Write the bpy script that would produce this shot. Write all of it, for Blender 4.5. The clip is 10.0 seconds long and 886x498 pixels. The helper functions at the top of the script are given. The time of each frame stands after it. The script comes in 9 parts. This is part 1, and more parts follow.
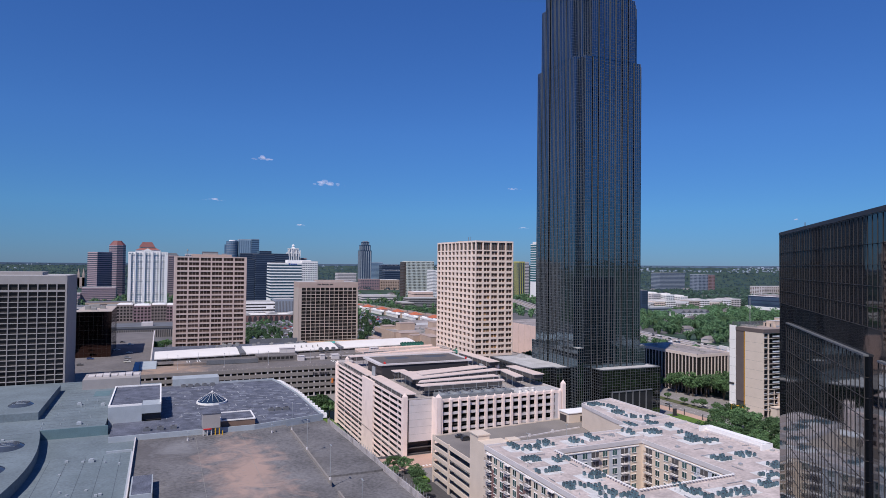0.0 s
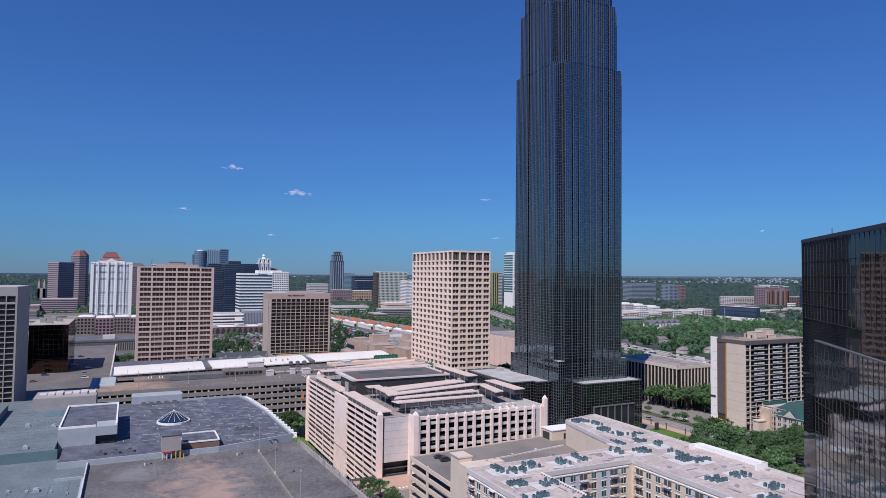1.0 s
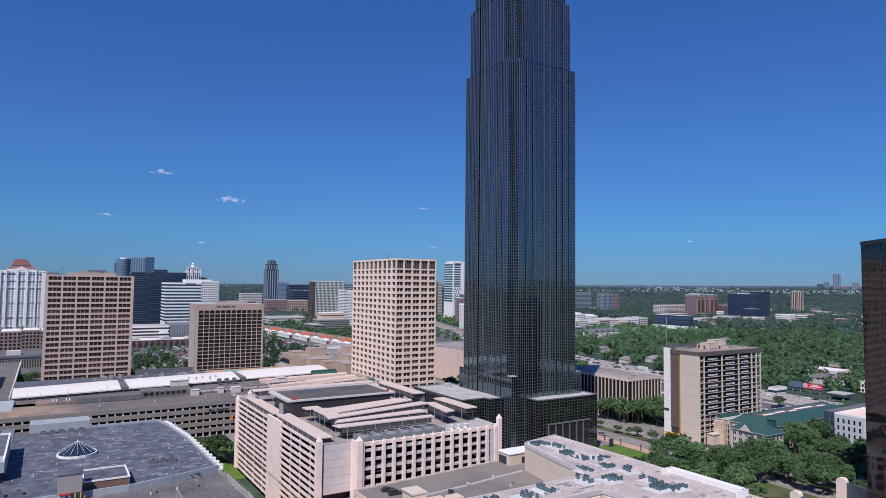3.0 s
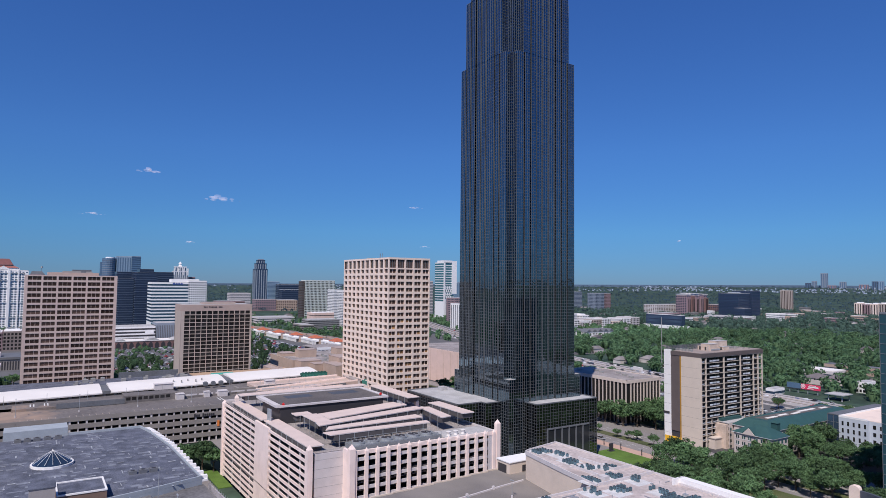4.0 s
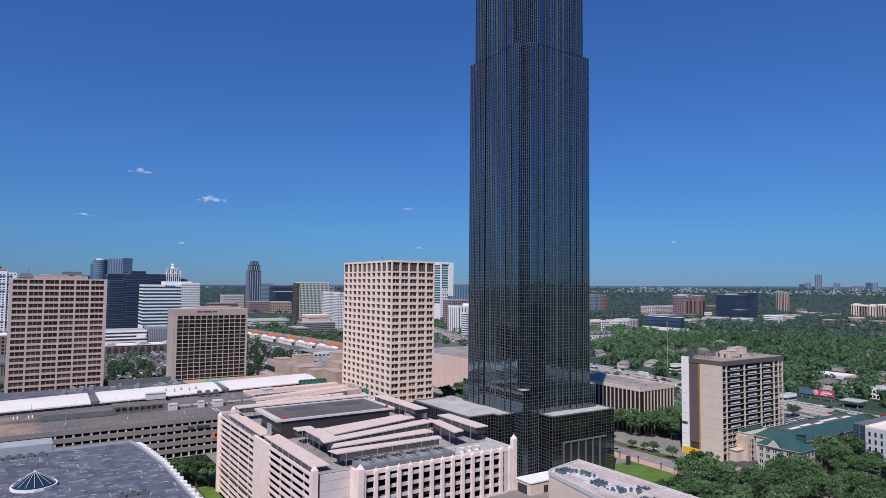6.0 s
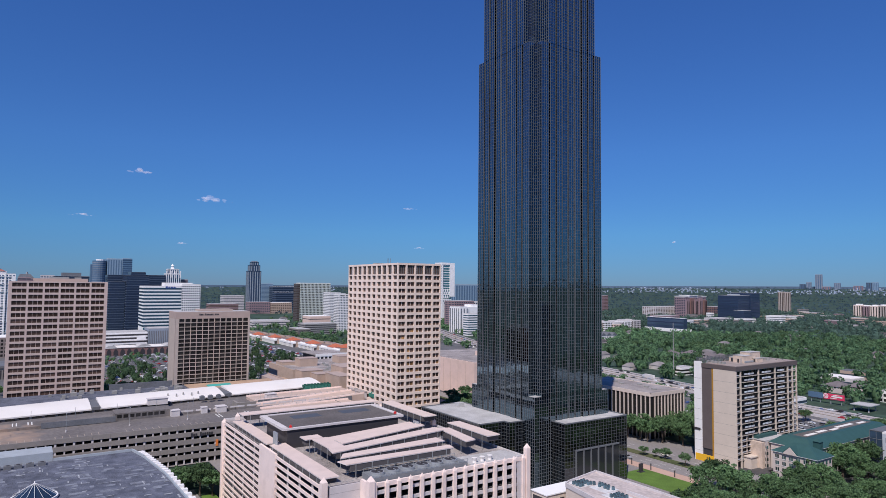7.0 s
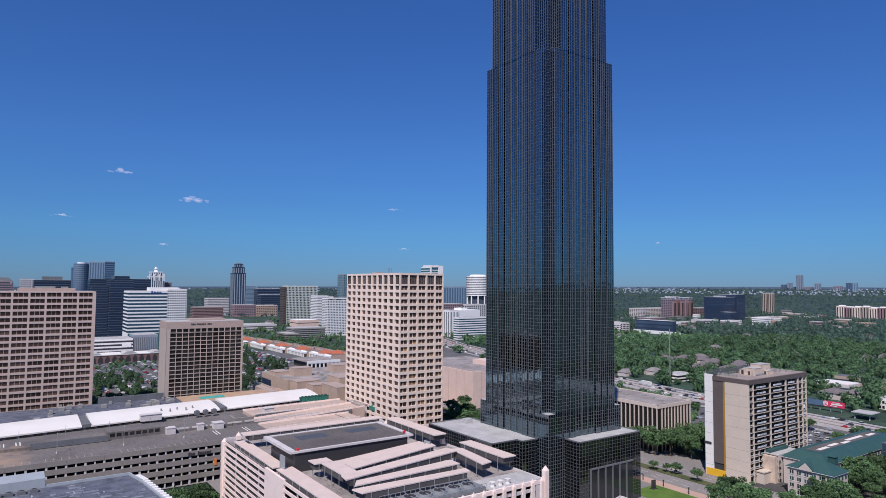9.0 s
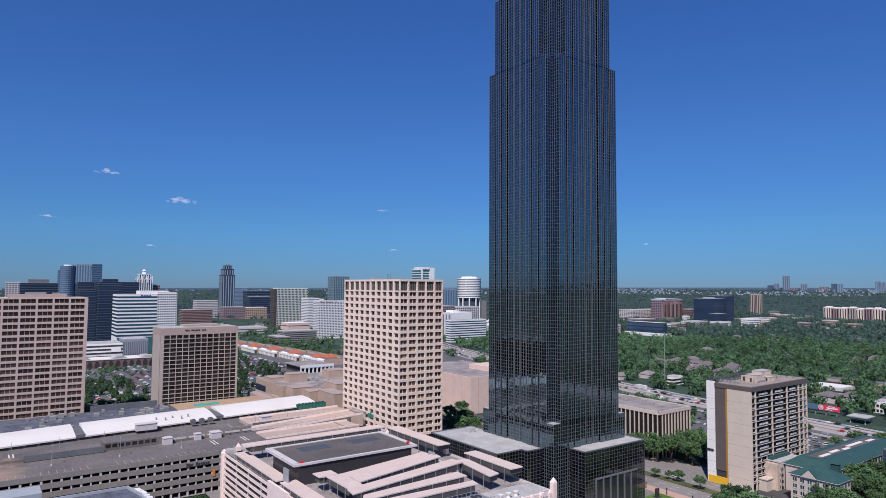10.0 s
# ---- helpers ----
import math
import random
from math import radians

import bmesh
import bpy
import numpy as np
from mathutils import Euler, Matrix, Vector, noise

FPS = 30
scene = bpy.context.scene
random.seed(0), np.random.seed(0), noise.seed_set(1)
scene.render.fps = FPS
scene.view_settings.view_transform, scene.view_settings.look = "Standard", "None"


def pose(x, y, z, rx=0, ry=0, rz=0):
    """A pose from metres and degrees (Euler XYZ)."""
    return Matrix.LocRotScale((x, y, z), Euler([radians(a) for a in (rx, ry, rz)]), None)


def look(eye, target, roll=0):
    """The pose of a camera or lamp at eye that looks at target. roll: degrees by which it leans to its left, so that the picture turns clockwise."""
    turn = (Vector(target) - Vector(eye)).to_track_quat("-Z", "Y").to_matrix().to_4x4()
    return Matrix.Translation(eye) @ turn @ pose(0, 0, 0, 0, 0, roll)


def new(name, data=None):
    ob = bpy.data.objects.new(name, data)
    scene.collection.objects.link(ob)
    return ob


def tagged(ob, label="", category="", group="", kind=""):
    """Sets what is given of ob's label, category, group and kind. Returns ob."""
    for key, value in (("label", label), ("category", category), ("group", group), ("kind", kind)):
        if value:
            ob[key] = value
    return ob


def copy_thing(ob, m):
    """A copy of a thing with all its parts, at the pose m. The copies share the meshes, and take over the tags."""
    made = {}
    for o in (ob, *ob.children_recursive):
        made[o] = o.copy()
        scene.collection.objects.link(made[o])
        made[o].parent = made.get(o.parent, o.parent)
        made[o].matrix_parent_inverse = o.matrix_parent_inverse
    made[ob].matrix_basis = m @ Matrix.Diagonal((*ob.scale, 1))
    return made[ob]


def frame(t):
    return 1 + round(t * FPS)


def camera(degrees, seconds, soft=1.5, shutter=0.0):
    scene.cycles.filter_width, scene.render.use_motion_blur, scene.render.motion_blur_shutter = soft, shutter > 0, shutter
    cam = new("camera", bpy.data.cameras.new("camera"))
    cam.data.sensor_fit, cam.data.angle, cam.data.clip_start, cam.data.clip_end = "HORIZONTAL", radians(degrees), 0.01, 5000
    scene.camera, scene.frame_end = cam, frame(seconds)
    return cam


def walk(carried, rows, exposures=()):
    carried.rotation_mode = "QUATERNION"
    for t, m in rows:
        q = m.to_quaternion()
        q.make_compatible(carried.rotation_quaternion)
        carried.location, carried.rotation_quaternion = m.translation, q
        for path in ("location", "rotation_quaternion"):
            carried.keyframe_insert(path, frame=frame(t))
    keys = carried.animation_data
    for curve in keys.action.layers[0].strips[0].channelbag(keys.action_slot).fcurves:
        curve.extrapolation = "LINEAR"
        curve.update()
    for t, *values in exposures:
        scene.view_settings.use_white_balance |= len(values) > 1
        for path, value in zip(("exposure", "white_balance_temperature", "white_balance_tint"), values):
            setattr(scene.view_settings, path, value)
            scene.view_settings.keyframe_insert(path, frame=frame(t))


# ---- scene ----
cam = camera(69.74, 10.0, soft=0.5)

# ---- camera ----
# seconds, eye, target, roll
PATH = [
    (0, (0.00, 0.01, 83.50), (-91.49, 40.30, 85.87), 0.69),
    (0.5, (-6.42, 1.58, 83.43), (-96.95, 43.91, 86.75), 0.70),
    (1, (-12.74, 3.25, 83.46), (-102.37, 47.41, 87.53), 0.69),
    (1.5, (-19.01, 4.89, 83.32), (-107.38, 51.47, 87.94), 0.67),
    (2, (-25.02, 6.81, 83.50), (-112.05, 55.79, 88.57), 0.66),
    (2.5, (-30.94, 8.62, 83.52), (-116.69, 59.79, 89.01), 0.67),
    (4, (-48.47, 14.76, 83.83), (-132.43, 68.80, 89.37), 0.62),
    (4.5, (-53.43, 16.12, 83.99), (-137.20, 70.44, 89.62), 0.63),
    (5, (-58.19, 17.11, 84.77), (-141.70, 71.82, 90.34), 0.65),
    (5.5, (-62.78, 17.68, 85.09), (-146.21, 72.52, 90.78), 0.61),
    (7, (-75.32, 17.55, 87.54), (-158.65, 72.54, 93.24), 0.56),
    (7.5, (-79.09, 16.60, 88.79), (-162.38, 71.64, 94.49), 0.53),
    (8, (-82.72, 15.45, 90.08), (-165.83, 70.76, 95.84), 0.50),
    (8.5, (-86.15, 14.11, 91.70), (-168.83, 70.05, 97.49), 0.44),
    (9, (-89.72, 12.74, 93.65), (-171.59, 69.87, 99.39), 0.45),
    (9.5, (-92.82, 10.89, 95.27), (-174.12, 68.83, 101.07), 0.38),
    (10, (-96.09, 8.92, 97.01), (-176.91, 67.52, 102.86), 0.37),
]
walk(cam, [(t, look(eye, target, roll)) for t, eye, target, roll in PATH])

# ---- light ----
SUN_AZ = math.atan2(0.63, -0.777)      # from +y towards +x
SUN_EL = radians(51)
world = bpy.data.worlds.new("sky")
scene.world = world
world.use_nodes = True
wn = world.node_tree
wbg = wn.nodes["Background"]
sky = wn.nodes.new("ShaderNodeTexSky")
sky.sky_type = "NISHITA"
sky.sun_disc = False
sky.sun_elevation = SUN_EL
sky.sun_rotation = SUN_AZ
sky.altitude = 400
sky.air_density = 0.8
sky.dust_density = 0.0
sky.ozone_density = 5.0
# the clip's clear, deep blue air: one tint over the whole sky
tint = wn.nodes.new("ShaderNodeMix")
tint.data_type, tint.blend_type = "RGBA", "MULTIPLY"
tint.inputs["Factor"].default_value = 1.0
way = wn.nodes.new("ShaderNodeTexCoord")
split = wn.nodes.new("ShaderNodeSeparateXYZ")
ramp = wn.nodes.new("ShaderNodeValToRGB")
while len(ramp.color_ramp.elements) < 4:
    ramp.color_ramp.elements.new(0.5)
for stop, (at, col) in zip(ramp.color_ramp.elements, ((0.0, (0.148, 0.24, 0.42)), (0.08, (0.222, 0.405, 0.58)), (0.2, (0.285, 0.50, 0.765)), (0.45, (0.32, 0.565, 0.96)))):
    stop.position, stop.color = at, (*col, 1)
wn.links.new(way.outputs["Generated"], split.inputs[0])
wn.links.new(split.outputs["Z"], ramp.inputs[0])
wn.links.new(ramp.outputs[0], tint.inputs["B"])
wn.links.new(sky.outputs[0], tint.inputs["A"])
wn.links.new(tint.outputs["Result"], wbg.inputs[0])
wbg.inputs[1].default_value = 0.135
sun_data = bpy.data.lights.new("sun", "SUN")
sun_data.energy = 4.35
sun_data.angle = radians(0.5)
sun_data.color = (1.0, 0.95, 0.93)
sun = new("sun", sun_data)
sun.matrix_world = look((0.63 * math.cos(SUN_EL) * 900, -0.777 * math.cos(SUN_EL) * 900, math.sin(SUN_EL) * 900), (0, 0, 0))
scene.view_settings.exposure = 0.0

# ---- building kit ----
G = -4.0          # street level


class Geo:
    """Plain geometry, gathered in world metres."""

    def __init__(self):
        self.v, self.f = [], []

    def box(self, x0, x1, y0, y1, z0, z1):
        n = len(self.v)
        self.v += [(x0, y0, z0), (x1, y0, z0), (x1, y1, z0), (x0, y1, z0), (x0, y0, z1), (x1, y0, z1), (x1, y1, z1), (x0, y1, z1)]
        self.f += [(n, n + 3, n + 2, n + 1), (n + 4, n + 5, n + 6, n + 7), (n, n + 1, n + 5, n + 4), (n + 1, n + 2, n + 6, n + 5),
                   (n + 2, n + 3, n + 7, n + 6), (n + 3, n, n + 4, n + 7)]
        return self

    def prism(self, ring, z0, z1, top=None):
        """Upright prism over a counter-clockwise ring; top: another ring for the upper end."""
        n, k = len(self.v), len(ring)
        self.v += [(x, y, z0) for x, y in ring] + [(x, y, z1) for x, y in (top or ring)]
        self.f += [(n + i, n + (i + 1) % k, n + k + (i + 1) % k, n + k + i) for i in range(k)]
        self.f += [tuple(range(n + k - 1, n - 1, -1)), tuple(range(n + k, n + 2 * k))]
        return self

    def tube(self, x, y, r, z0, z1, k=10, r1=None):
        ring = [(x + r * math.cos(6.2832 * i / k), y + r * math.sin(6.2832 * i / k)) for i in range(k)]
        r1 = r if r1 is None else r1
        top = [(x + r1 * math.cos(6.2832 * i / k), y + r1 * math.sin(6.2832 * i / k)) for i in range(k)]
        return self.prism(ring, z0, z1, top)

    def face(self, *pts):
        n = len(self.v)
        self.v += pts
        self.f.append(tuple(range(n, n + len(pts))))
        return self

    def hip(self, x0, x1, y0, y1, z0, z1, inset=None):
        """Hipped roof."""
        w = min(x1 - x0, y1 - y0) / 2 if inset is None else inset
        return self.prism([(x0, y0), (x1, y0), (x1, y1), (x0, y1)], z0, z1,
                          [(x0 + w * .98, y0 + w * .98), (x1 - w * .98, y0 + w * .98), (x1 - w * .98, y1 - w * .98), (x0 + w * .98, y1 - w * .98)])

    def mesh(self, name, mat, at=(0, 0, 0)):
        me = bpy.data.meshes.new(name)
        me.from_pydata([(x - at[0], y - at[1], z - at[2]) for x, y, z in self.v], [], self.f)
        me.materials.append(mat)
        return me


def spot(ob):
    """Where a thing or a part has its origin in the world."""
    p = Vector((0, 0, 0))
    while ob:
        p += ob.location
        ob = ob.parent
    return p


def thing(name, label, category, at=(0, 0, 0), group="", kind=""):
    ob = new(name)
    ob.location = at
    return tagged(ob, label, category, group, kind)


def part(name, geo, mat, parent, label="", kind=""):
    """One mesh under a thing or a part; geo holds world metres."""
    ob = new(name, geo.mesh(name, mat, spot(parent)))
    ob.parent = parent
    return tagged(ob, label=label, kind=kind)


def solid(name, geo, mat, label, category, at=(0, 0, 0), group="", kind=""):
    """A thing of one mesh."""
    ob = new(name, geo.mesh(name, mat, at))
    ob.location = at
    return tagged(ob, label, category, group, kind)


def pieces(name, parent, mat, spots, most=300):
    """Alike pieces: spots are (centre, size); one object each, on shared meshes, and the rest past most in one mesh."""
    shared, base = {}, spot(parent)
    for c, s in spots[:most]:
        key = tuple(round(v, 2) for v in s)
        if key not in shared:
            a, b, d = (v / 2 for v in s)
            shared[key] = Geo().box(-a, a, -b, b, -d, d).mesh(name, mat)
        ob = new(name, shared[key])
        ob.parent = parent
        ob.location = Vector(c) - base
    if len(spots) > most:
        g = Geo()
        for c, s in spots[most:]:
            g.box(c[0] - s[0] / 2, c[0] + s[0] / 2, c[1] - s[1] / 2, c[1] + s[1] / 2, c[2] - s[2] / 2, c[2] + s[2] / 2)
        part(name, g, mat, parent, kind="stuff")


def face_box(geo, side, plane, a0, a1, z0, z1, back, front):
    """A box on a wall: plane is the wall's coordinate, a runs along it; it reaches from back inside to front outside."""
    if side == "+X":
        geo.box(plane - back, plane + front, a0, a1, z0, z1)
    elif side == "-X":
        geo.box(plane - front, plane + back, a0, a1, z0, z1)
    elif side == "-Y":
        geo.box(a0, a1, plane - front, plane + back, z0, z1)
    else:
        geo.box(a0, a1, plane - back, plane + front, z0, z1)


def pane_spot(side, plane, a, z, w, h, deep, thick=0.08):
    s = -1 if side in ("+X", "+Y") else 1
    if side in ("+X", "-X"):
        return ((plane + s * deep, a, z), (thick, w, h))
    return ((a, plane + s * deep, z), (w, thick, h))


def facade(geo, panes, side, plane, a0, a1, z0, rows, cols, floor, pier, spandrel, deep=0.5, split=0, piers=None, bands=None):
    """Piers and spandrels in front of the core, with a pane in each opening."""
    bay = (a1 - a0) / cols
    for i in range(cols + 1):
        c = a0 + i * bay
        w = pier
        c0, c1 = max(a0, c - w / 2), min(a1, c + w / 2)
        face_box(piers or geo, side, plane, c0, c1, z0, z0 + rows * floor, deep, 0.02)
    for r in range(rows + 1):
        z = z0 + r * floor
        top = min(z + spandrel, z0 + rows * floor + 0.001) if r < rows else z
        if top > z:
            face_box(bands or geo, side, plane, a0, a1, z, top, deep, 0.0)
    for r in range(rows):
        z = z0 + r * floor + spandrel
        h = floor - spandrel
        for i in range(cols):
            a = a0 + (i + 0.5) * bay
            panes.append(pane_spot(side, plane, a, z + h / 2, bay - pier + 0.02, h + 0.02, deep - 0.06))
            for k in range(1, split):
                m = a - (bay - pier) / 2 + (bay - pier) * k / split
                face_box(geo, side, plane, m - 0.09, m + 0.09, z, z + h, deep, -deep * 0.55)


class Bag:
    """Boxes kept apart, to become pieces."""

    def __init__(self):
        self.spots = []

    def box(self, x0, x1, y0, y1, z0, z1):
        self.spots.append((((x0 + x1) / 2, (y0 + y1) / 2, (z0 + z1) / 2), (x1 - x0, y1 - y0, z1 - z0)))
        return self


def core(geo, x0, x1, y0, y1, z0, z1, deep):
    geo.box(x0 + deep, x1 - deep, y0 + deep, y1 - deep, z0, z1)

# ---- materials ----
def shader(name):
    m = bpy.data.materials.new(name)
    m.use_nodes = True
    return m, m.node_tree, m.node_tree.nodes["Principled BSDF"]


def surface(name, col, rough=0.85, vary=0.12, scale=0.25, fine=4.0, stain=0.0, stain_col=(0.1, 0.09, 0.08), bump=0.15, metal=0.0, spec=0.3, each=0.0):
    """A weathered surface: two scales of colour, stains, fine relief; each: how far pieces differ."""
    m, nt, b = shader(name)
    N, L = nt.nodes, nt.links
    geo = N.new("ShaderNodeNewGeometry")
    n1, n2 = N.new("ShaderNodeTexNoise"), N.new("ShaderNodeTexNoise")
    n1.inputs["Scale"].default_value, n1.inputs["Detail"].default_value = scale, 5
    n2.inputs["Scale"].default_value, n2.inputs["Detail"].default_value = fine, 4
    for n in (n1, n2):
        L.new(geo.outputs["Position"], n.inputs["Vector"])
    add = N.new("ShaderNodeMath")
    add.operation = "ADD"
    L.new(n1.outputs[0], add.inputs[0])
    L.new(n2.outputs[0], add.inputs[1])
    ramp = N.new("ShaderNodeMapRange")
    ramp.inputs["From Min"].default_value, ramp.inputs["From Max"].default_value = 0.7, 1.3
    ramp.inputs["To Min"].default_value, ramp.inputs["To Max"].default_value = 1 - vary, 1 + vary
    L.new(add.outputs[0], ramp.inputs["Value"])
    value = ramp.outputs[0]
    if each:
        info = N.new("ShaderNodeObjectInfo")
        r = N.new("ShaderNodeMapRange")
        r.inputs["To Min"].default_value, r.inputs["To Max"].default_value = 1 - each, 1 + each
        L.new(info.outputs["Random"], r.inputs["Value"])
        mul = N.new("ShaderNodeMath")
        mul.operation = "MULTIPLY"
        L.new(value, mul.inputs[0])
        L.new(r.outputs[0], mul.inputs[1])
        value = mul.outputs[0]
    scl = N.new("ShaderNodeVectorMath")
    scl.operation = "SCALE"
    scl.inputs[0].default_value = col
    L.new(value, scl.inputs["Scale"])
    out = scl.outputs[0]
    if stain:
        n3 = N.new("ShaderNodeTexNoise")
        n3.inputs["Scale"].default_value, n3.inputs["Detail"].default_value = scale * 0.6, 7
        L.new(geo.outputs["Position"], n3.inputs["Vector"])
        mr = N.new("ShaderNodeMapRange")
        mr.inputs["From Min"].default_value, mr.inputs["From Max"].default_value = 0.52, 0.68
        mr.inputs["To Max"].default_value = stain
        L.new(n3.outputs[0], mr.inputs["Value"])
        mix = N.new("ShaderNodeMix")
        mix.data_type = "RGBA"
        L.new(mr.outputs[0], mix.inputs["Factor"])
        L.new(out, mix.inputs["A"])
        mix.inputs["B"].default_value = (*stain_col, 1)
        out = mix.outputs["Result"]
    L.new(out, b.inputs["Base Color"])
    b.inputs["Roughness"].default_value = rough
    b.inputs["Metallic"].default_value = metal
    b.inputs["Specular IOR Level"].default_value = spec
    if bump:
        bp = N.new("ShaderNodeBump")
        bp.inputs["Strength"].default_value, bp.inputs["Distance"].default_value = bump, 0.05
        L.new(n2.outputs[0], bp.inputs["Height"])
        L.new(bp.outputs[0], b.inputs["Normal"])
    return m


def mirror_glass(name, col, rough=0.04, wave=0.02, scale=0.5, metal=1.0, each=0.15, spec=0.5, stretch=None, pane=None):
    """Reflective window glass with slightly uneven panes."""
    m, nt, b = shader(name)
    N, L = nt.nodes, nt.links
    geo = N.new("ShaderNodeNewGeometry")
    info = N.new("ShaderNodeObjectInfo")
    n = N.new("ShaderNodeTexNoise")
    n.inputs["Scale"].default_value, n.inputs["Detail"].default_value = scale, 2
    where = geo.outputs["Position"]
    if stretch:
        st = N.new("ShaderNodeVectorMath")
        st.operation = "MULTIPLY"
        st.inputs[1].default_value = stretch
        L.new(where, st.inputs[0])
        where = st.outputs[0]
    L.new(where, n.inputs["Vector"])
    bp = N.new("ShaderNodeBump")
    bp.inputs["Strength"].default_value, bp.inputs["Distance"].default_value = 1.0, wave
    L.new(n.outputs[0], bp.inputs["Height"])
    L.new(bp.outputs[0], b.inputs["Normal"])
    mr = N.new("ShaderNodeMapRange")
    mr.inputs["To Min"].default_value, mr.inputs["To Max"].default_value = 1 - each, 1 + each
    L.new(info.outputs["Random"], mr.inputs["Value"])
    scl = N.new("ShaderNodeVectorMath")
    scl.operation = "SCALE"
    scl.inputs[0].default_value = col
    value = mr.outputs[0]
    if pane:
        # each pane takes its own shade
        snap = N.new("ShaderNodeVectorMath")
        snap.operation = "SNAP"
        snap.inputs[1].default_value = pane
        L.new(geo.outputs["Position"], snap.inputs[0])
        wn = N.new("ShaderNodeTexWhiteNoise")
        L.new(snap.outputs[0], wn.inputs["Vector"])
        pm = N.new("ShaderNodeMapRange")
        pm.inputs["To Min"].default_value, pm.inputs["To Max"].default_value = 0.86, 1.14
        L.new(wn.outputs["Value"], pm.inputs["Value"])
        mul = N.new("ShaderNodeMath")
        mul.operation = "MULTIPLY"
        L.new(value, mul.inputs[0])
        L.new(pm.outputs[0], mul.inputs[1])
        value = mul.outputs[0]
    L.new(value, scl.inputs["Scale"])
    L.new(scl.outputs[0], b.inputs["Base Color"])
    b.inputs["Roughness"].default_value = rough
    b.inputs["Metallic"].default_value = metal
    b.inputs["Specular IOR Level"].default_value = spec
    return m


CREAM = surface("cream_concrete", (0.81, 0.65, 0.555), vary=0.06, stain=0.12, stain_col=(0.38, 0.30, 0.24))
TAN = surface("tan_concrete", (0.42, 0.325, 0.285), vary=0.08)
TANPALE = surface("pale_tan_concrete", (0.46, 0.385, 0.34), vary=0.08)
BROWN = surface("brown_concrete", (0.56, 0.43, 0.38), vary=0.08)
PINK = surface("pink_concrete", (0.88, 0.71, 0.64), vary=0.06, stain=0.2, stain_col=(0.46, 0.35, 0.30))
PALE = surface("pale_concrete", (0.60, 0.55, 0.54), vary=0.08, stain=0.15, stain_col=(0.35, 0.32, 0.3))
GREY = surface("grey_concrete", (0.30, 0.29, 0.28), vary=0.12, stain=0.3, stain_col=(0.16, 0.15, 0.15))
GREYPALE = surface("weathered_grey_concrete", (0.34, 0.31, 0.30), vary=0.08, stain=0.2, stain_col=(0.24, 0.22, 0.21))
PARAGREY = surface("stained_grey_concrete", (0.40, 0.36, 0.35), vary=0.2, scale=0.4, fine=2.0, stain=0.7, stain_col=(0.16, 0.14, 0.135))
WHITE = surface("white_paint", (0.82, 0.79, 0.77), vary=0.05)
UMBER = surface("dark_brown_paint", (0.125, 0.10, 0.097), vary=0.08)
AMBER = surface("amber_paint", (0.42, 0.22, 0.03), vary=0.15)
YELLOW = surface("yellow_paint", (0.75, 0.42, 0.03), vary=0.06)
HOTELCREAM = surface("cream_paint", (0.63, 0.53, 0.45), vary=0.06)
# shade of floors, loggias and garage interiors is put into this colour
HOTELDARK = surface("dark_stucco_and_shade", (0.095, 0.085, 0.085), vary=0.1)
WALLBEIGE = surface("weathered_beige_render", (0.60, 0.47, 0.38), vary=0.2, scale=0.5, stain=0.4, stain_col=(0.36, 0.27, 0.22))
# shade of the hotel's balcony recesses, put into the wall colour
RECESS = surface("shade_toned_blue_stucco", (0.05, 0.05, 0.058), vary=0.1)
RAILGREY = surface("pale_glass_railing", (0.56, 0.58, 0.62), vary=0.1, each=0.2)
FIN = surface("cream_fins", (0.66, 0.55, 0.49), vary=0.06)
# also colours blocks that stand in for shade within decks and recesses
DARK = surface("dark_cladding_and_shade", (0.05, 0.046, 0.05), rough=0.5, vary=0.1)
GLASS = mirror_glass("dark_window_glass", (0.03, 0.032, 0.035), metal=0.0, spec=0.6, rough=0.08)
BLACKGLASS = mirror_glass("black_window_glass", (0.028, 0.026, 0.026), metal=0.0, spec=0.35, rough=0.1, each=0.5)
BRONZE = mirror_glass("bronze_window_glass", (0.08, 0.052, 0.042), metal=0.0, spec=0.35, rough=0.1, each=0.6)
BLUEGLASS = mirror_glass("blue_window_glass", (0.09, 0.14, 0.22), metal=0.6, rough=0.12)
TEALGLASS = mirror_glass("teal_window_glass", (0.10, 0.25, 0.28), metal=0.5, rough=0.12)
TOWERGLASS = mirror_glass("blue_grey_mirror_glass", (0.156, 0.230, 0.278), wave=0.03, scale=0.35, pane=(1.45, 1.45, 1.53))
PODGLASS = mirror_glass("dark_podium_glass", (0.20, 0.21, 0.225), wave=0.02, pane=(1.75, 1.75, 1.5))
BRONZEMIRROR = mirror_glass("black_mirror_glass", (0.022, 0.02, 0.022), wave=0.015, scale=0.2, metal=0.0, spec=0.3, rough=0.03)
WAVEGLASS = mirror_glass("wavy_mirror_glass", (0.17, 0.215, 0.26), wave=0.006, scale=0.9, stretch=(1.0, 1.0, 0.22))
BRONZEMIRROR.node_tree.nodes["Principled BSDF"].inputs["IOR"].default_value = 1.3
BRONZEBAR = surface("bronze_bars", (0.06, 0.053, 0.052), rough=0.5, metal=0.2, vary=0.05, bump=0)
PODBAR = surface("dull_podium_bars", (0.12, 0.125, 0.13), rough=0.5, metal=0.2, vary=0.05, bump=0)
TOWERBAR = surface("blue_grey_glazing_bars", (0.195, 0.205, 0.215), rough=0.4, metal=0.35, vary=0.05, bump=0)
MULL = surface("aluminium_mullion", (0.18, 0.185, 0.195), rough=0.45, metal=0.2, vary=0.05, bump=0)
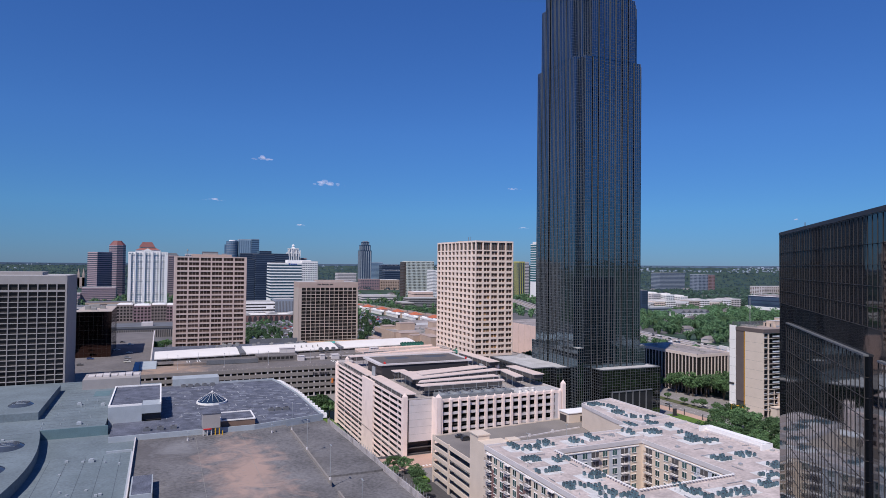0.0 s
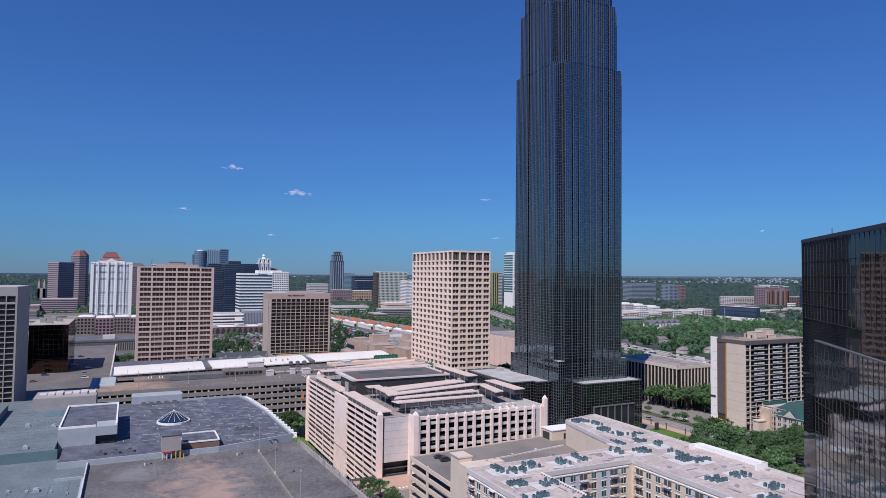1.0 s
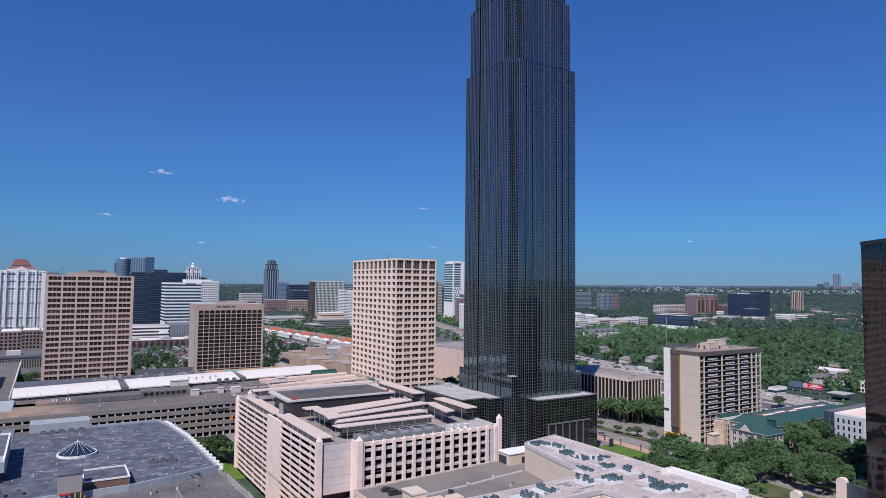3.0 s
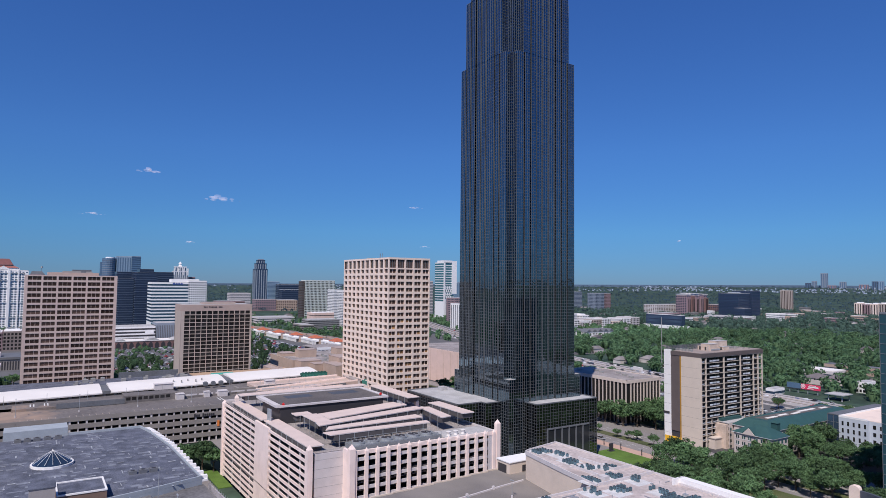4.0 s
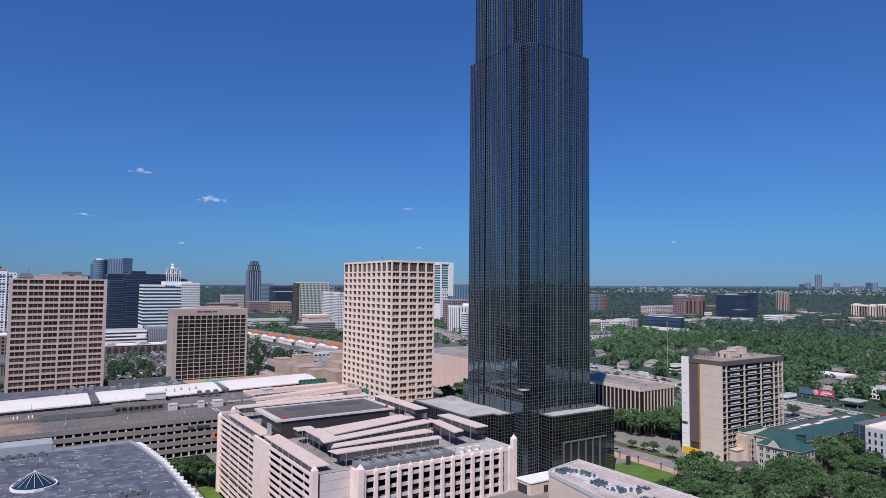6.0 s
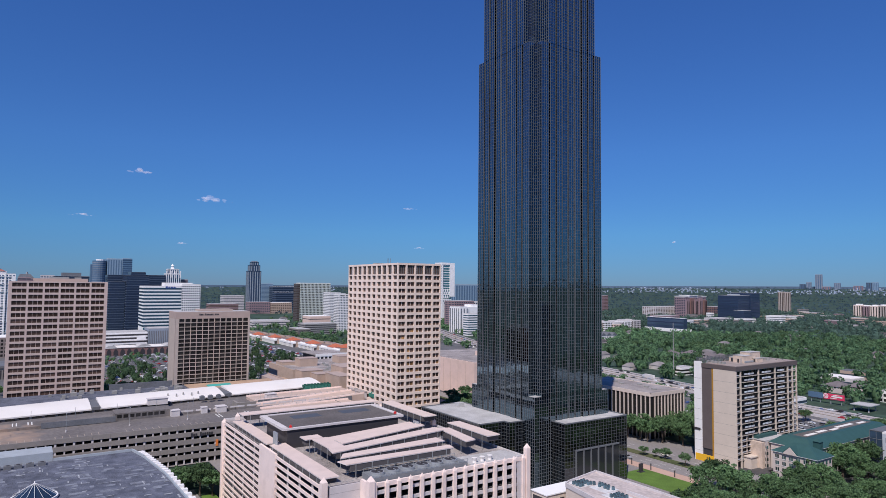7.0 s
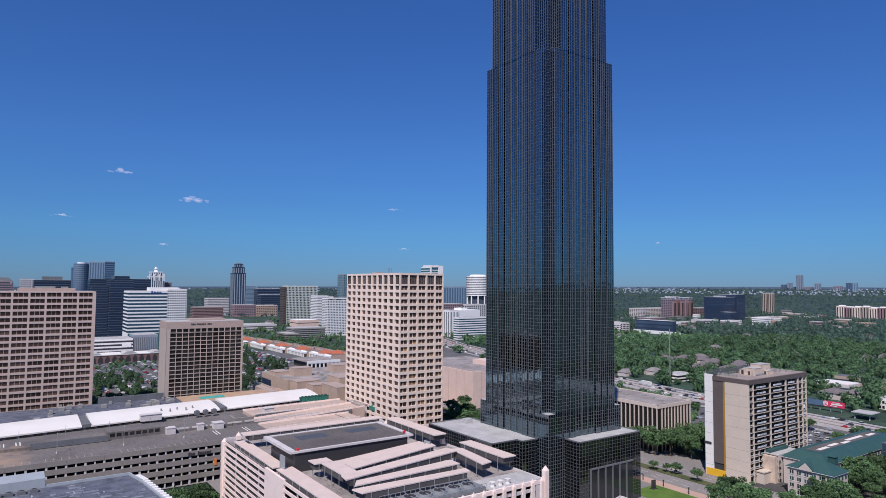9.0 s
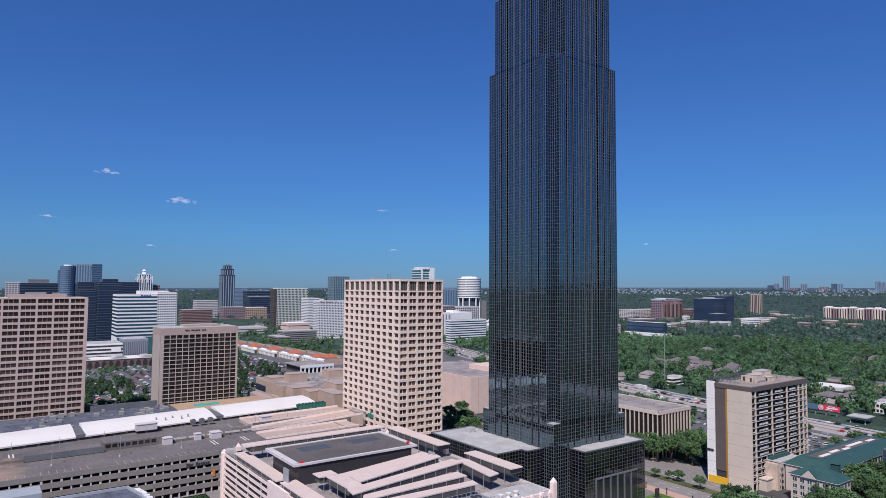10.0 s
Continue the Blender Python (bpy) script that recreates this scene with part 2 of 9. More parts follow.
ROOF = surface("grey_roof_membrane", (0.115, 0.122, 0.155), vary=0.5, scale=0.25, fine=2.2, stain=0.6, stain_col=(0.06, 0.066, 0.09))
ROOFSMOOTH = surface("smooth_grey_roof", (0.158, 0.192, 0.21), vary=0.22, scale=0.08, fine=1.1, stain=0.45, stain_col=(0.125, 0.158, 0.17))
ROOFPALE = surface("pale_gravel_roof", (0.45, 0.43, 0.42), vary=0.2, scale=0.15, fine=2, stain=0.35, stain_col=(0.30, 0.27, 0.25))
ROOFDIRT = surface("dusty_roof", (0.32, 0.28, 0.265), vary=0.45, scale=0.1, fine=1.5, stain=0.5, stain_col=(0.24, 0.20, 0.18))
ROOFWHITE = surface("white_roof_membrane", (0.76, 0.71, 0.67), vary=0.06, scale=0.08, stain=0.2, stain_col=(0.66, 0.57, 0.50))
DECK = surface("stained_parking_deck", (0.155, 0.146, 0.147), vary=0.4, scale=0.06, fine=0.9, stain=0.7, stain_col=(0.115, 0.105, 0.105))
ASPHALT = surface("asphalt", (0.075, 0.07, 0.072), vary=0.25, scale=0.05, fine=1.0, stain=0.3, stain_col=(0.15, 0.14, 0.13))
ROADGREY = surface("worn_concrete_road", (0.25, 0.225, 0.215), vary=0.15, scale=0.05, fine=0.8, stain=0.3, stain_col=(0.22, 0.2, 0.19))
PINKPAVE = surface("pink_paving", (0.50, 0.33, 0.26), vary=0.12, scale=0.1)
MARK = surface("road_paint", (0.72, 0.70, 0.66), vary=0.1)
LAND = surface("land", (0.040, 0.068, 0.045), vary=0.6, scale=0.02, fine=0.1, stain=0.4, stain_col=(0.06, 0.08, 0.055), bump=0)
GRASS = surface("lawn", (0.10, 0.17, 0.03), vary=0.25, scale=0.15, fine=3, bump=0.4)
LEAF = surface("foliage", (0.115, 0.196, 0.086), vary=0.4, scale=0.25, fine=1.2, bump=0, rough=0.9, each=0.38)
# distance haze is painted into this leaf colour
LEAF3 = surface("haze_tinted_foliage", (0.075, 0.12, 0.142), vary=0.6, scale=0.006, fine=0.04, bump=0, rough=0.95)
LEAF2 = surface("far_foliage", (0.098, 0.174, 0.086), each=0.5, vary=0.6, scale=0.06, fine=0.35, bump=0, rough=0.95, stain=0.5, stain_col=(0.11, 0.155, 0.06))


def leafy(m, share=0.5):
    """Lets sunlight through thin leaves."""
    nt = m.node_tree
    N, L, b = nt.nodes, nt.links, nt.nodes["Principled BSDF"]
    tr, mix = N.new("ShaderNodeBsdfTranslucent"), N.new("ShaderNodeMixShader")
    L.new(b.inputs["Base Color"].links[0].from_socket, tr.inputs["Color"])
    mix.inputs[0].default_value = share
    L.new(b.outputs[0], mix.inputs[1])
    L.new(tr.outputs[0], mix.inputs[2])
    L.new(mix.outputs[0], N["Material Output"].inputs["Surface"])


leafy(LEAF, 0.3)
# milder haze tint in the leaf colour, for the middle distance
LEAFMID = surface("faint_haze_foliage", (0.085, 0.142, 0.108), vary=0.6, scale=0.03, fine=0.2, bump=0, rough=0.95)
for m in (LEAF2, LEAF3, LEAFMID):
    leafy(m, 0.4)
BARK = surface("bark", (0.10, 0.075, 0.055), vary=0.2)
REDROOF = surface("red_roof_tiles", (0.45, 0.13, 0.07), vary=0.15)
GREENROOF = surface("green_metal_roof", (0.035, 0.09, 0.088), vary=0.12, rough=0.6)
BRICK = surface("red_brick", (0.22, 0.125, 0.115), vary=0.15)
BLUSH = surface("blush_stone", (0.30, 0.20, 0.21), vary=0.08)
COPPER = surface("green_copper", (0.05, 0.21, 0.155), vary=0.15)
POOL = surface("teal_canvas", (0.06, 0.34, 0.30), vary=0.15)
COPPERDARK = surface("dark_green_paint", (0.025, 0.10, 0.075), vary=0.15)
ACBLUE = surface("blue_grey_condenser", (0.12, 0.19, 0.225), vary=0.15, rough=0.5, each=0.25, metal=0.2)
RED = surface("red_plastic", (0.6, 0.03, 0.03), vary=0.05)
SIGNPINK = surface("pink_billboard_print", (0.72, 0.05, 0.12), vary=0.05, bump=0)
STEEL = surface("galvanised_steel", (0.42, 0.43, 0.44), rough=0.5, metal=0.4, vary=0.08)
CANOPY = surface("pink_metal_canopy", (0.70, 0.555, 0.49), vary=0.06, rough=0.6, stain=0.15, stain_col=(0.5, 0.38, 0.32))
SLATE = surface("slate_grey_sheet", (0.14, 0.145, 0.16), vary=0.2, scale=0.08, fine=1.0, stain=0.4, stain_col=(0.20, 0.18, 0.16))
ROOFDARK = surface("dark_weathered_roof", (0.125, 0.11, 0.105), vary=0.25, scale=0.08, fine=1.0, stain=0.4, stain_col=(0.17, 0.145, 0.13))
SLATE2 = surface("blue_slate_patch_and_wall_shade", (0.075, 0.085, 0.11), vary=0.1)
GREYTAN = surface("tan_grey_concrete", (0.27, 0.24, 0.22), vary=0.1, stain=0.25, stain_col=(0.22, 0.19, 0.17))
ROOFTAN = surface("tan_parking_deck", (0.17, 0.15, 0.142), vary=0.3, scale=0.05, fine=0.7, stain=0.6, stain_col=(0.13, 0.12, 0.12))
RAMPPINK = surface("pink_ramp_concrete", (0.50, 0.38, 0.32), vary=0.12, scale=0.06, stain=0.3, stain_col=(0.36, 0.28, 0.24))
TANPINK = surface("tan_pink_stucco", (0.46, 0.34, 0.27), vary=0.1)
PALEBLUE = surface("blue_grey_render", (0.36, 0.39, 0.42), vary=0.1, stain=0.3, stain_col=(0.26, 0.28, 0.30))
ROOFPATCH = surface("pale_membrane_patch", (0.19, 0.20, 0.235), vary=0.5, scale=0.3)
BROWNBOX = surface("brown_render", (0.20, 0.13, 0.10), vary=0.1)
TEALWALL = surface("teal_grey_render", (0.12, 0.19, 0.21), vary=0.15)
FADED = surface("faded_paint", (0.26, 0.24, 0.22), vary=0.3, scale=0.3)
BROWNGLASS = mirror_glass("brown_mirror_glass", (0.09, 0.05, 0.04), wave=0.03)
# horizon haze is put into the backdrop's colour
HAZE = surface("haze_coloured_woods", (0.10, 0.145, 0.21), vary=0.1, scale=0.004, fine=0.03, bump=0)
CLOUD = surface("glowing_cloud_white", (0.86, 0.78, 0.84), vary=0.03, bump=0)
CLOUDB = CLOUD.node_tree.nodes["Principled BSDF"]
CLOUDB.inputs["Alpha"].default_value = 0.09
# added glow stands in for sunlight scattered by the clouds
CLOUDB.inputs["Emission Color"].default_value = (0.80, 0.72, 0.82, 1)
CLOUDB.inputs["Emission Strength"].default_value = 0.55
GREYBLUE = surface("blue_grey_stone", (0.25, 0.28, 0.33), vary=0.08)
BLUESIGN = surface("blue_sign", (0.02, 0.06, 0.25), vary=0.05, bump=0)
GREYGLASS = mirror_glass("grey_window_glass", (0.06, 0.075, 0.10), metal=0.0, spec=0.5, rough=0.15)
STOREPINK = surface("pink_stucco", (0.72, 0.53, 0.46), vary=0.06, stain=0.15, stain_col=(0.45, 0.33, 0.28))
REDCAP = surface("dull_red_roof", (0.30, 0.12, 0.10), vary=0.1)
TOWNWALL = surface("pale_town_walls", (0.48, 0.43, 0.41), vary=0.5, scale=0.012, fine=0.05, bump=0)
TOWNROOF = surface("mixed_town_roofs", (0.165, 0.148, 0.145), vary=0.8, scale=0.012, fine=0.04, bump=0)
GRASSDRY = surface("dry_grass", (0.085, 0.10, 0.04), vary=0.35, scale=0.1, fine=2, stain=0.4, stain_col=(0.2, 0.16, 0.10))
HEDGE = surface("hedge_leaves", (0.13, 0.22, 0.03), vary=0.4, scale=0.8, fine=5, bump=0.5)
TERRA = surface("tan_dust", (0.46, 0.31, 0.21), vary=0.2, scale=0.1, stain=0.4, stain_col=(0.30, 0.22, 0.17))
SEAM = surface("dark_seam", (0.085, 0.10, 0.12), vary=0.2)
TANLINE = surface("worn_tan_paint", (0.36, 0.29, 0.24), vary=0.35, scale=0.5)
NAVY = surface("navy_cladding", (0.025, 0.038, 0.075), vary=0.12, rough=0.5)
ORANGE = surface("orange_cloth", (0.75, 0.22, 0.05), vary=0.06)
SLIMBLUE = surface("dark_blue_tower_panels", (0.032, 0.058, 0.105), vary=0.1, rough=0.4)
SKYBLUE = surface("blue_tower_panels", (0.10, 0.165, 0.25), vary=0.1, rough=0.4)
FREEGREY = surface("dark_worn_freeway", (0.125, 0.117, 0.117), vary=0.2, scale=0.05, fine=0.8, stain=0.3, stain_col=(0.11, 0.105, 0.105))
BLIND = surface("golden_tan_blind", (0.30, 0.17, 0.075), vary=0.5, scale=0.6, each=0.5)
LOTGREY = surface("worn_grey_car_park", (0.13, 0.125, 0.125), vary=0.2, scale=0.06, fine=0.8, stain=0.3, stain_col=(0.08, 0.078, 0.08))
SHOPROOF = surface("brown_gravel_roof", (0.24, 0.175, 0.155), vary=0.25, scale=0.08, fine=0.8)
HOUSEROOF = surface("brown_grey_shingles", (0.17, 0.145, 0.145), vary=0.25, scale=0.2)
HOTELROOF = surface("tan_gravel_roof", (0.33, 0.265, 0.235), vary=0.2, scale=0.15, stain=0.4, stain_col=(0.22, 0.18, 0.165))
LOTBROWN = surface("brown_worn_deck", (0.165, 0.148, 0.142), vary=0.25, scale=0.06, fine=0.8, stain=0.5, stain_col=(0.10, 0.09, 0.09))
GRIDPALE = surface("greenish_white_panels", (0.66, 0.70, 0.64), vary=0.06)
MIDBROWN = surface("grey_brown_stucco", (0.25, 0.20, 0.18), vary=0.12)
SCUFF = surface("scuffed_membrane", (0.36, 0.37, 0.40), vary=0.4, scale=0.5)
DOMEGLASS = mirror_glass("dark_blue_skylight_glass", (0.03, 0.055, 0.10), metal=0.3, rough=0.12)
TRAYGREY = surface("weathered_galvanised_sheet", (0.24, 0.25, 0.26), vary=0.15, rough=0.55, metal=0.2)
ROADTAN = surface("tan_concrete_road", (0.25, 0.21, 0.18), vary=0.12, scale=0.05, fine=0.8)
SKYPALE = surface("pale_blue_tower_panels", (0.24, 0.33, 0.42), vary=0.1, rough=0.4)
NAVYGLASS = mirror_glass("navy_tower_glass", (0.032, 0.048, 0.085), metal=0.3, rough=0.2)
NAVYLINE = surface("navy_floor_lines", (0.075, 0.10, 0.145), vary=0.1, rough=0.5)
BANDGLASS = mirror_glass("steel_blue_window_bands", (0.06, 0.12, 0.17), metal=0.4, rough=0.15)
YELLOWGREEN = surface("yellow_green_panels", (0.45, 0.42, 0.12), vary=0.1)
MAROON = surface("maroon_metal_roof", (0.20, 0.075, 0.07), vary=0.1, rough=0.6)
MAUVE = surface("mauve_granite", (0.36, 0.26, 0.29), vary=0.08)
# town blocks paled towards blue, the haze being part of the colour
SPECK = surface("haze_pale_blocks", (0.40, 0.45, 0.54), vary=0.6, scale=0.01, fine=0.05, bump=0)


def dust(m, centre, reach, col, amount=0.75, scale=0.06):
    """A wide worn stain on a deck, ragged at its edge."""
    nt = m.node_tree
    N, L, b = nt.nodes, nt.links, nt.nodes["Principled BSDF"]
    base = b.inputs["Base Color"].links[0].from_socket
    geo = N.new("ShaderNodeNewGeometry")
    off = N.new("ShaderNodeVectorMath")
    off.operation = "SUBTRACT"
    off.inputs[1].default_value = centre
    L.new(geo.outputs["Position"], off.inputs[0])
    div = N.new("ShaderNodeVectorMath")
    div.operation = "DIVIDE"
    div.inputs[1].default_value = reach
    L.new(off.outputs[0], div.inputs[0])
    ln = N.new("ShaderNodeVectorMath")
    ln.operation = "LENGTH"
    L.new(div.outputs[0], ln.inputs[0])
    n = N.new("ShaderNodeTexNoise")
    n.inputs["Scale"].default_value, n.inputs["Detail"].default_value, n.inputs["Distortion"].default_value = scale, 8, 1.2
    L.new(geo.outputs["Position"], n.inputs["Vector"])
    sub = N.new("ShaderNodeMath")
    sub.operation = "MULTIPLY_ADD"
    sub.inputs[1].default_value = -0.42
    L.new(ln.outputs["Value"], sub.inputs[0])
    L.new(n.outputs[0], sub.inputs[2])
    mr = N.new("ShaderNodeMapRange")
    mr.inputs["From Min"].default_value, mr.inputs["From Max"].default_value = 0.06, 0.42
    mr.inputs["To Max"].default_value = amount
    L.new(sub.outputs[0], mr.inputs["Value"])
    mix = N.new("ShaderNodeMix")
    mix.data_type = "RGBA"
    L.new(mr.outputs[0], mix.inputs["Factor"])
    L.new(base, mix.inputs["A"])
    mix.inputs["B"].default_value = (*col, 1)
    L.new(mix.outputs["Result"], b.inputs["Base Color"])


dust(DECK, (-262, 6, 12.5), (14, 9, 30), (0.25, 0.245, 0.25), 0.6, 0.16)
dust(DECK, (-226, 28, 12.5), (44, 15, 30), (0.42, 0.29, 0.235), 0.85, 0.11)
dust(ROOFTAN, (-438, 2, 15.0), (34, 26, 30), (0.40, 0.275, 0.20), 0.8, 0.08)


# ---- ground, roads, lawns ----
def swell(x, y):
    """Far land lies lower to the west than to the north."""
    return 20.0 * min(1.0, max(-1.0, (62.0 - math.degrees(math.atan2(-x, y))) / 34.0)) - 4.0


def lie(x, y):
    """Height of the land: flat through the town, rising very gently far out."""
    q = math.hypot(x, y)
    return G if q < 2400 else G + (78.0 + swell(x, y)) * min(1.0, (q - 2400) / 2350) ** 1.6


HOLE = (-418.0, -276.0, 70.2, 101.2)      # the sunken street
g = Geo()
S = 1690.0
for x0, x1, y0, y1 in ((-S, HOLE[0], -S, S), (HOLE[1], S, -S, S), (HOLE[0], HOLE[1], -S, HOLE[2]), (HOLE[0], HOLE[1], HOLE[3], S)):
    g.face((x0, y0, G), (x1, y0, G), (x1, y1, G), (x0, y1, G))
turn = [(math.cos(6.2832 * i / 96), math.sin(6.2832 * i / 96)) for i in range(97)]
for (ax, ay), (bx, by) in zip(turn, turn[1:]):
    p, q = S / max(abs(ax), abs(ay)), S / max(abs(bx), abs(by))
    g.face((ax * p, ay * p, G), (ax * 2400, ay * 2400, G), (bx * 2400, by * 2400, G), (bx * q, by * q, G))
    for r in range(2400, 4800, 200):
        n = r + 200
        g.face((ax * r, ay * r, lie(ax * r, ay * r)), (ax * n, ay * n, lie(ax * n, ay * n)), (bx * n, by * n, lie(bx * n, by * n)), (bx * r, by * r, lie(bx * r, by * r)))
g.face((HOLE[0], HOLE[2], -16.5), (HOLE[1], HOLE[2], -16.5), (HOLE[1], HOLE[3], -16.5), (HOLE[0], HOLE[3], -16.5))
for (ax, ay), (bx, by) in (((HOLE[0], HOLE[2]), (HOLE[0], HOLE[3])), ((HOLE[1], HOLE[3]), (HOLE[1], HOLE[2])), ((HOLE[1], HOLE[2]), (HOLE[0], HOLE[2]))):
    g.face((ax, ay, -16.5), (bx, by, -16.5), (bx, by, G), (ax, ay, G))
solid("ground", g, LAND, "flat green and grey city ground", "ground", kind="structure")


def flat(name, x0, x1, y0, y1, mat, label, lift=0.05, kind="structure"):
    return solid(name, Geo().box(x0, x1, y0, y1, G - 0.3, G + lift), mat, label, name.replace("_", " "), kind=kind)


# out of view; added only to grey what the tower glass mirrors
flat("pavement", -60, 1200, -1200, 150, ASPHALT, "unseen asphalt added behind the deck for the tower's reflections", 0.02)
flat("pavement", -640, -418, -140, 205, ROADGREY, "worn concrete paving round the mall", 0.04)
flat("pavement", -205, -60, -140, 205, ROADGREY, "worn concrete paving below the deck", 0.04)
flat("pavement", -276, -205, 70.2, 101.2, ASPHALT, "dark lane between deck and driveway", 0.04)
flat("pavement", -418, -205, -140, 70.2, ROADGREY, "worn concrete paving under the mall wing", 0.04)
flat("pavement", -418, -205, 101.2, 205, ROADGREY, "worn concrete paving under the garages", 0.04)
flat("pavement", -640, -385, 205, 330, ASPHALT, "asphalt yards behind the cream tower", 0.05)
flat("pavement", -385, -140, 186, 345, ROADGREY, "worn paving round the skyscraper", 0.03)
flat("parking_lot", -1010, -640, -60, 640, LOTGREY, "wide asphalt car park behind the hotels", 0.06)
flat("parking_lot", -268, -190, 318, 500, ASPHALT, "asphalt car park beside the hotel", 0.07)
flat("parking_lot", -640, -268, 370, 486, LOTGREY, "asphalt yards along the freeway", 0.07)
flat("road", -640, 60, 290.5, 302, ROADGREY, "pale concrete avenue carriageway", 0.10)
flat("road", -640, 60, 310, 322, ROADGREY, "pale concrete avenue carriageway", 0.10)
solid("road", Geo().box(-417, -277, 71, 93.6, -16.8, -16.4), ROADGREY, "narrow sunken service street beside the garage", "road", kind="structure")
med = solid("median", Geo().box(-640, 60, 303, 309.2, G - .2, G + 0.25), GRASSDRY, "dry planted median with a kerb", "median", kind="structure")
flat("pavement", -345, -262, 283, 290, PINKPAVE, "pink brick sidewalk by the avenue", 0.18)
flat("lawn", -292, -255, 263.5, 283, GRASS, "bright mown lawn beside the skyscraper", 0.2)
solid("lawn", Geo().box(-404, -371, 94.4, 101, -16.8, -16.2), GRASS, "strip of dry lawn along the garage", "lawn", kind="structure")
flat("lawn", -256, -110, 222, 290, GRASSDRY, "shady park lawn under trees", 0.12)
solid("driveway", Geo().box(-272, -254, 90, 116, G - .3, G + .2), PINKPAVE, "tan garage driveway", "driveway", kind="structure")
for i in range(9):
    solid("crosswalk_stripe", Geo().box(-257.6, -256.0, 101.5 + i * 1.6, 102.3 + i * 1.6, G + .2, G + .235), MARK, "white painted crosswalk stripe on the driveway", "road marking", group="crosswalk stripes")
hedge = Geo()
for i in range(9):
    hedge.box(-254 + i * 1.9, -252.2 + i * 1.9, 98.2, 99.8, G, G + 1.1 + .1 * (i % 3))
solid("hedge", hedge, HEDGE, "clipped bright green hedge by the driveway", "hedge", kind="stuff")
solid("monument_sign", Geo().box(-289, -288.2, 276, 278.4, G, G + 4.2).box(-289.8, -287.4, 275.4, 279, G, G + .4), DARK, "dark upright monument sign on the lawn", "sign")
for x in (-300, -288, -274):
    solid("bollard_light", Geo().tube(x, 284, 0.25, G, G + 3.0, 8).tube(x, 284, 0.4, G + 3.0, G + 3.3, 8), DARK, "dark park light post on the sidewalk", "light post", group="park light posts")

# lane lines of the avenue
for y in (294.3, 298.2, 313.9, 318.0):
    g = Geo()
    for i in range(60):
        g.box(-420 + i * 9, -416 + i * 9, y, y + .15, G + .1, G + .125)
    solid("lane_line", g, MARK, "dashed white lane line on the avenue", "road marking", kind="stuff")


def ribbon(geo, line, off0, off1, z0, z1):
    """A band along a line of points, between two offsets to its right."""
    norm = []
    for i, (x, y) in enumerate(line):
        ax, ay = line[max(0, i - 1)]
        bx, by = line[min(len(line) - 1, i + 1)]
        q = math.hypot(bx - ax, by - ay)
        norm.append((-(by - ay) / q, (bx - ax) / q))
    n0 = len(geo.v)
    for (x, y), (nx, ny) in zip(line, norm):
        geo.v += [(x + nx * o, y + ny * o, z) for o, z in ((off0, z0), (off1, z0), (off1, z1), (off0, z1))]
    m = n0 + 4 * (len(line) - 1)
    for i in range(n0, m, 4):
        geo.f += [(i + k, i + 4 + k, i + 4 + (k + 1) % 4, i + (k + 1) % 4) for k in range(4)]
    geo.f += [(n0, n0 + 1, n0 + 2, n0 + 3), (m + 3, m + 2, m + 1, m)]
    return geo


WAY = [(500, 480), (100, 482), (-180, 488), (-300, 504), (-420, 517), (-500, 531), (-640, 557), (-800, 590), (-950, 630), (-1100, 688), (-1400, 800)]
solid("freeway", ribbon(Geo(), WAY, -24, 24, G - .3, G + 0.25), FREEGREY, "wide pale concrete freeway", "freeway", kind="structure")
solid("freeway_shoulder", ribbon(Geo(), WAY, -9.6, 9.6, G, G + 1.2), ROADTAN, "raised main lanes of the freeway", "freeway", kind="structure")
for o in (-24, -9.9, 0, 9.9, 24):
    solid("barrier", ribbon(Geo(), WAY, o - .3, o + .3, G, G + (2.3 if abs(o) < 10 else 1.1)), PALE, "low concrete freeway barrier", "barrier", group="freeway barriers")
for o in (-20.3, -16.6, -13, -6.6, -3.4, 3.4, 6.6, 13, 16.6, 20.3):
    solid("lane_line", ribbon(Geo(), WAY, o - .1, o + .1, G, G + (1.23 if abs(o) < 9 else .28)), FADED, "worn freeway lane line", "road marking", kind="stuff")


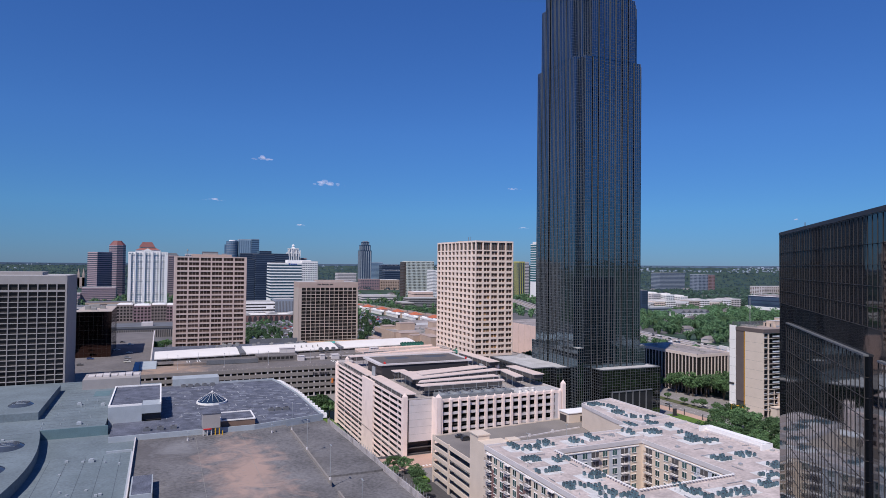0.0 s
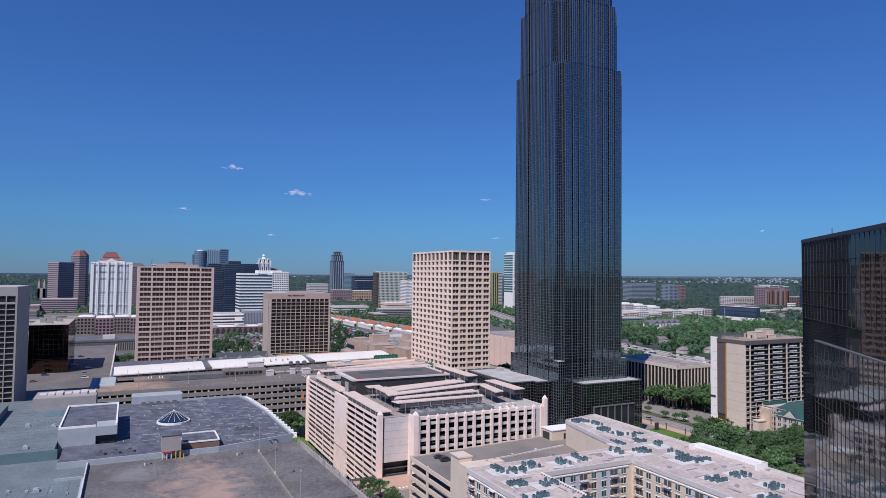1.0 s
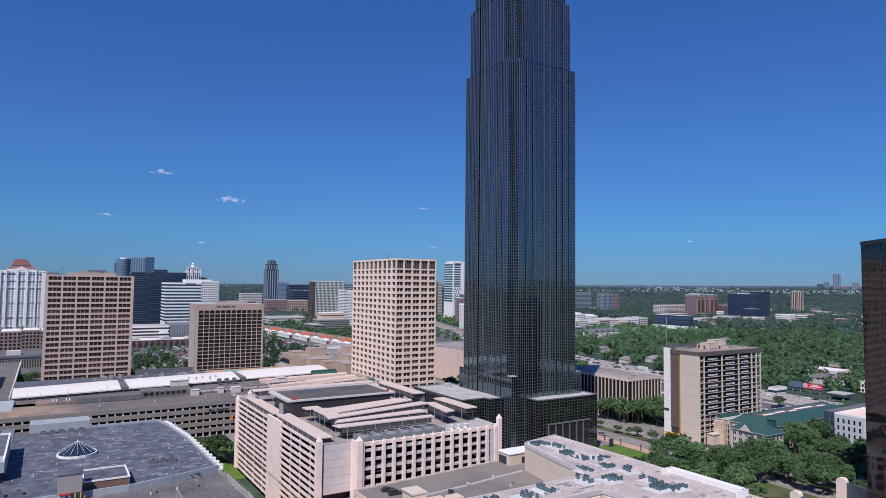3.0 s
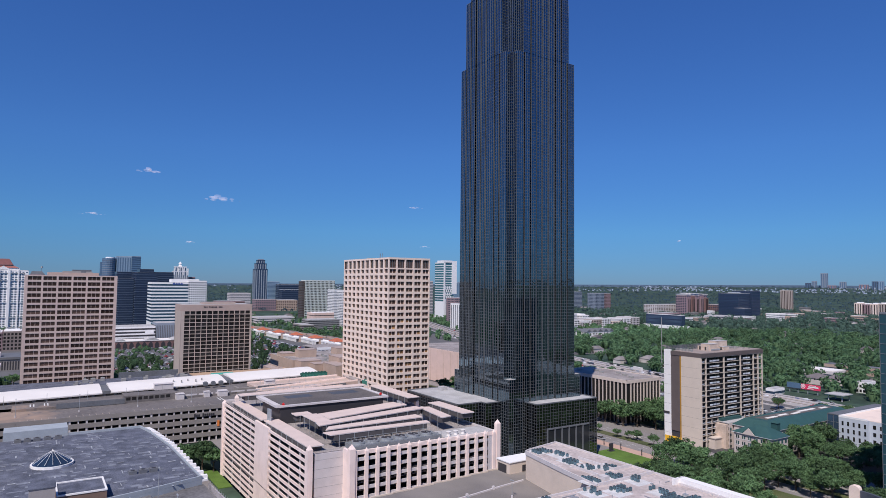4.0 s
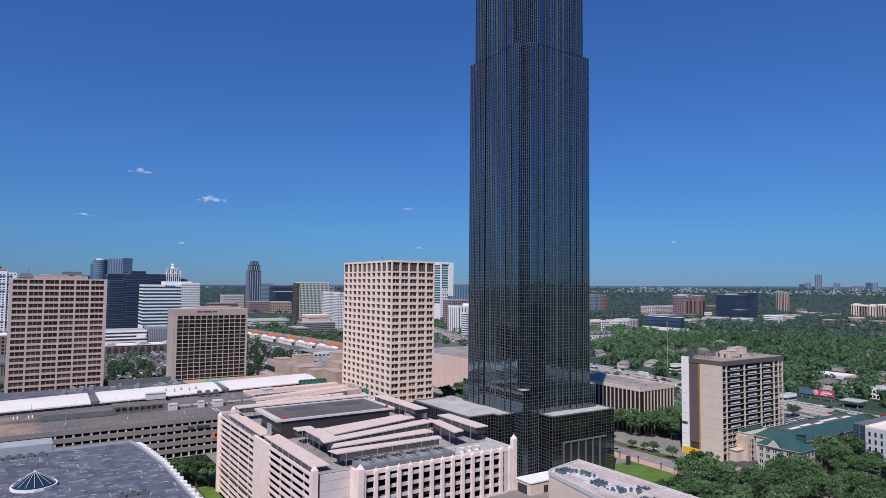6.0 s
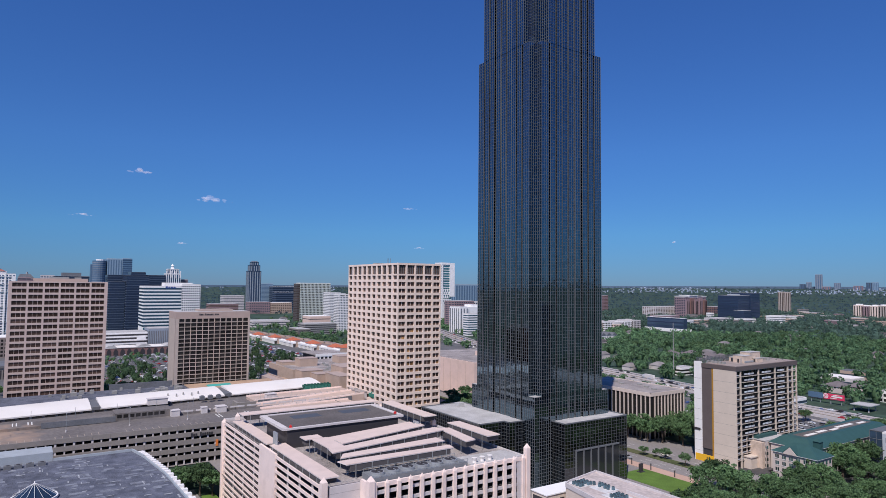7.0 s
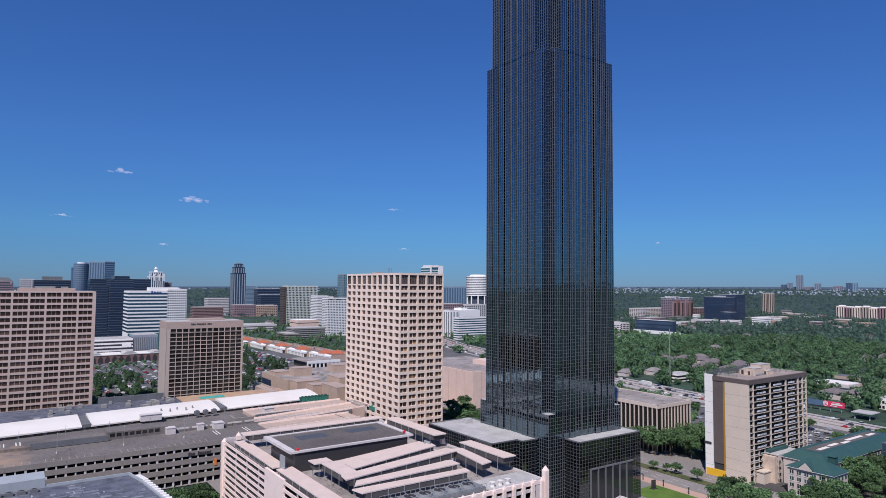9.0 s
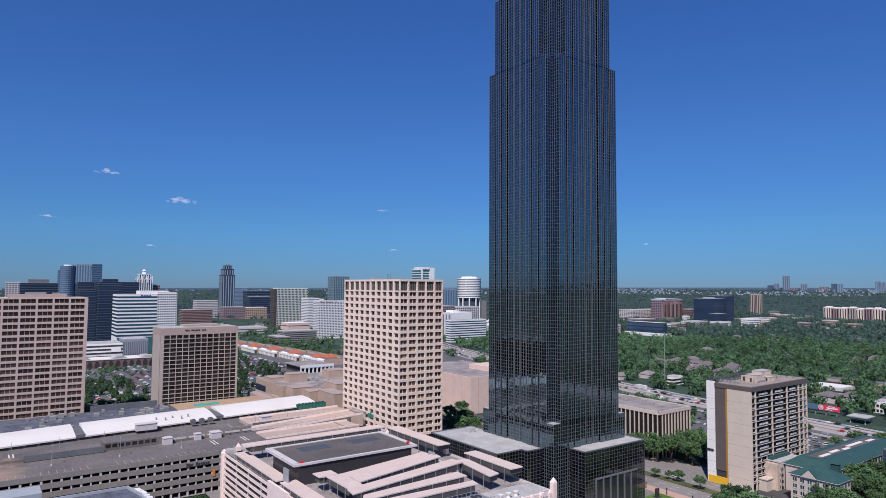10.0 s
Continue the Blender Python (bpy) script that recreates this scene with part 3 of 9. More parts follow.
# ---- vehicles ----
def car_meshes(long, wide, high, cab):
    """Body, glass and a wheel of a car, nose along +x."""
    l, w = long / 2, wide / 2
    body = Geo()
    prof = [(-l, 0.35), (l, 0.35), (l, 0.75), (l * 0.55, 0.95), (-l * 0.92, 1.0), (-l, 0.8)]
    k = len(body.v)
    n = len(prof)
    body.v += [(x, -w, z) for x, z in prof] + [(x, w, z) for x, z in prof]
    body.f += [tuple(range(k, k + n)), tuple(range(k + 2 * n - 1, k + n - 1, -1))] + [(k + i, k + n + i, k + n + (i + 1) % n, k + (i + 1) % n) for i in range(n)]
    c0, c1 = cab
    body.prism([(c0 * l + .5, -w * .8), (c1 * l - .6, -w * .8), (c1 * l - .6, w * .8), (c0 * l + .5, w * .8)], high - 0.12, high)
    cabin = Geo().prism([(c0 * l, -w * .94), (c1 * l, -w * .94), (c1 * l, w * .94), (c0 * l, w * .94)], 0.92, high - .1,
                        [(c0 * l + .45, -w * .8), (c1 * l - .55, -w * .8), (c1 * l - .55, w * .8), (c0 * l + .45, w * .8)])
    wheel = Geo()
    ring = [(0.33 * math.cos(6.2832 * i / 10), 0.33 * math.sin(6.2832 * i / 10)) for i in range(10)]
    wheel.v += [(x, -.11, z) for x, z in ring] + [(x, .11, z) for x, z in ring]
    wheel.f += [tuple(range(10)), tuple(range(19, 9, -1))] + [(i, 10 + i, 10 + (i + 1) % 10, (i + 1) % 10) for i in range(10)]
    return body, cabin, wheel


PAINT = [surface("car_paint", c, rough=0.3, vary=0.03, bump=0, spec=0.6) for c in ((0.65, 0.65, 0.66), (0.04, 0.04, 0.045), (0.30, 0.31, 0.33), (0.35, 0.03, 0.03), (0.05, 0.08, 0.2), (0.7, 0.68, 0.62), (0.12, 0.12, 0.13))]
PAINTNAME = ["white", "black", "silver", "red", "blue", "pale", "dark grey"]
KINDS = [car_meshes(4.6, 1.8, 1.45, (-0.75, 0.35)), car_meshes(4.9, 1.95, 1.8, (-0.95, 0.4))]
CARMESH = []
for b, c, w in KINDS:
    CARMESH.append(([b.mesh("body", p) for p in PAINT], c.mesh("cabin_glass", BLACKGLASS), w.mesh("wheel", DARK)))


def car(x, y, turn, z=None, kind=0, paint=0, where="parked on asphalt"):
    z = G + 0.08 if z is None else z
    t = thing("car", f"{PAINTNAME[paint]} {'sedan' if kind == 0 else 'tall utility car'} {where}", "car", (x, y, z), "cars")
    t.rotation_euler = (0, 0, radians(turn))
    bodies, glass, wheel = CARMESH[kind]
    for name, me in (("body", bodies[paint]), ("cabin_glass", glass)):
        ob = new(name, me)
        ob.parent = t
    for wx in (-1.4, 1.4):
        for wy in (-0.82, 0.82):
            ob = new("wheel", wheel)
            ob.parent = t
            ob.location = (wx, wy, 0.33)


crnd = random.Random(4)
pick = lambda: crnd.choice((0, 0, 0, 1, 1, 1, 2, 2, 6, 5, 6, 6, 4, 2))
for x, y, tn, k, p in ((-232, 111, 90, 0, 1), (-227.5, 111.5, 90, 1, 1), (-219, 128, 150, 0, 1), (-211, 123, 90, 1, 1), (-203, 160, 75, 1, 2)):
    car(x, y, tn, 14.0, k, p, "on the top parking deck")
for i in range(16):
    car(-309 + (i % 4) * 7 + crnd.uniform(-.4, .4), 432 + (i // 4) * 12 + crnd.uniform(-2, 2), 8 * (i % 2), None, crnd.randint(0, 1), pick(), "parked beside the hotel")
for i in range(46):
    f = crnd.uniform(0.04, 0.62)
    o = crnd.choice((-23, -18, 18, 23, -10, -6, -2.5, 2.5, 6, 10))
    k = f * 9
    i0 = crnd.choice((2, 2, 3, 3, 3, 4, 4, 5))
    (ax, ay), (bx, by) = WAY[i0], WAY[i0 + 1]
    q = crnd.random()
    L = math.hypot(bx - ax, by - ay)
    nx, ny = -(by - ay) / L, (bx - ax) / L
    car(ax + (bx - ax) * q + nx * o, ay + (by - ay) * q + ny * o, math.degrees(math.atan2(by - ay, bx - ax)), G + (1.2 if abs(o) < 12 else 0.25), crnd.randint(0, 1), pick(), "driving on the freeway")
for x, y in ((-335, 299.5), (-302, 313), (-310, 292.5), (-275, 316), (-360, 316)):
    car(x, y, 0, G + .1, crnd.randint(0, 1), pick(), "on the avenue")
for i in range(12):
    car(-520 - (i % 6) * 26 + crnd.uniform(-4, 4), -50 + (i // 6) * 22 + crnd.uniform(-6, 6), 90, 8.4, crnd.randint(0, 1), pick(), "parked on the rear deck")
for i in range(10):
    car(-430 + crnd.uniform(0, 30), 262 + i * 6, 0, None, crnd.randint(0, 1), pick(), "parked under trees")


def parked(name, x0, x1, y0, y1, rows, gap, fill, seed):
    rng = random.Random(seed)
    meshes = {}
    per = [Geo() for _ in PAINT]
    roofs = Geo()
    for r in range(rows):
        y = y0 + (y1 - y0) * (r + .5) / rows
        for i in range(int((x1 - x0) / gap)):
            x = x0 + i * gap
            if rng.random() > fill:
                continue
            c = rng.choice((0, 0, 1, 1, 1, 2, 2, 2, 6, 6, 4, 5, 1, 2, 0, 6, 3))
            h = rng.choice((1.45, 1.45, 1.8))
            per[c].box(x - .9, x + .9, y - 2.3, y + 2.3, G + .35, G + .95).prism([(x - .8, y - 1.3), (x + .8, y - 1.3), (x + .8, y + 1.2), (x - .8, y + 1.2)], G + .95, G + h, [(x - .7, y - .9), (x + .7, y - .9), (x + .7, y + .8), (x - .7, y + .8)])
    for g, p in zip(per, PAINT):
        if g.v:
            tagged(new(name, g.mesh(name, p)), "rows of far parked cars on asphalt", "cars", kind="stuff")


parked("parked_cars", -1160, -845, 286, 326, 5, 3.0, 0.6, 1)
parked("parked_cars", -900, -660, 180, 280, 8, 3.0, 0.5, 5)
parked("parked_cars", -985, -660, 60, 175, 11, 3.0, 0.55, 2)
parked("parked_cars", -620, -420, 400, 480, 6, 3.0, 0.45, 3)
parked("parked_cars", -400, -345, 376, 470, 6, 3.0, 0.5, 4)
def traffic(name, count, seed):
    """Far small cars along the freeway lanes."""
    rng = random.Random(seed)
    per = [Geo() for _ in PAINT]
    for i in range(count):
        i0 = rng.choice((1, 2, 2, 2, 3, 3, 4, 4, 5, 5, 6, 6, 6, 7, 7, 7, 8))
        (ax, ay), (bx, by) = WAY[i0], WAY[i0 + 1]
        q, o, L = rng.random(), rng.choice((-22, -18.4, -14.8, -11.4, -8.1, -5, -1.8, 1.8, 5, 8.1, 11.4, 14.8, 18.4, 22)), math.hypot(bx - ax, by - ay)
        ux, uy = (bx - ax) / L, (by - ay) / L
        x, y, z = ax + (bx - ax) * q - uy * o, ay + (by - ay) * q + ux * o, G + (1.2 if abs(o) < 9 else .25)

        def ring(a0, a1, w):
            return [(x + ux * a - uy * b, y + uy * a + ux * b) for a, b in ((a0, -w), (a1, -w), (a1, w), (a0, w))]
        c, h = rng.choice((0, 0, 1, 1, 1, 2, 2, 6, 6, 1, 4, 5, 2, 3)), rng.choice((1.45, 1.8, 1.9))
        per[c].prism(ring(-2.3, 2.3, .92), z + .3, z + .95).prism(ring(-1.7, 1.0, .85), z + .95, z + h, ring(-1.3, .5, .7))
    for g, p in zip(per, PAINT):
        if g.v:
            tagged(new(name, g.mesh(name, p)), "far cars on the freeway lanes", "cars", kind="stuff")


traffic("freeway_cars", 210, 9)
# a lorry on the freeway and one by the car park
for x, y, tn, cab, box in ((-500, 546, 169, 0, ROOFWHITE), (-266, 520, 175, 3, ROOFWHITE)):
    t = thing("lorry", "articulated lorry with a pale box trailer", "lorry", (x, y, G + .3))
    t.rotation_euler = (0, 0, radians(tn))
    for name, g, m in (("trailer", Geo().box(-9, 3.5, -1.25, 1.25, 1.1, 4.0), box), ("cab", Geo().box(4.2, 6.6, -1.2, 1.2, 0.6, 3.0).box(6.6, 7.8, -1.1, 1.1, .6, 1.8), PAINT[cab]), ("chassis", Geo().box(-8.5, 7, -1, 1, .4, 1.1), DARK)):
        ob = new(name, g.mesh(name, m))
        ob.parent = t
# billboard by the freeway
bb = thing("billboard", "pink billboard on steel posts beside the freeway", "billboard", (-322, 560, G))
part("panel", Geo().box(-338, -322.6, 559.6, 560.2, -0.3, 4.0), SIGNPINK, bb, "bright pink printed panel")
part("panel", Geo().box(-350, -338.6, 559.6, 560.2, -0.3, 4.0), SKYBLUE, bb, "pale blue printed panel")
ring = [(math.cos(6.2832 * i / 16), math.sin(6.2832 * i / 16)) for i in range(16)]
for k, (q, m) in enumerate(((1.9, WHITE), (1.4, SIGNPINK), (0.9, WHITE), (0.45, SIGNPINK))):
    disc = Geo()
    disc.v += [(-336.4 + q * a, 559.56 - k * .03, 2.0 + q * b) for a, b in ring] + [(-336.4 + q * a, 559.62, 2.0 + q * b) for a, b in ring]
    disc.f += [tuple(range(16))] + [(i, i + 16, (i + 1) % 16 + 16, (i + 1) % 16) for i in range(16)]
    part("round_mark", disc, m, bb, "round printed ring")
part("print", Geo().box(-331, -326, 559.4, 559.58, 3.0, 3.4).box(-332, -324, 559.4, 559.58, 1.5, 2.5).box(-333, -328, 559.4, 559.58, 0.4, 0.9), WHITE, bb, "white printed bars")
part("frame", Geo().box(-350.4, -322.2, 559.7, 560.5, -1.1, -0.6), DARK, bb)
for x in (-348, -341, -333, -325):
    part("post", Geo().box(x - .25, x + .25, 560.2, 560.7, G, -0.4), STEEL, bb)
# slim mast behind the hotel
solid("radio_mast", Geo().tube(-497, 583, 0.5, G, 51, 8, 0.3), GREY, "tall thin grey mast beside the freeway", "mast")


# ---- the glass skyscraper ----
TX, TY, TH, TS = -316.6, 234.8, 23.67, 4.2      # centre, half width, corner step


def side_line(half):
    """One side of the shaft as (along, depth) points: bays with dark slots between, the middle set back."""
    pts = [(-half, 0.0)]
    for c in (-14.7, -10.5, -6.3, -2.1, 2.1, 6.3, 10.5, 14.7):
        if abs(c) > half - 1.0:
            continue
        d1 = 0.7 if abs(c + 0.1) < 6.3 else 0.0
        d0 = 0.7 if abs(c - 0.1) < 6.3 else 0.0
        pts += [(c - 0.55, d0), (c - 0.55, 1.3), (c + 0.55, 1.3), (c + 0.55, d1)]
    return pts + [(half, 0.0)]


def shaft_ring(steps, slots=True):
    """Counter-clockwise outline of the shaft with stepped corners."""
    h, s = TH, TS
    quarter = []
    half = h - steps * s
    line = side_line(half) if slots else [(-half, 0.0), (half, 0.0)]
    for a, d in line:
        quarter.append((a, -h + d))
    for k in range(1, steps + 1):
        x = h - (steps - k + 1) * s
        quarter.append((x, -(h - k * s)))
        if k < steps:
            quarter.append((x + s, -(h - k * s)))
    ring = []
    for q in range(4):
        c, sn = (1, 0, -1, 0)[q], (0, 1, 0, -1)[q]
        ring += [(TX + c * x - sn * y, TY + sn * x + c * y) for x, y in quarter]
    return ring


def wall_grid(geo, ring, z0, z1, pane, row, wide=0.13, out=0.12, closed=True, level=1.0):
    """Upright and level bars standing proud of a wall that follows the ring."""
    k = len(ring)
    for i in range(k if closed else k - 1):
        (ax, ay), (bx, by) = ring[i], ring[(i + 1) % k]
        run = math.hypot(bx - ax, by - ay)
        if run < 0.05:
            continue
        ux, uy = (bx - ax) / run, (by - ay) / run
        nx, ny = uy * out, -ux * out
        n = max(1, round(run / pane))
        for j in range(n + 1):
            px, py = ax + ux * run * j / n, ay + uy * run * j / n
            w = wide / 2
            l, r = (px - ux * w + nx, py - uy * w + ny), (px + ux * w + nx, py + uy * w + ny)
            geo.face((*l, z0), (*r, z0), (*r, z1), (*l, z1))
            geo.face((px - ux * w, py - uy * w, z0), (*l, z0), (*l, z1), (px - ux * w, py - uy * w, z1))
            geo.face((*r, z0), (px + ux * w, py + uy * w, z0), (px + ux * w, py + uy * w, z1), (*r, z1))
        m = max(1, round((z1 - z0) / row))
        for j in range(m + 1):
            z = z0 + (z1 - z0) * j / m
            lo, hi = z - wide * level / 2, z + wide * level / 2
            a, b = (ax + nx, ay + ny), (bx + nx, by + ny)
            geo.face((*a, lo), (*b, lo), (*b, hi), (*a, hi))
            geo.face((*a, hi), (*b, hi), (bx, by, hi), (ax, ay, hi))


skyscraper = thing("skyscraper", "tall blue-grey mirror-glass skyscraper with stepped corners and a dark podium", "skyscraper", (TX, TY, G))
LEVELS = [(0, G, 37.6), (1, 37.6, 202.0), (2, 202.0, 238.6), (3, 238.6, 258.0)]
for steps, z0, z1 in LEVELS:
    ring = shaft_ring(steps)
    glass = part("glass_wall", Geo().prism(ring, z0, z1), TOWERGLASS, skyscraper, "blue-grey mirror glass of the shaft")
    grid = Geo()
    wall_grid(grid, ring, z0, z1, 1.45, 1.53, 0.125, level=0.9)
    part("mullion_grid", grid, TOWERBAR, glass, "pale metal glazing bars", kind="stuff")
    for sx in (-1, 1):
        for sy in (-1, 1):
            for k in range(steps + 1):
                a, b = TH - (k + 0.5) * TS, TH - (steps - k + 0.5) * TS
                x, y = TX + sx * a, TY + sy * b
                if z1 < 250:
                    part("ledge", Geo().box(x - TS / 2 + .05, x + TS / 2 - .05, y - TS / 2 + .05, y + TS / 2 - .05, z1 - 0.3, z1 + 0.08), ROOFPALE, skyscraper, "pale flat corner ledge")
sq = [(TX - 19, TY - 19), (TX + 19, TY - 19), (TX + 19, TY + 19), (TX - 19, TY + 19)]
part("roof", Geo().prism(sq, 258.0, 271.0, [(TX + (x - TX) * 0.1, TY + (y - TY) * 0.1) for x, y in sq]), TOWERGLASS, skyscraper)


def podium_wing(ring, top):
    wing = part("podium_wing", Geo().prism(ring, G, top), PODGLASS, skyscraper, "dark glass podium wing")
    grid = Geo()
    wall_grid(grid, ring, G, top, 1.75, 1.5, 0.12, 0.1)
    part("mullion_grid", grid, PODBAR, wing, "pale metal glazing bars", kind="stuff")
    flat = [(x, y) for x, y in ring]
    part("roof", Geo().prism(flat, top, top + 0.12), ROOFPALE, wing, "pale gravel roof")
    edge = Geo()
    k = len(ring)
    for i in range(k):
        (ax, ay), (bx, by) = ring[i], ring[(i + 1) % k]
        x0, x1, y0, y1 = min(ax, bx), max(ax, bx), min(ay, by), max(ay, by)
        edge.box(x0 - 0.15, x1 + 0.15, y0 - 0.15, y1 + 0.15, top + 0.1, top + 0.55)
    part("parapet", edge, MULL, wing)
    return wing


right_wing = podium_wing([(TX + 21.0, 221.4), (-284.4, 221.4), (-284.4, 262.0), (TX + 21.0, 262.0)], 26.0)
podium_wing([(-352.0, 188.2), (-303.4, 188.2), (-303.4, 202.2), (-299.8, 202.2), (-299.8, TY - 21.5), (-352.0, TY - 21.5)], 26.0)
for i in range(6):
    y = 228.2 + i * 4.75
    g = Geo().box(-284.6, -284.1, y, y + 4.0, G, 13.6)
    bay = part("entrance_bay", g, GLASS, right_wing, "tall dark entrance glazing bay")
    part("bay_frame", Geo().box(-284.6, -283.7, y - 0.35, y, G, 14.2).box(-284.6, -283.7, y, y + 4.0, 13.6, 14.2), MULL, bay)
part("roof_hatch", Geo().box(-345, -341.5, 203.5, 207, 26.1, 28.2), ROOFPALE, skyscraper, "white roof hatch")


# ---- office blocks and hotels near the mall ----
def office_tower():
    x0, x1, y0, y1, top = -485.0, -414.7, 208.6, 240.2, 101.0
    t = thing("office_tower", "cream concrete office tower with deep square windows", "office tower", ((x0 + x1) / 2, (y0 + y1) / 2, G))
    g, panes, piers, bands, bars = Geo(), [], Bag(), Bag(), Geo()
    core(g, x0, x1, y0, y1, G, top, 0.9)
    low, rows, fl = 0.2, 23, 4.05
    topz = low + rows * fl
    for side, plane, a0, a1, cols, pier in (("-Y", y0, x0, x1, 10, 2.2), ("+X", x1, y0, y1, 5, 1.3), ("+Y", y1, x0, x1, 10, 2.2), ("-X", x0, y0, y1, 5, 1.3)):
        seen = side in ("-Y", "+X")
        facade(g, panes, side, plane, a0, a1, low, rows, cols, fl, pier, 1.6, 0.9, 2 if cols == 5 else 0, piers if seen else g, bands if seen else g)
        face_box(g, side, plane, a0, a1, G, low, 0.9, 0)
        # tall openings under the cornice
        bay = (a1 - a0) / cols
        for i in range(cols + 1):
            w = pier * 0.8 / (1 if 0 < i < cols else 2)
            c = a0 + i * bay
            face_box(g, side, plane, max(a0, c - w / 2), min(a1, c + w / 2), topz, top - 1.2, 0.9, 0.02)
        face_box(g, side, plane, a0, a1, topz, topz + 0.9, 0.9, 0.01 if "X" in side else 0)
        face_box(g, side, plane, a0, a1, top - 1.2, top + (.03 if "X" in side else 0), 0.9, 0.08 if "X" in side else 0.05)
        for i in range(cols):
            panes.append(pane_spot(side, plane, a0 + (i + .5) * bay, (topz + 0.9 + top - 1.2) / 2, bay - pier * 0.8 + 0.02, top - 1.2 - topz - 0.9, 0.84))
            n = 4 if cols == 5 else 2
            for k in range(1, n):
                m = a0 + i * bay + pier * .4 + (bay - pier * .8) * k / n
                face_box(bars, side, plane, m - 0.09, m + 0.09, topz + 0.9, top - 1.2, 0.9, -0.45)
    part("wall", g, CREAM, t, kind="stuff")
    part("glazing_bar", bars, MULL, t, "thin metal bars in the top openings", kind="stuff")
    # tan blinds drawn in some windows of the narrow side
    rnd, blinds = random.Random(8), []
    for r in range(2, 15):
        for c in range(5):
            for k in range(2):
                if rnd.random() < (.4 if c == 1 else .22 if c == 2 else .05):
                    blinds.append(((x1 - .74, y0 + (c + .29 + k * .42) * (y1 - y0) / 5, low + r * fl + 2.1), (.05, 2.0, 2.2)))
    pieces("blind", t, BLIND, blinds)
    pieces("pier", t, CREAM, piers.spots)
    pieces("spandrel", t, CREAM, bands.spots)
    pieces("window", t, BRONZE, panes)
    part("roof", Geo().box(x0 + 1, x1 - 1, y0 + 1, y1 - 1, top - 1.0, top - 0.7), ROOFPALE, t)
    part("rooftop_unit", Geo().box(-462, -440, 218, 231, top - 0.8, top + 0.6).box(-470, -466, 220, 226, top - 0.8, top + 1.4), GREY, t)
    mast = Geo()
    for dx, dy in ((0, 0), (2.2, 0.4), (-2, 0.7)):
        mast.tube(-437 + dx, 214 + dy, 0.12, top, top + 3.5, 5)
    part("antenna", mast, MULL, t)


def brown_office():
    x0, x1, y0, y1, top = -640.0, -605.0, 9.6, 70.4, 87.5
    t = thing("office_tower", "brown concrete office slab with rows of small windows", "office tower", ((x0 + x1) / 2, (y0 + y1) / 2, G))
    g, panes, piers, bands = Geo(), [], Bag(), Bag()
    core(g, x0, x1, y0, y1, G, top, 0.7)
    fl, rows = 4.22, 21
    low = top - 0.9 - rows * fl
    for side, plane, a0, a1, cols in (("+X", x1, y0 + 1.5, y1 - 1.5, 6), ("-X", x0, y0 + 1.5, y1 - 1.5, 6)):
        facade(g, panes, side, plane, a0, a1, low, rows, cols, fl, 1.25, 1.5, 0.7, 3, piers if side == "+X" else g, bands if side == "+X" else g)
        for a, b in ((y0, y0 + 1.5), (y1 - 1.5, y1)):
            face_box(g, side, plane, a, b, G, top, 0.7, 0.04)
        face_box(g, side, plane, y0, y1, top - 0.9, top, 0.7, 0.03)
    for side, plane in (("-Y", y0), ("+Y", y1)):
        face_box(g, side, plane, x0, x1, G, top, 0.7, 0)
    part("wall", g, BROWN, t, kind="stuff")
    pieces("pier", t, BROWN, piers.spots)
    pieces("spandrel", t, BROWN, bands.spots)
    pieces("window", t, BRONZE, panes, 90)
    part("roof", Geo().box(x0 + .7, x1 - .7, y0 + .7, y1 - .7, top - 0.6, top - 0.3), ROOFPALE, t)
    part("penthouse", Geo().box(-630, -612, 24, 58, top - 0.5, top + 2.2), TAN, t, "low rooftop plant box")
    part("rooftop_unit", Geo().box(-628, -616, 34, 46, top + 2.2, top + 3.4).box(-624, -618, 50, 54, top + 2.2, top + 3.2), GREY, t)
    part("antenna", Geo().tube(-609, 20, 0.12, top, top + 6, 5).tube(-609, 20, 0.9, top + 5.2, top + 6.6, 8, 0.4), MULL, t, "rooftop mast with a dish")


def sign_bars(parent, side, plane, a0, a1, z, high, n, mat=None):
    """A row of plain upright bars where a name stands on a wall."""
    g, w = Geo(), (a1 - a0) / n
    for i in range(n):
        if i in (3, 10) and n > 8:
            continue
        face_box(g, side, plane, a0 + i * w, a0 + (i + 0.72) * w, z, z + high * (1.0 if i in (0, 4) else 0.8), -0.02, 0.2)
    part("sign", g, mat or DARK, parent, "row of sign letters, drawn as plain bars")


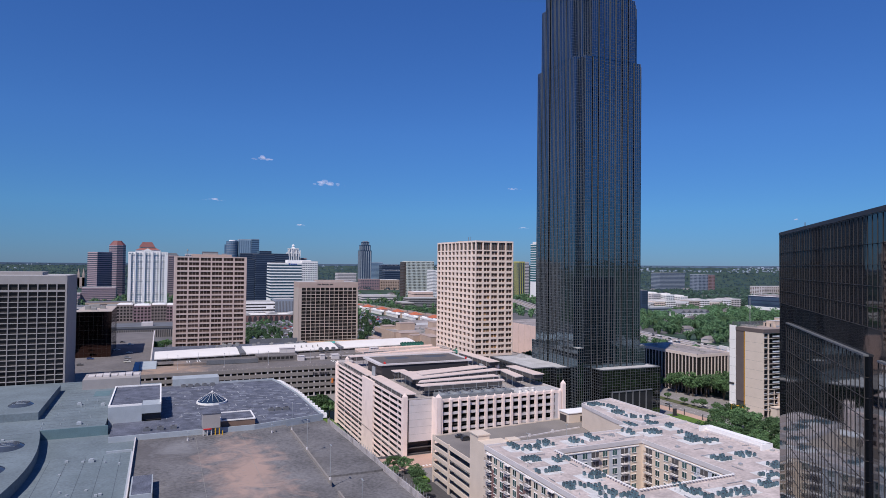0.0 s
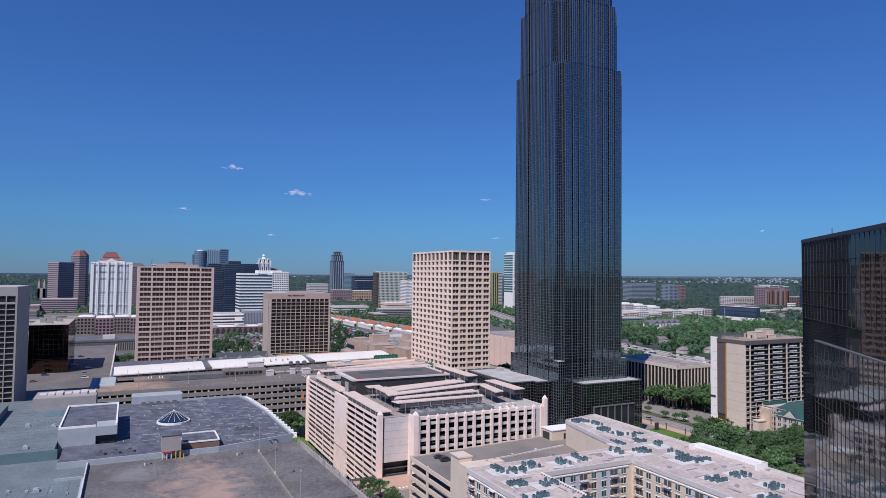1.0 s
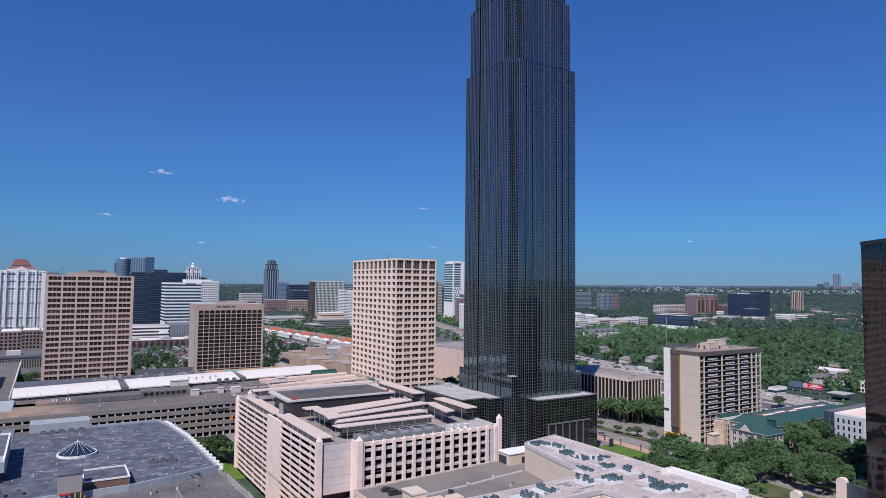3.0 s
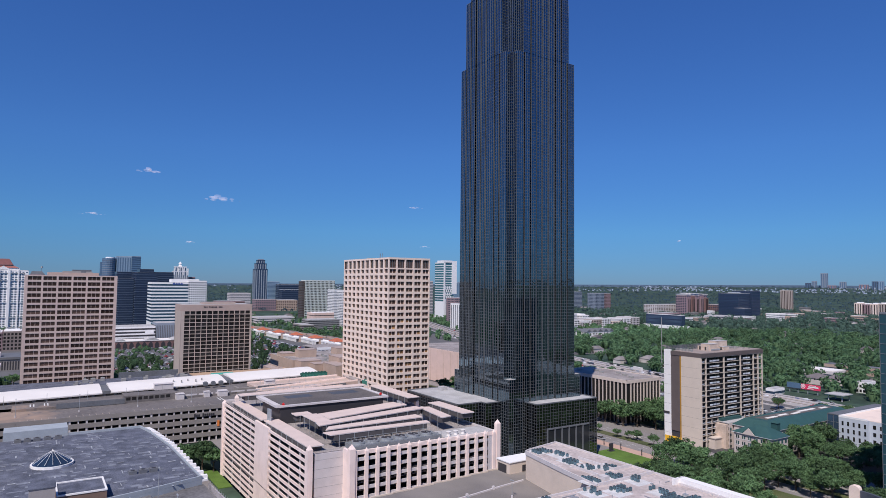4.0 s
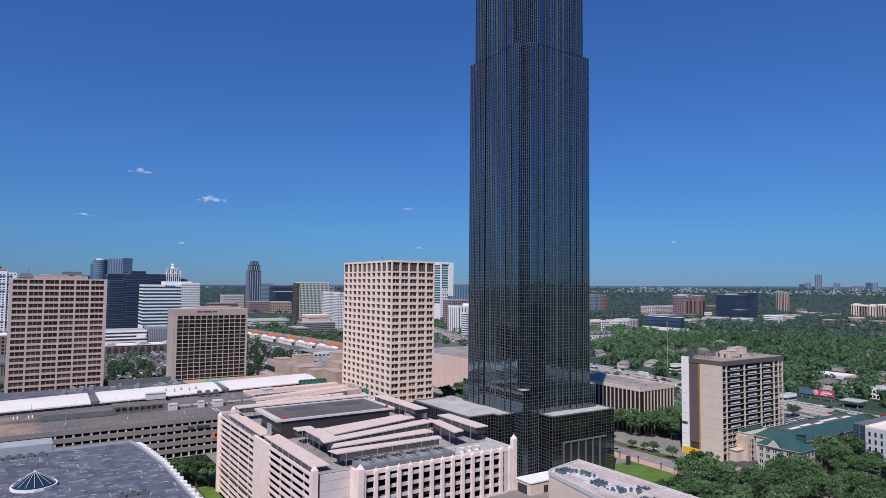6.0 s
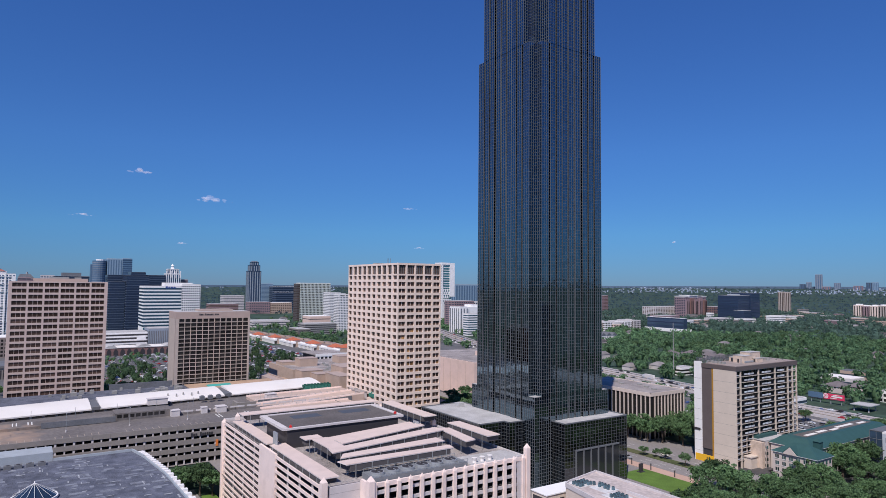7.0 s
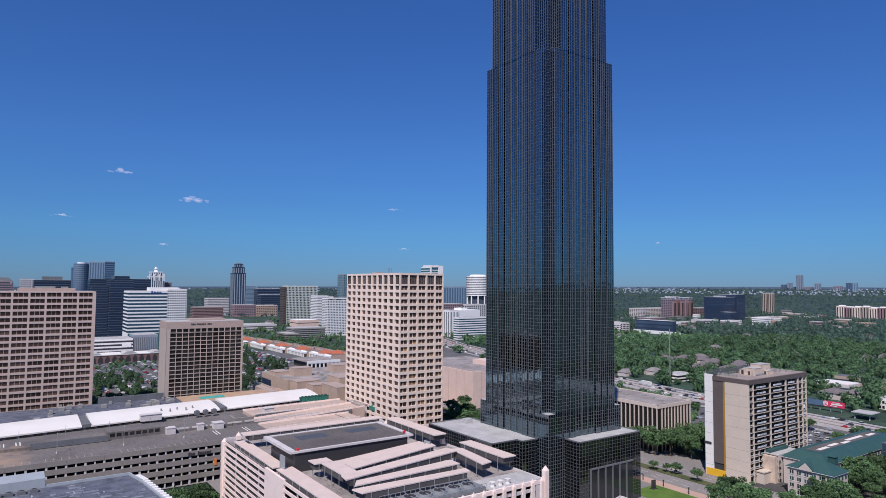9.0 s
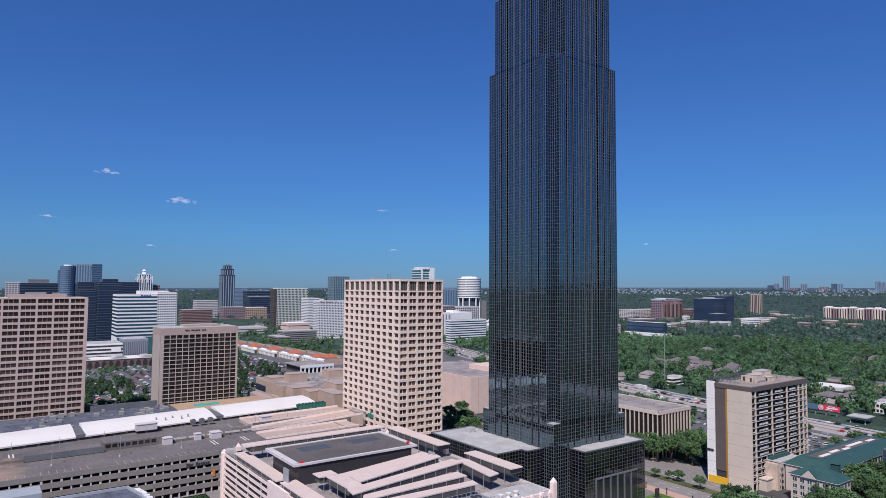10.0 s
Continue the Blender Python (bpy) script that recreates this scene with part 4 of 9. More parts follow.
def slab_hotel():
    x0, x1, y0, y1, top = -616.0, -590.0, 115.4, 171.6, 65.2
    t = thing("hotel", "tan concrete hotel slab with a dark window grid", "hotel", ((x0 + x1) / 2, (y0 + y1) / 2, G))
    g, panes, piers, bands = Geo(), [], Bag(), Bag()
    core(g, x0, x1, y0, y1, G, top - 5.2, 0.8)
    part("top_band", Geo().box(x0, x1, y0, y1, top - 5.2, top), TAN, t, "plain tan band under the roof")
    fl, rows = 3.02, 18
    low = top - 5.2 - rows * fl - 3.4
    for side, plane in (("+X", x1), ("-X", x0)):
        facade(g, panes, side, plane, y0 + 2.4, y1 - 1.2, low, rows, 12, fl, 0.34, 0.42, 0.8, 0, piers if side == "+X" else g, bands if side == "+X" else g)
        facade(g, panes, side, plane, y0 + 2.4, y1 - 1.2, low + rows * fl + 0.5, 1, 12, 2.9, 0.6, 0.3, 0.8, 0, piers if side == "+X" else g, bands if side == "+X" else g)
        for a, b in ((y0, y0 + 2.4), (y1 - 1.2, y1)):
            face_box(g, side, plane, a, b, G, top - 5.2, 0.8, 0.05)
    for side, plane in (("-Y", y0), ("+Y", y1)):
        face_box(g, side, plane, x0, x1, G, top - 5.2, 0.8, 0)
    part("wall", g, TANPALE, t, kind="stuff")
    pieces("pier", t, TANPALE, piers.spots)
    pieces("spandrel", t, TANPALE, bands.spots)
    pieces("window", t, BLACKGLASS, panes, 228)
    part("roof", Geo().box(x0 + 1, x1 - 1, y0 + 1, y1 - 1, top, top + 0.15), ROOFPALE, t)
    part("penthouse", Geo().box(-612, -598, 134, 160, top, top + 1.6), TAN, t, "low rooftop plant box")
    sign_bars(t, "+X", x1, 132.5, 147.5, top - 2.6, 1.3, 14)


def black_grid_hotel():
    x0, x1, y0, y1, top = -450.0, -405.0, -112.0, -48.0, 74.5
    t = thing("hotel", "grey concrete hotel slab with a black window grid", "hotel", ((x0 + x1) / 2, (y0 + y1) / 2, G))
    g, panes, piers, bands = Geo(), [], Bag(), Bag()
    core(g, x0, x1, y0, y1, G, top - 4.6, 0.9)
    part("top_band", Geo().box(x0, x1, y0, y1, top - 4.6, top), GREYPALE, t, "plain grey band under the roof")
    fl, rows = 2.84, 22
    low = top - 4.6 - 3.4 - 0.8 - rows * fl
    for side, plane in (("+X", x1), ("-X", x0)):
        facade(g, panes, side, plane, y0 + 1, y1 - 0.4, low, rows, 14, fl, 0.42, 0.38, 0.9, 0, piers if side == "+X" else g, bands if side == "+X" else g)
        facade(g, panes, side, plane, y0 + 1, y1 - 0.4, low + rows * fl + 0.8, 1, 14, 3.4, 0.5, 0.3, 0.9, 0, piers if side == "+X" else g, bands if side == "+X" else g)
        face_box(g, side, plane, y0, y1, low + rows * fl, low + rows * fl + 0.8, 0.9, 0.02)
        face_box(g, side, plane, y0, y0 + 1, G, top - 4.6, 0.9, 0.04)
        face_box(g, side, plane, y1 - 0.4, y1, G, top - 4.6, 0.9, 0.04)
    for side, plane in (("-Y", y0), ("+Y", y1)):
        face_box(g, side, plane, x0, x1, G, top - 4.6, 0.9, 0)
    part("wall", g, GREYPALE, t, kind="stuff")
    pieces("pier", t, GREYPALE, piers.spots)
    pieces("spandrel", t, GREYPALE, bands.spots)
    pieces("window", t, BLACKGLASS, panes, 110)
    part("roof", Geo().box(x0 + 1, x1 - 1, y0 + 1, y1 - 1, top, top + 0.15), ROOFPALE, t)
    part("penthouse", Geo().box(-440, -420, -90, -62, top, top + 1.8), GREYPALE, t)


def balcony_hotel():
    x0, x1, y0, y1, top = -289.6, -265.5, 322.4, 381.0, 47.4
    t = thing("hotel", "cream hotel block with recessed balconies and a brown painted stripe", "hotel", ((x0 + x1) / 2, (y0 + y1) / 2, G))
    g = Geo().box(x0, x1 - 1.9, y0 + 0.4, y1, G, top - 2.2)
    part("body", g, RECESS, t, "recessed balcony back wall, coloured dark for shade")
    end = Geo()
    w = x1 - x0
    cuts = (0, 0.19, 0.43, 0.475, 1.0)
    mats = (WHITE, UMBER, AMBER, HOTELCREAM)
    names = ("white panel strip", "dark brown painted strip", "narrow yellow strip", "cream painted panels")
    for i in range(4):
        a, b = x0 + w * cuts[i], x0 + w * cuts[i + 1]
        z = top + (0.7 if i == 0 else 0) - (2.2 if i > 1 else 0)
        s = part("end_wall", Geo().box(a, b, y0 - (0.25 if i in (0, 3) else 0), y0 + 0.6, G if i != 1 else G + 7, z), mats[i], t, names[i])
        if i in (0, 3):
            j = Geo()
            for k in range(1, 9):
                j.box(a + 0.02, b - 0.02, y0 - 0.27, y0 - 0.2, G + k * 5.4, G + k * 5.4 + 0.09)
            part("panel_joint", j, GREY if i == 0 else GREYTAN, s)
    part("base_band", Geo().box(x0 + w * 0.02, x0 + w * 0.47, y0 - 0.4, y0 + 0.5, G, G + 3.6), YELLOW, t, "bright yellow painted base")
    part("cornice", Geo().box(x0 + w * 0.19, x1 + 0.3, y0 - 0.3, y1 + 0.2, top - 2.2, top), UMBER, t, "dark brown roof band")
    part("roof", Geo().box(x0 + 6, x1 - 0.3, y0 + 0.5, y1 - 0.5, top, top + 0.2), HOTELROOF, t, "tan gravel roof")
    fl, rows = 3.0, 15
    cuts = [y0 + (y1 - y0) * f for f in (0, 0.075, 0.355, 0.625, 0.845, 0.925, 1.0)]
    deep = 1.5
    piers, floors, edges, rails, panes = [], [], [], [], []
    for i, c in enumerate(cuts):
        c = min(max(c, y0 + 0.3), y1 - 0.3)
        piers.append(((x1 - 0.3, c, (G + top - 2.2) / 2), (0.8, 0.5, top - 2.2 - G)))
    for r in range(rows + 1):
        z = top - 2.2 - r * fl
        if z < G:
            continue
        floors.append(((x1 - deep / 2 - 0.1, (y0 + y1) / 2, z - 0.1), (deep - 0.1, y1 - y0 - 0.1, 0.18)))
        edges.append(((x1 - 0.06, (y0 + y1) / 2, z - 0.12), (0.14, y1 - y0, 0.26)))
        if r == rows:
            continue
        for i, (a, b) in enumerate(zip(cuts, cuts[1:])):
            mid, wide = (a + b) / 2, b - a
            low = r > 10
            n = 3 if wide > 9 else 1
            for k in range(n):
                y = a + wide * (k + 0.5) / n
                if n == 3 and not low:
                    rails.append(((x1 - 0.5, mid + (k - 1) * wide * .185, z - fl + 0.9), (0.06, wide * .165, 0.85)))
                elif r % 2 == 0 or low:
                    rails.append(((x1 - 0.4, y, z - fl + 0.7), (0.06, wide / n * 0.6, 0.45)))
                panes.append(((x1 - 1.88, y, z - fl + 1.25), (0.08, wide / n - 1.2, 2.1)))
                if k and low:
                    piers.append(((x1 - deep / 2, a + wide * k / n, z - fl / 2 - 0.12), (0.6, 0.34, fl - 0.26)))
    pieces("pier", t, HOTELCREAM, piers)
    # floors take the dark tone too, standing for balcony shade
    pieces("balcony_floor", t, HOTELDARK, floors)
    pieces("balcony_edge", t, HOTELCREAM, edges)
    pieces("balcony_rail", t, RAILGREY, rails)
    pieces("balcony_door", t, BLACKGLASS, panes)
    for a, b, c, d, h in ((-278, -272, 340, 347.5, 3.9), (-278.6, -273.2, 347.8, 358, 5.3), (-281.2, -278.2, 341.5, 347, 2.6), (-273, -270.6, 350, 356, 2.2)):
        box = part("penthouse", Geo().box(a, b, c, d, top + 0.2, top + h), WALLBEIGE, t, "beige rooftop plant room")
        part("penthouse_coping", Geo().box(a - .12, b + .12, c - .12, d + .12, top + h, top + h + .16), ROOFPALE, box)
        part("penthouse_door", Geo().box((a + b) / 2 - .5, (a + b) / 2 + .5, c - .05, c + .05, top + 0.3, top + min(h - .3, 2.3)), DARK, box)
    part("duct", Geo().box(-272.7, -271.6, 340.8, 348.8, top + .4, top + 1.3).box(-277.4, -271.6, 354.3, 355.3, top + .4, top + 1.3), STEEL, t)
    ladder = Geo()
    for k in range(9):
        ladder.box(-271.85, -271.75, 337, 337.8, top + .3 + k * .32, top + .36 + k * .32)
    ladder.box(-271.85, -271.75, 336.9, 337, top + .2, top + 3.2).box(-271.85, -271.75, 337.8, 337.9, top + .2, top + 3.2)
    part("ladder", ladder, STEEL, t)
    rail = Geo()
    for k in range(20):
        rail.box(-283.5, -283.4, 324.3 + k * 2.8, 324.4 + k * 2.8, top + .2, top + 1.3)
    rail.box(-283.5, -283.4, 324.3, 377.6, top + 1.22, top + 1.3).box(-283.5, -283.4, 324.3, 377.6, top + .75, top + .8)
    part("roof_rail", rail, STEEL, t)
    for i in range(5):
        part("rooftop_unit", Geo().box(-284.8 + i * 2.2, -283.4 + i * 2.2, 326.8, 328.2, top, top + 1.3), GREY, t)
    part("rooftop_unit", Geo().box(-280.4, -276.4, 362.8, 368.8, top, top + 1.2), GREY, t)
    part("vent", Geo().tube(-273.4, 365.8, 1.0, top, top + 1.8, 10), GREY, t)
    for i in range(14):
        q, y = -281.4 + (i * 37 % 14) * .95, 330.8 + (i * 23 % 47)
        part("vent", Geo().tube(q, y, 0.14, top, top + .6 + i % 3 * .3, 6) if i % 2 else Geo().box(q - .4, q + .4, y - .3, y + .3, top, top + .7), GREY, t)
    sc = Geo()
    for i in range(40):
        sc.box(-289.5, -289.35, 324 + i * 1.25, 324.1 + i * 1.25, top, top + 2.6)
        sc.box(-285.2, -285.05, 324 + i * 1.25, 324.1 + i * 1.25, top, top + 2.6)
    for k in range(7):
        sc.box(-289.5, -289.35, 324, 373, top + .2 + k * .36, top + .32 + k * .36)
        sc.box(-285.2, -285.05, 324, 373, top + .2 + k * .36, top + .32 + k * .36)
    part("roof_screen", sc, SLATE, t, "grey mesh roof screen", kind="stuff")
    rig = thing("work_platform", "suspended window-washing platform against the white panels", "work platform", (-288.4, 322.2, 12))
    part("basket", Geo().box(-290, -286, 321.8, 322.55, 12.0, 12.2).box(-290, -286, 321.8, 321.86, 12.2, 13.1).box(-290, -289.9, 321.8, 322.55, 12.2, 13.1).box(-286.1, -286, 321.8, 322.55, 12.2, 13.1), DARK, rig)
    for x in (-289.6, -286.4):
        part("rope", Geo().tube(x, 322.3, 0.03, 13.0, top + 1.4, 5), STEEL, rig)
    # low link wing towards the green-roofed building
    lw = thing("hotel_annex", "low cream annex beside the balcony hotel", "building", (-262, 350, G))
    part("wall", Geo().box(-266.4, -259.6, 335, 337.4, G, 9.0), WALLBEIGE, lw)
    part("porch", Geo().box(-266.2, -262, 329, 334.9, G, 1.6).box(-266.4, -261.6, 328.6, 334.9, 1.6, 2.1), HOTELCREAM, lw)


def colonnade_bank():
    x0, x1, y0, y1, top = -394.0, -329.4, 336.4, 369.5, 23.2
    t = thing("office_building", "low office building with tall cream fins round dark glass", "office building", ((x0 + x1) / 2, (y0 + y1) / 2, G))
    part("core", Geo().box(x0 + .6, x1 - .6, y0 + .6, y1 - .6, G, top - 1.4), BLACKGLASS, t, "dark glass wall behind the fins")
    part("roof_slab", Geo().box(x0, x1, y0, y1, top - 1.6, top).box(x0, x1, y0, y0 + 0.5, top, top + 0.5).box(x0, x1, y1 - .5, y1, top, top + 0.5).box(x1 - .5, x1, y0, y1, top, top + .5), FIN, t)
    part("roof", Geo().box(x0 + .5, x1 - .5, y0 + .5, y1 - .5, top, top + 0.15), ROOFDIRT, t, "dusty flat roof")
    for i in range(6):
        part("rooftop_unit", Geo().box(-385 + i * 9, -382 + i * 9, 348 + (i * 7) % 11, 350 + (i * 7) % 11, top, top + 1.1), GREY, t)
    fins = [((x0 + 1.0 + i * (x1 - x0 - 2.0) / 19, y0 + 0.3, (G + top - 1.6) / 2), (0.55, 0.55, top - 1.6 - G)) for i in range(20)]
    fins += [((x1 - 0.3, y0 + 1.0 + i * (y1 - y0 - 2.0) / 10, (G + top - 1.6) / 2), (0.55, 0.55, top - 1.6 - G)) for i in range(1, 11)]
    fins += [((x0 + 1.0 + i * (x1 - x0 - 2.0) / 19, y1 - 0.75, (G + top - 1.6) / 2), (0.8, 1.3, top - 1.6 - G)) for i in range(20)]
    pieces("fin", t, FIN, fins)


office_tower()
brown_office()
slab_hotel()
black_grid_hotel()
balcony_hotel()
colonnade_bank()


# ---- the dark glass block beside the camera's way ----
def turned_block():
    ax, ay = -76.9, 97.3
    u = Vector((0.745, -0.667, 0))       # along the front
    n = Vector((0.667, 0.745, 0))        # inwards
    L, D, top = 84.0, 46.0, 89.1

    def at(s, d):
        p = Vector((ax, ay, 0)) + u * s + n * d
        return (p.x, p.y)
    t = thing("office_building", "black mirror-glass office block with thin bronze bars", "office building", (*at(L / 2, D / 2), G))
    ring = [at(0, 0), at(L, 0), at(L, D), at(0, D)]
    up = part("glass_wall", Geo().prism(ring, 75.0, top), BRONZEMIRROR, t, "black mirror glass")
    g = Geo()
    wall_grid(g, ring, 77.6, 86.05, 1.55, 2.11, 0.05, 0.05)
    wall_grid(g, ring, 86.05, top - 0.1, 1.55, 2.95, 0.05, 0.05)
    part("mullion_grid", g, BRONZEBAR, up, "thin bronze glazing bars", kind="stuff")
    part("parapet", Geo().prism([at(-.1, -.1), at(L + .1, -.1), at(L + .1, D + .1), at(-.1, D + .1)], top, top + 0.5), DARK, t)
    part("roof_rail", Geo().box(*sorted((at(4, 3)[0], at(4, 3)[0] + .1)), *sorted((at(4, 3)[1], at(4, 3)[1] + .1)), top, top + 2.0), MULL, t)
    # lower storeys, set forward in sheets of paler glass
    base = [at(0.0, 0.0), at(L, 0.0), at(L, D), at(0, D)]
    part("base_wall", Geo().prism(base, G, 75.0), BRONZEMIRROR, t)
    for s0, s1, zt in ((7.6, 46.8, 74.6), (51.0, 82.0, 74.6)):
        r = [at(s0, -0.35), at(s1, -0.35), at(s1, 0.2), at(s0, 0.2)]
        bay = part("glass_bay", Geo().prism(r, G, zt), WAVEGLASS, t, "projecting bay of wavy mirror glass")
        g = Geo()
        wall_grid(g, r, G, zt, 1.55, 2.11, 0.045, 0.05)
        part("mullion_grid", g, BRONZEBAR, bay, "thin bronze glazing bars", kind="stuff")
        part("ledge", Geo().prism([at(s0 - .1, -0.45), at(s1 + .1, -0.45), at(s1 + .1, 0.2), at(s0 - .1, 0.2)], zt, zt + 0.18), MULL, bay, "pale metal ledge")


turned_block()


# ---- the pink parking garage ----
PIT = -16.5        # the sunken street beside the garage


def parking_garage():
    X0, X1, Y0, Y1, TOP = -394.0, -272.5, 101.5, 183.0, 22.0
    XE, YE = -266.0, 116.0
    t = thing("parking_garage", "pink concrete parking garage with pointed pilasters and rooftop canopies", "parking garage", ((X0 + X1) / 2, (Y0 + Y1) / 2, PIT))
    fl = 2.7
    # floor slabs and inner walls, the interior shade put into their dark colour
    for r in range(16):
        z = TOP - 1.1 - r * fl
        if z < PIT:
            break
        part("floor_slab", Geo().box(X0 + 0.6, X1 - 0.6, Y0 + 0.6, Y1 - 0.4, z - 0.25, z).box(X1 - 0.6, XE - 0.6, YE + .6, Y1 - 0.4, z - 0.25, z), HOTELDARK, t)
    part("inner_wall", Geo().box(X0 + 12, X1 - 10, Y0 + 14, Y1 - 14, PIT, TOP - 1.4), HOTELDARK, t, "inner ramp walls coloured dark for shade")
    # front with two open stretches either side of a solid panel
    for a, b, z in ((X0, X0 + 2.6, TOP - 1.4), (-337.5, -318, TOP), (X1 - 2.4, X1, TOP)):
        part("front_wall", Geo().box(a, b, Y0 - 0.3, Y0 + 0.7, PIT, z), PINK, t, "solid pink wall panel")
    spots, posts = [], []
    for r in range(16):
        z = TOP - r * fl
        if z - 1.35 < PIT:
            continue
        for a, b, dz in ((X0 + 2.6, -337.5, -1.2), (-318, X1 - 2.4, -0.4)):
            spots.append((((a + b) / 2, Y0 + 0.1, z + dz - 0.6), (b - a, 0.35, 1.2)))
    pieces("parapet_band", t, PINK, spots)
    for a, b in ((X0 + 2.6, -337.5), (-318, X1 - 2.4)):
        n = 3
        for i in range(1, n + 1):
            x = a + (b - a) * i / (n + 0.6)
            posts.append(((x, Y0 + 0.65, (PIT + TOP) / 2 - 0.6), (0.7, 0.5, TOP - PIT - 1.2)))
    # side with pilasters
    n = 14
    bay = (Y1 - 3.0 - YE) / n
    for i in range(n + 1):
        y = YE + 1.2 + i * bay
        posts.append(((XE - 0.6, y, (PIT + TOP) / 2 - 1), (0.9, 0.6, TOP - PIT - 2)))
    pieces("column", t, PALE, posts)
    bands = []
    for i in range(n + 1):
        y = YE + 1.2 + i * bay
        p = part("pilaster", Geo().box(XE - 0.3, XE + 0.75, y - 0.65, y + 0.65, PIT, TOP - 0.4), PINK, t)
        part("finial", Geo().prism([(XE - .3, y - .65), (XE + .75, y - .65), (XE + .75, y + .65), (XE - .3, y + .65)], TOP - 0.4, TOP + 0.9,
                                   [(XE + .2, y - .02), (XE + .24, y - .02), (XE + .24, y + .02), (XE + .2, y + .02)]), PINK, p, "pointed concrete cap")
        if i < n:
            for r in range(8):
                z = TOP - 2.6 - r * 3.5
                if z < PIT + 1:
                    continue
                bands.append(((XE - 0.1 - (0.5 if (i + r) % 7 == 3 else 0), y + bay / 2, z - 0.6), (0.35, bay - 1.3, 1.25)))
    pieces("railing_panel", t, PALE, bands)
    part("top_beam", Geo().box(XE - 0.6, XE + 0.2, YE, Y1, TOP - 1.5, TOP), PINK, t)
    # blind grey bay at the corner and its pink return
    part("blind_wall", Geo().box(X1 - 0.7, X1, Y0 + 2.5, YE - 0.4, 2.2, TOP - 1.0), PALE, t, "blank pale concrete wall with joints")
    j = Geo()
    for k in range(1, 7):
        j.box(X1 - 0.1, X1 + 0.03, Y0 + 2.5, YE - 0.4, 2.2 + k * 3.3, 2.28 + k * 3.3)
    part("wall_joint", j, GREY, t)
    part("garage_entrance", Geo().box(X1 - 3.0, X1 - 2.6, Y0 + 2.5, YE - 0.4, PIT, 2.2), DARK, t, "dark vehicle entrance")
    part("return_wall", Geo().box(X1 - 0.3, XE - 0.3, YE - 0.7, YE + 0.3, PIT, TOP), PINK, t)
    part("corner_wall", Geo().box(XE - 0.5, XE + 0.1, Y1 - 4.6, Y1 + 0.2, PIT, TOP + 0.6).box(X0, XE, Y1 - 0.5, Y1, PIT, TOP).box(X0 - 0.1, X0 + 0.6, Y0, Y1, PIT, TOP), PALE, t)
    # corner posts with pyramids
    for x, y, w, z in ((X1 - 0.2, Y0 + 0.6, 1.0, TOP + 1.0), (XE + 0.1, YE - 0.2, 1.1, TOP + 1.0), (XE + 0.1, Y1 + 0.2, 0.95, TOP + 3.1), (X0 + 0.5, Y0 + 0.3, 1.1, TOP - 1.5),
                       (-388, 106.5, 0.9, TOP + 1.8), (-371, 175, 0.9, TOP + 2.2), (-330, 181, 0.9, TOP + 2.2)):
        p = part("corner_post", Geo().box(x - w, x + w, y - w, y + w, PIT if z < TOP + 1.5 or z > TOP + 3 else TOP, z), PINK, t)
        part("finial", Geo().prism([(x - w, y - w), (x + w, y - w), (x + w, y + w), (x - w, y + w)], z, z + 1.7, [(x - .03, y - .03), (x + .03, y - .03), (x + .03, y + .03), (x - .03, y + .03)]), PINK, p, "pointed concrete cap")
    part("roof_deck", Geo().box(X0 + .6, X1 - .5, Y0 + .5, Y1 - .5, TOP - 1.1, TOP - 0.8).box(X1 - .5, XE - .4, YE + .3, Y1 - .5, TOP - 1.1, TOP - 0.8), ROOFDIRT, t, "dusty top parking deck")

    def canopy(ring, z):
        """A flat metal canopy over four corners, posts and an added dark shade block beneath."""
        cx, cy = sum(p[0] for p in ring) / 4, sum(p[1] for p in ring) / 4
        area = sum(ring[i][0] * ring[(i + 1) % 4][1] - ring[(i + 1) % 4][0] * ring[i][1] for i in range(4))
        ring = list(ring) if area > 0 else list(ring)[::-1]
        c = thing("parking_canopy", "long pale pink metal parking canopy on thin posts", "canopy", (cx, cy, TOP - 0.8), "canopies on the garage roof")
        part("sheet", Geo().prism(ring, z, z + 0.3), CANOPY, c)
        part("edge_trim", Geo().prism([(cx + (x - cx) * 1.006, cy + (y - cy) * 1.006) for x, y in ring], z - 0.12, z + 0.12), PALE, c)
        sides = [math.dist(ring[i], ring[(i + 1) % 4]) for i in range(4)]
        k = 0 if sides[0] + sides[2] > sides[1] + sides[3] else 1
        n = max(2, int(sides[k] / 6))
        inner = [(cx + (x - cx) * (0.94 if sides[k] > 12 else 0.8), cy + (y - cy) * (0.94 if sides[k] > 12 else 0.8)) for x, y in ring]
        # solid dark filler, made up to deepen the shade under the canopy
        part("mesh_screen", Geo().prism(inner, max(TOP - 0.8, z - 2.3), z - 0.12), HOTELDARK, c, "dark block added for the shade below the sheet")
        for f0 in range(n):
            f = (f0 + 0.5) / n
            for e in (k, (k + 2) % 4):
                (ax, ay), (bx, by) = ring[e], ring[(e + 1) % 4]
                px, py = ax + (bx - ax) * f, ay + (by - ay) * f
                px, py = px + (cx - px) * 0.01, py + (cy - py) * 0.01
                part("post", Geo().box(px - 0.09, px + 0.09, py - 0.09, py + 0.09, TOP - 0.8, z - 0.12), STEEL, c)

    def oblong(x0, x1, y0, y1):
        return [(x0, y0), (x1, y0), (x1, y1), (x0, y1)]

    canopy(oblong(-377, -370.5, 104, 173), 27.2)
    canopy(oblong(-369, -326, 173.6, 180.2), 27.2)
    canopy(oblong(-380.0, -331.0, 102.0, 107.6), 22.9)
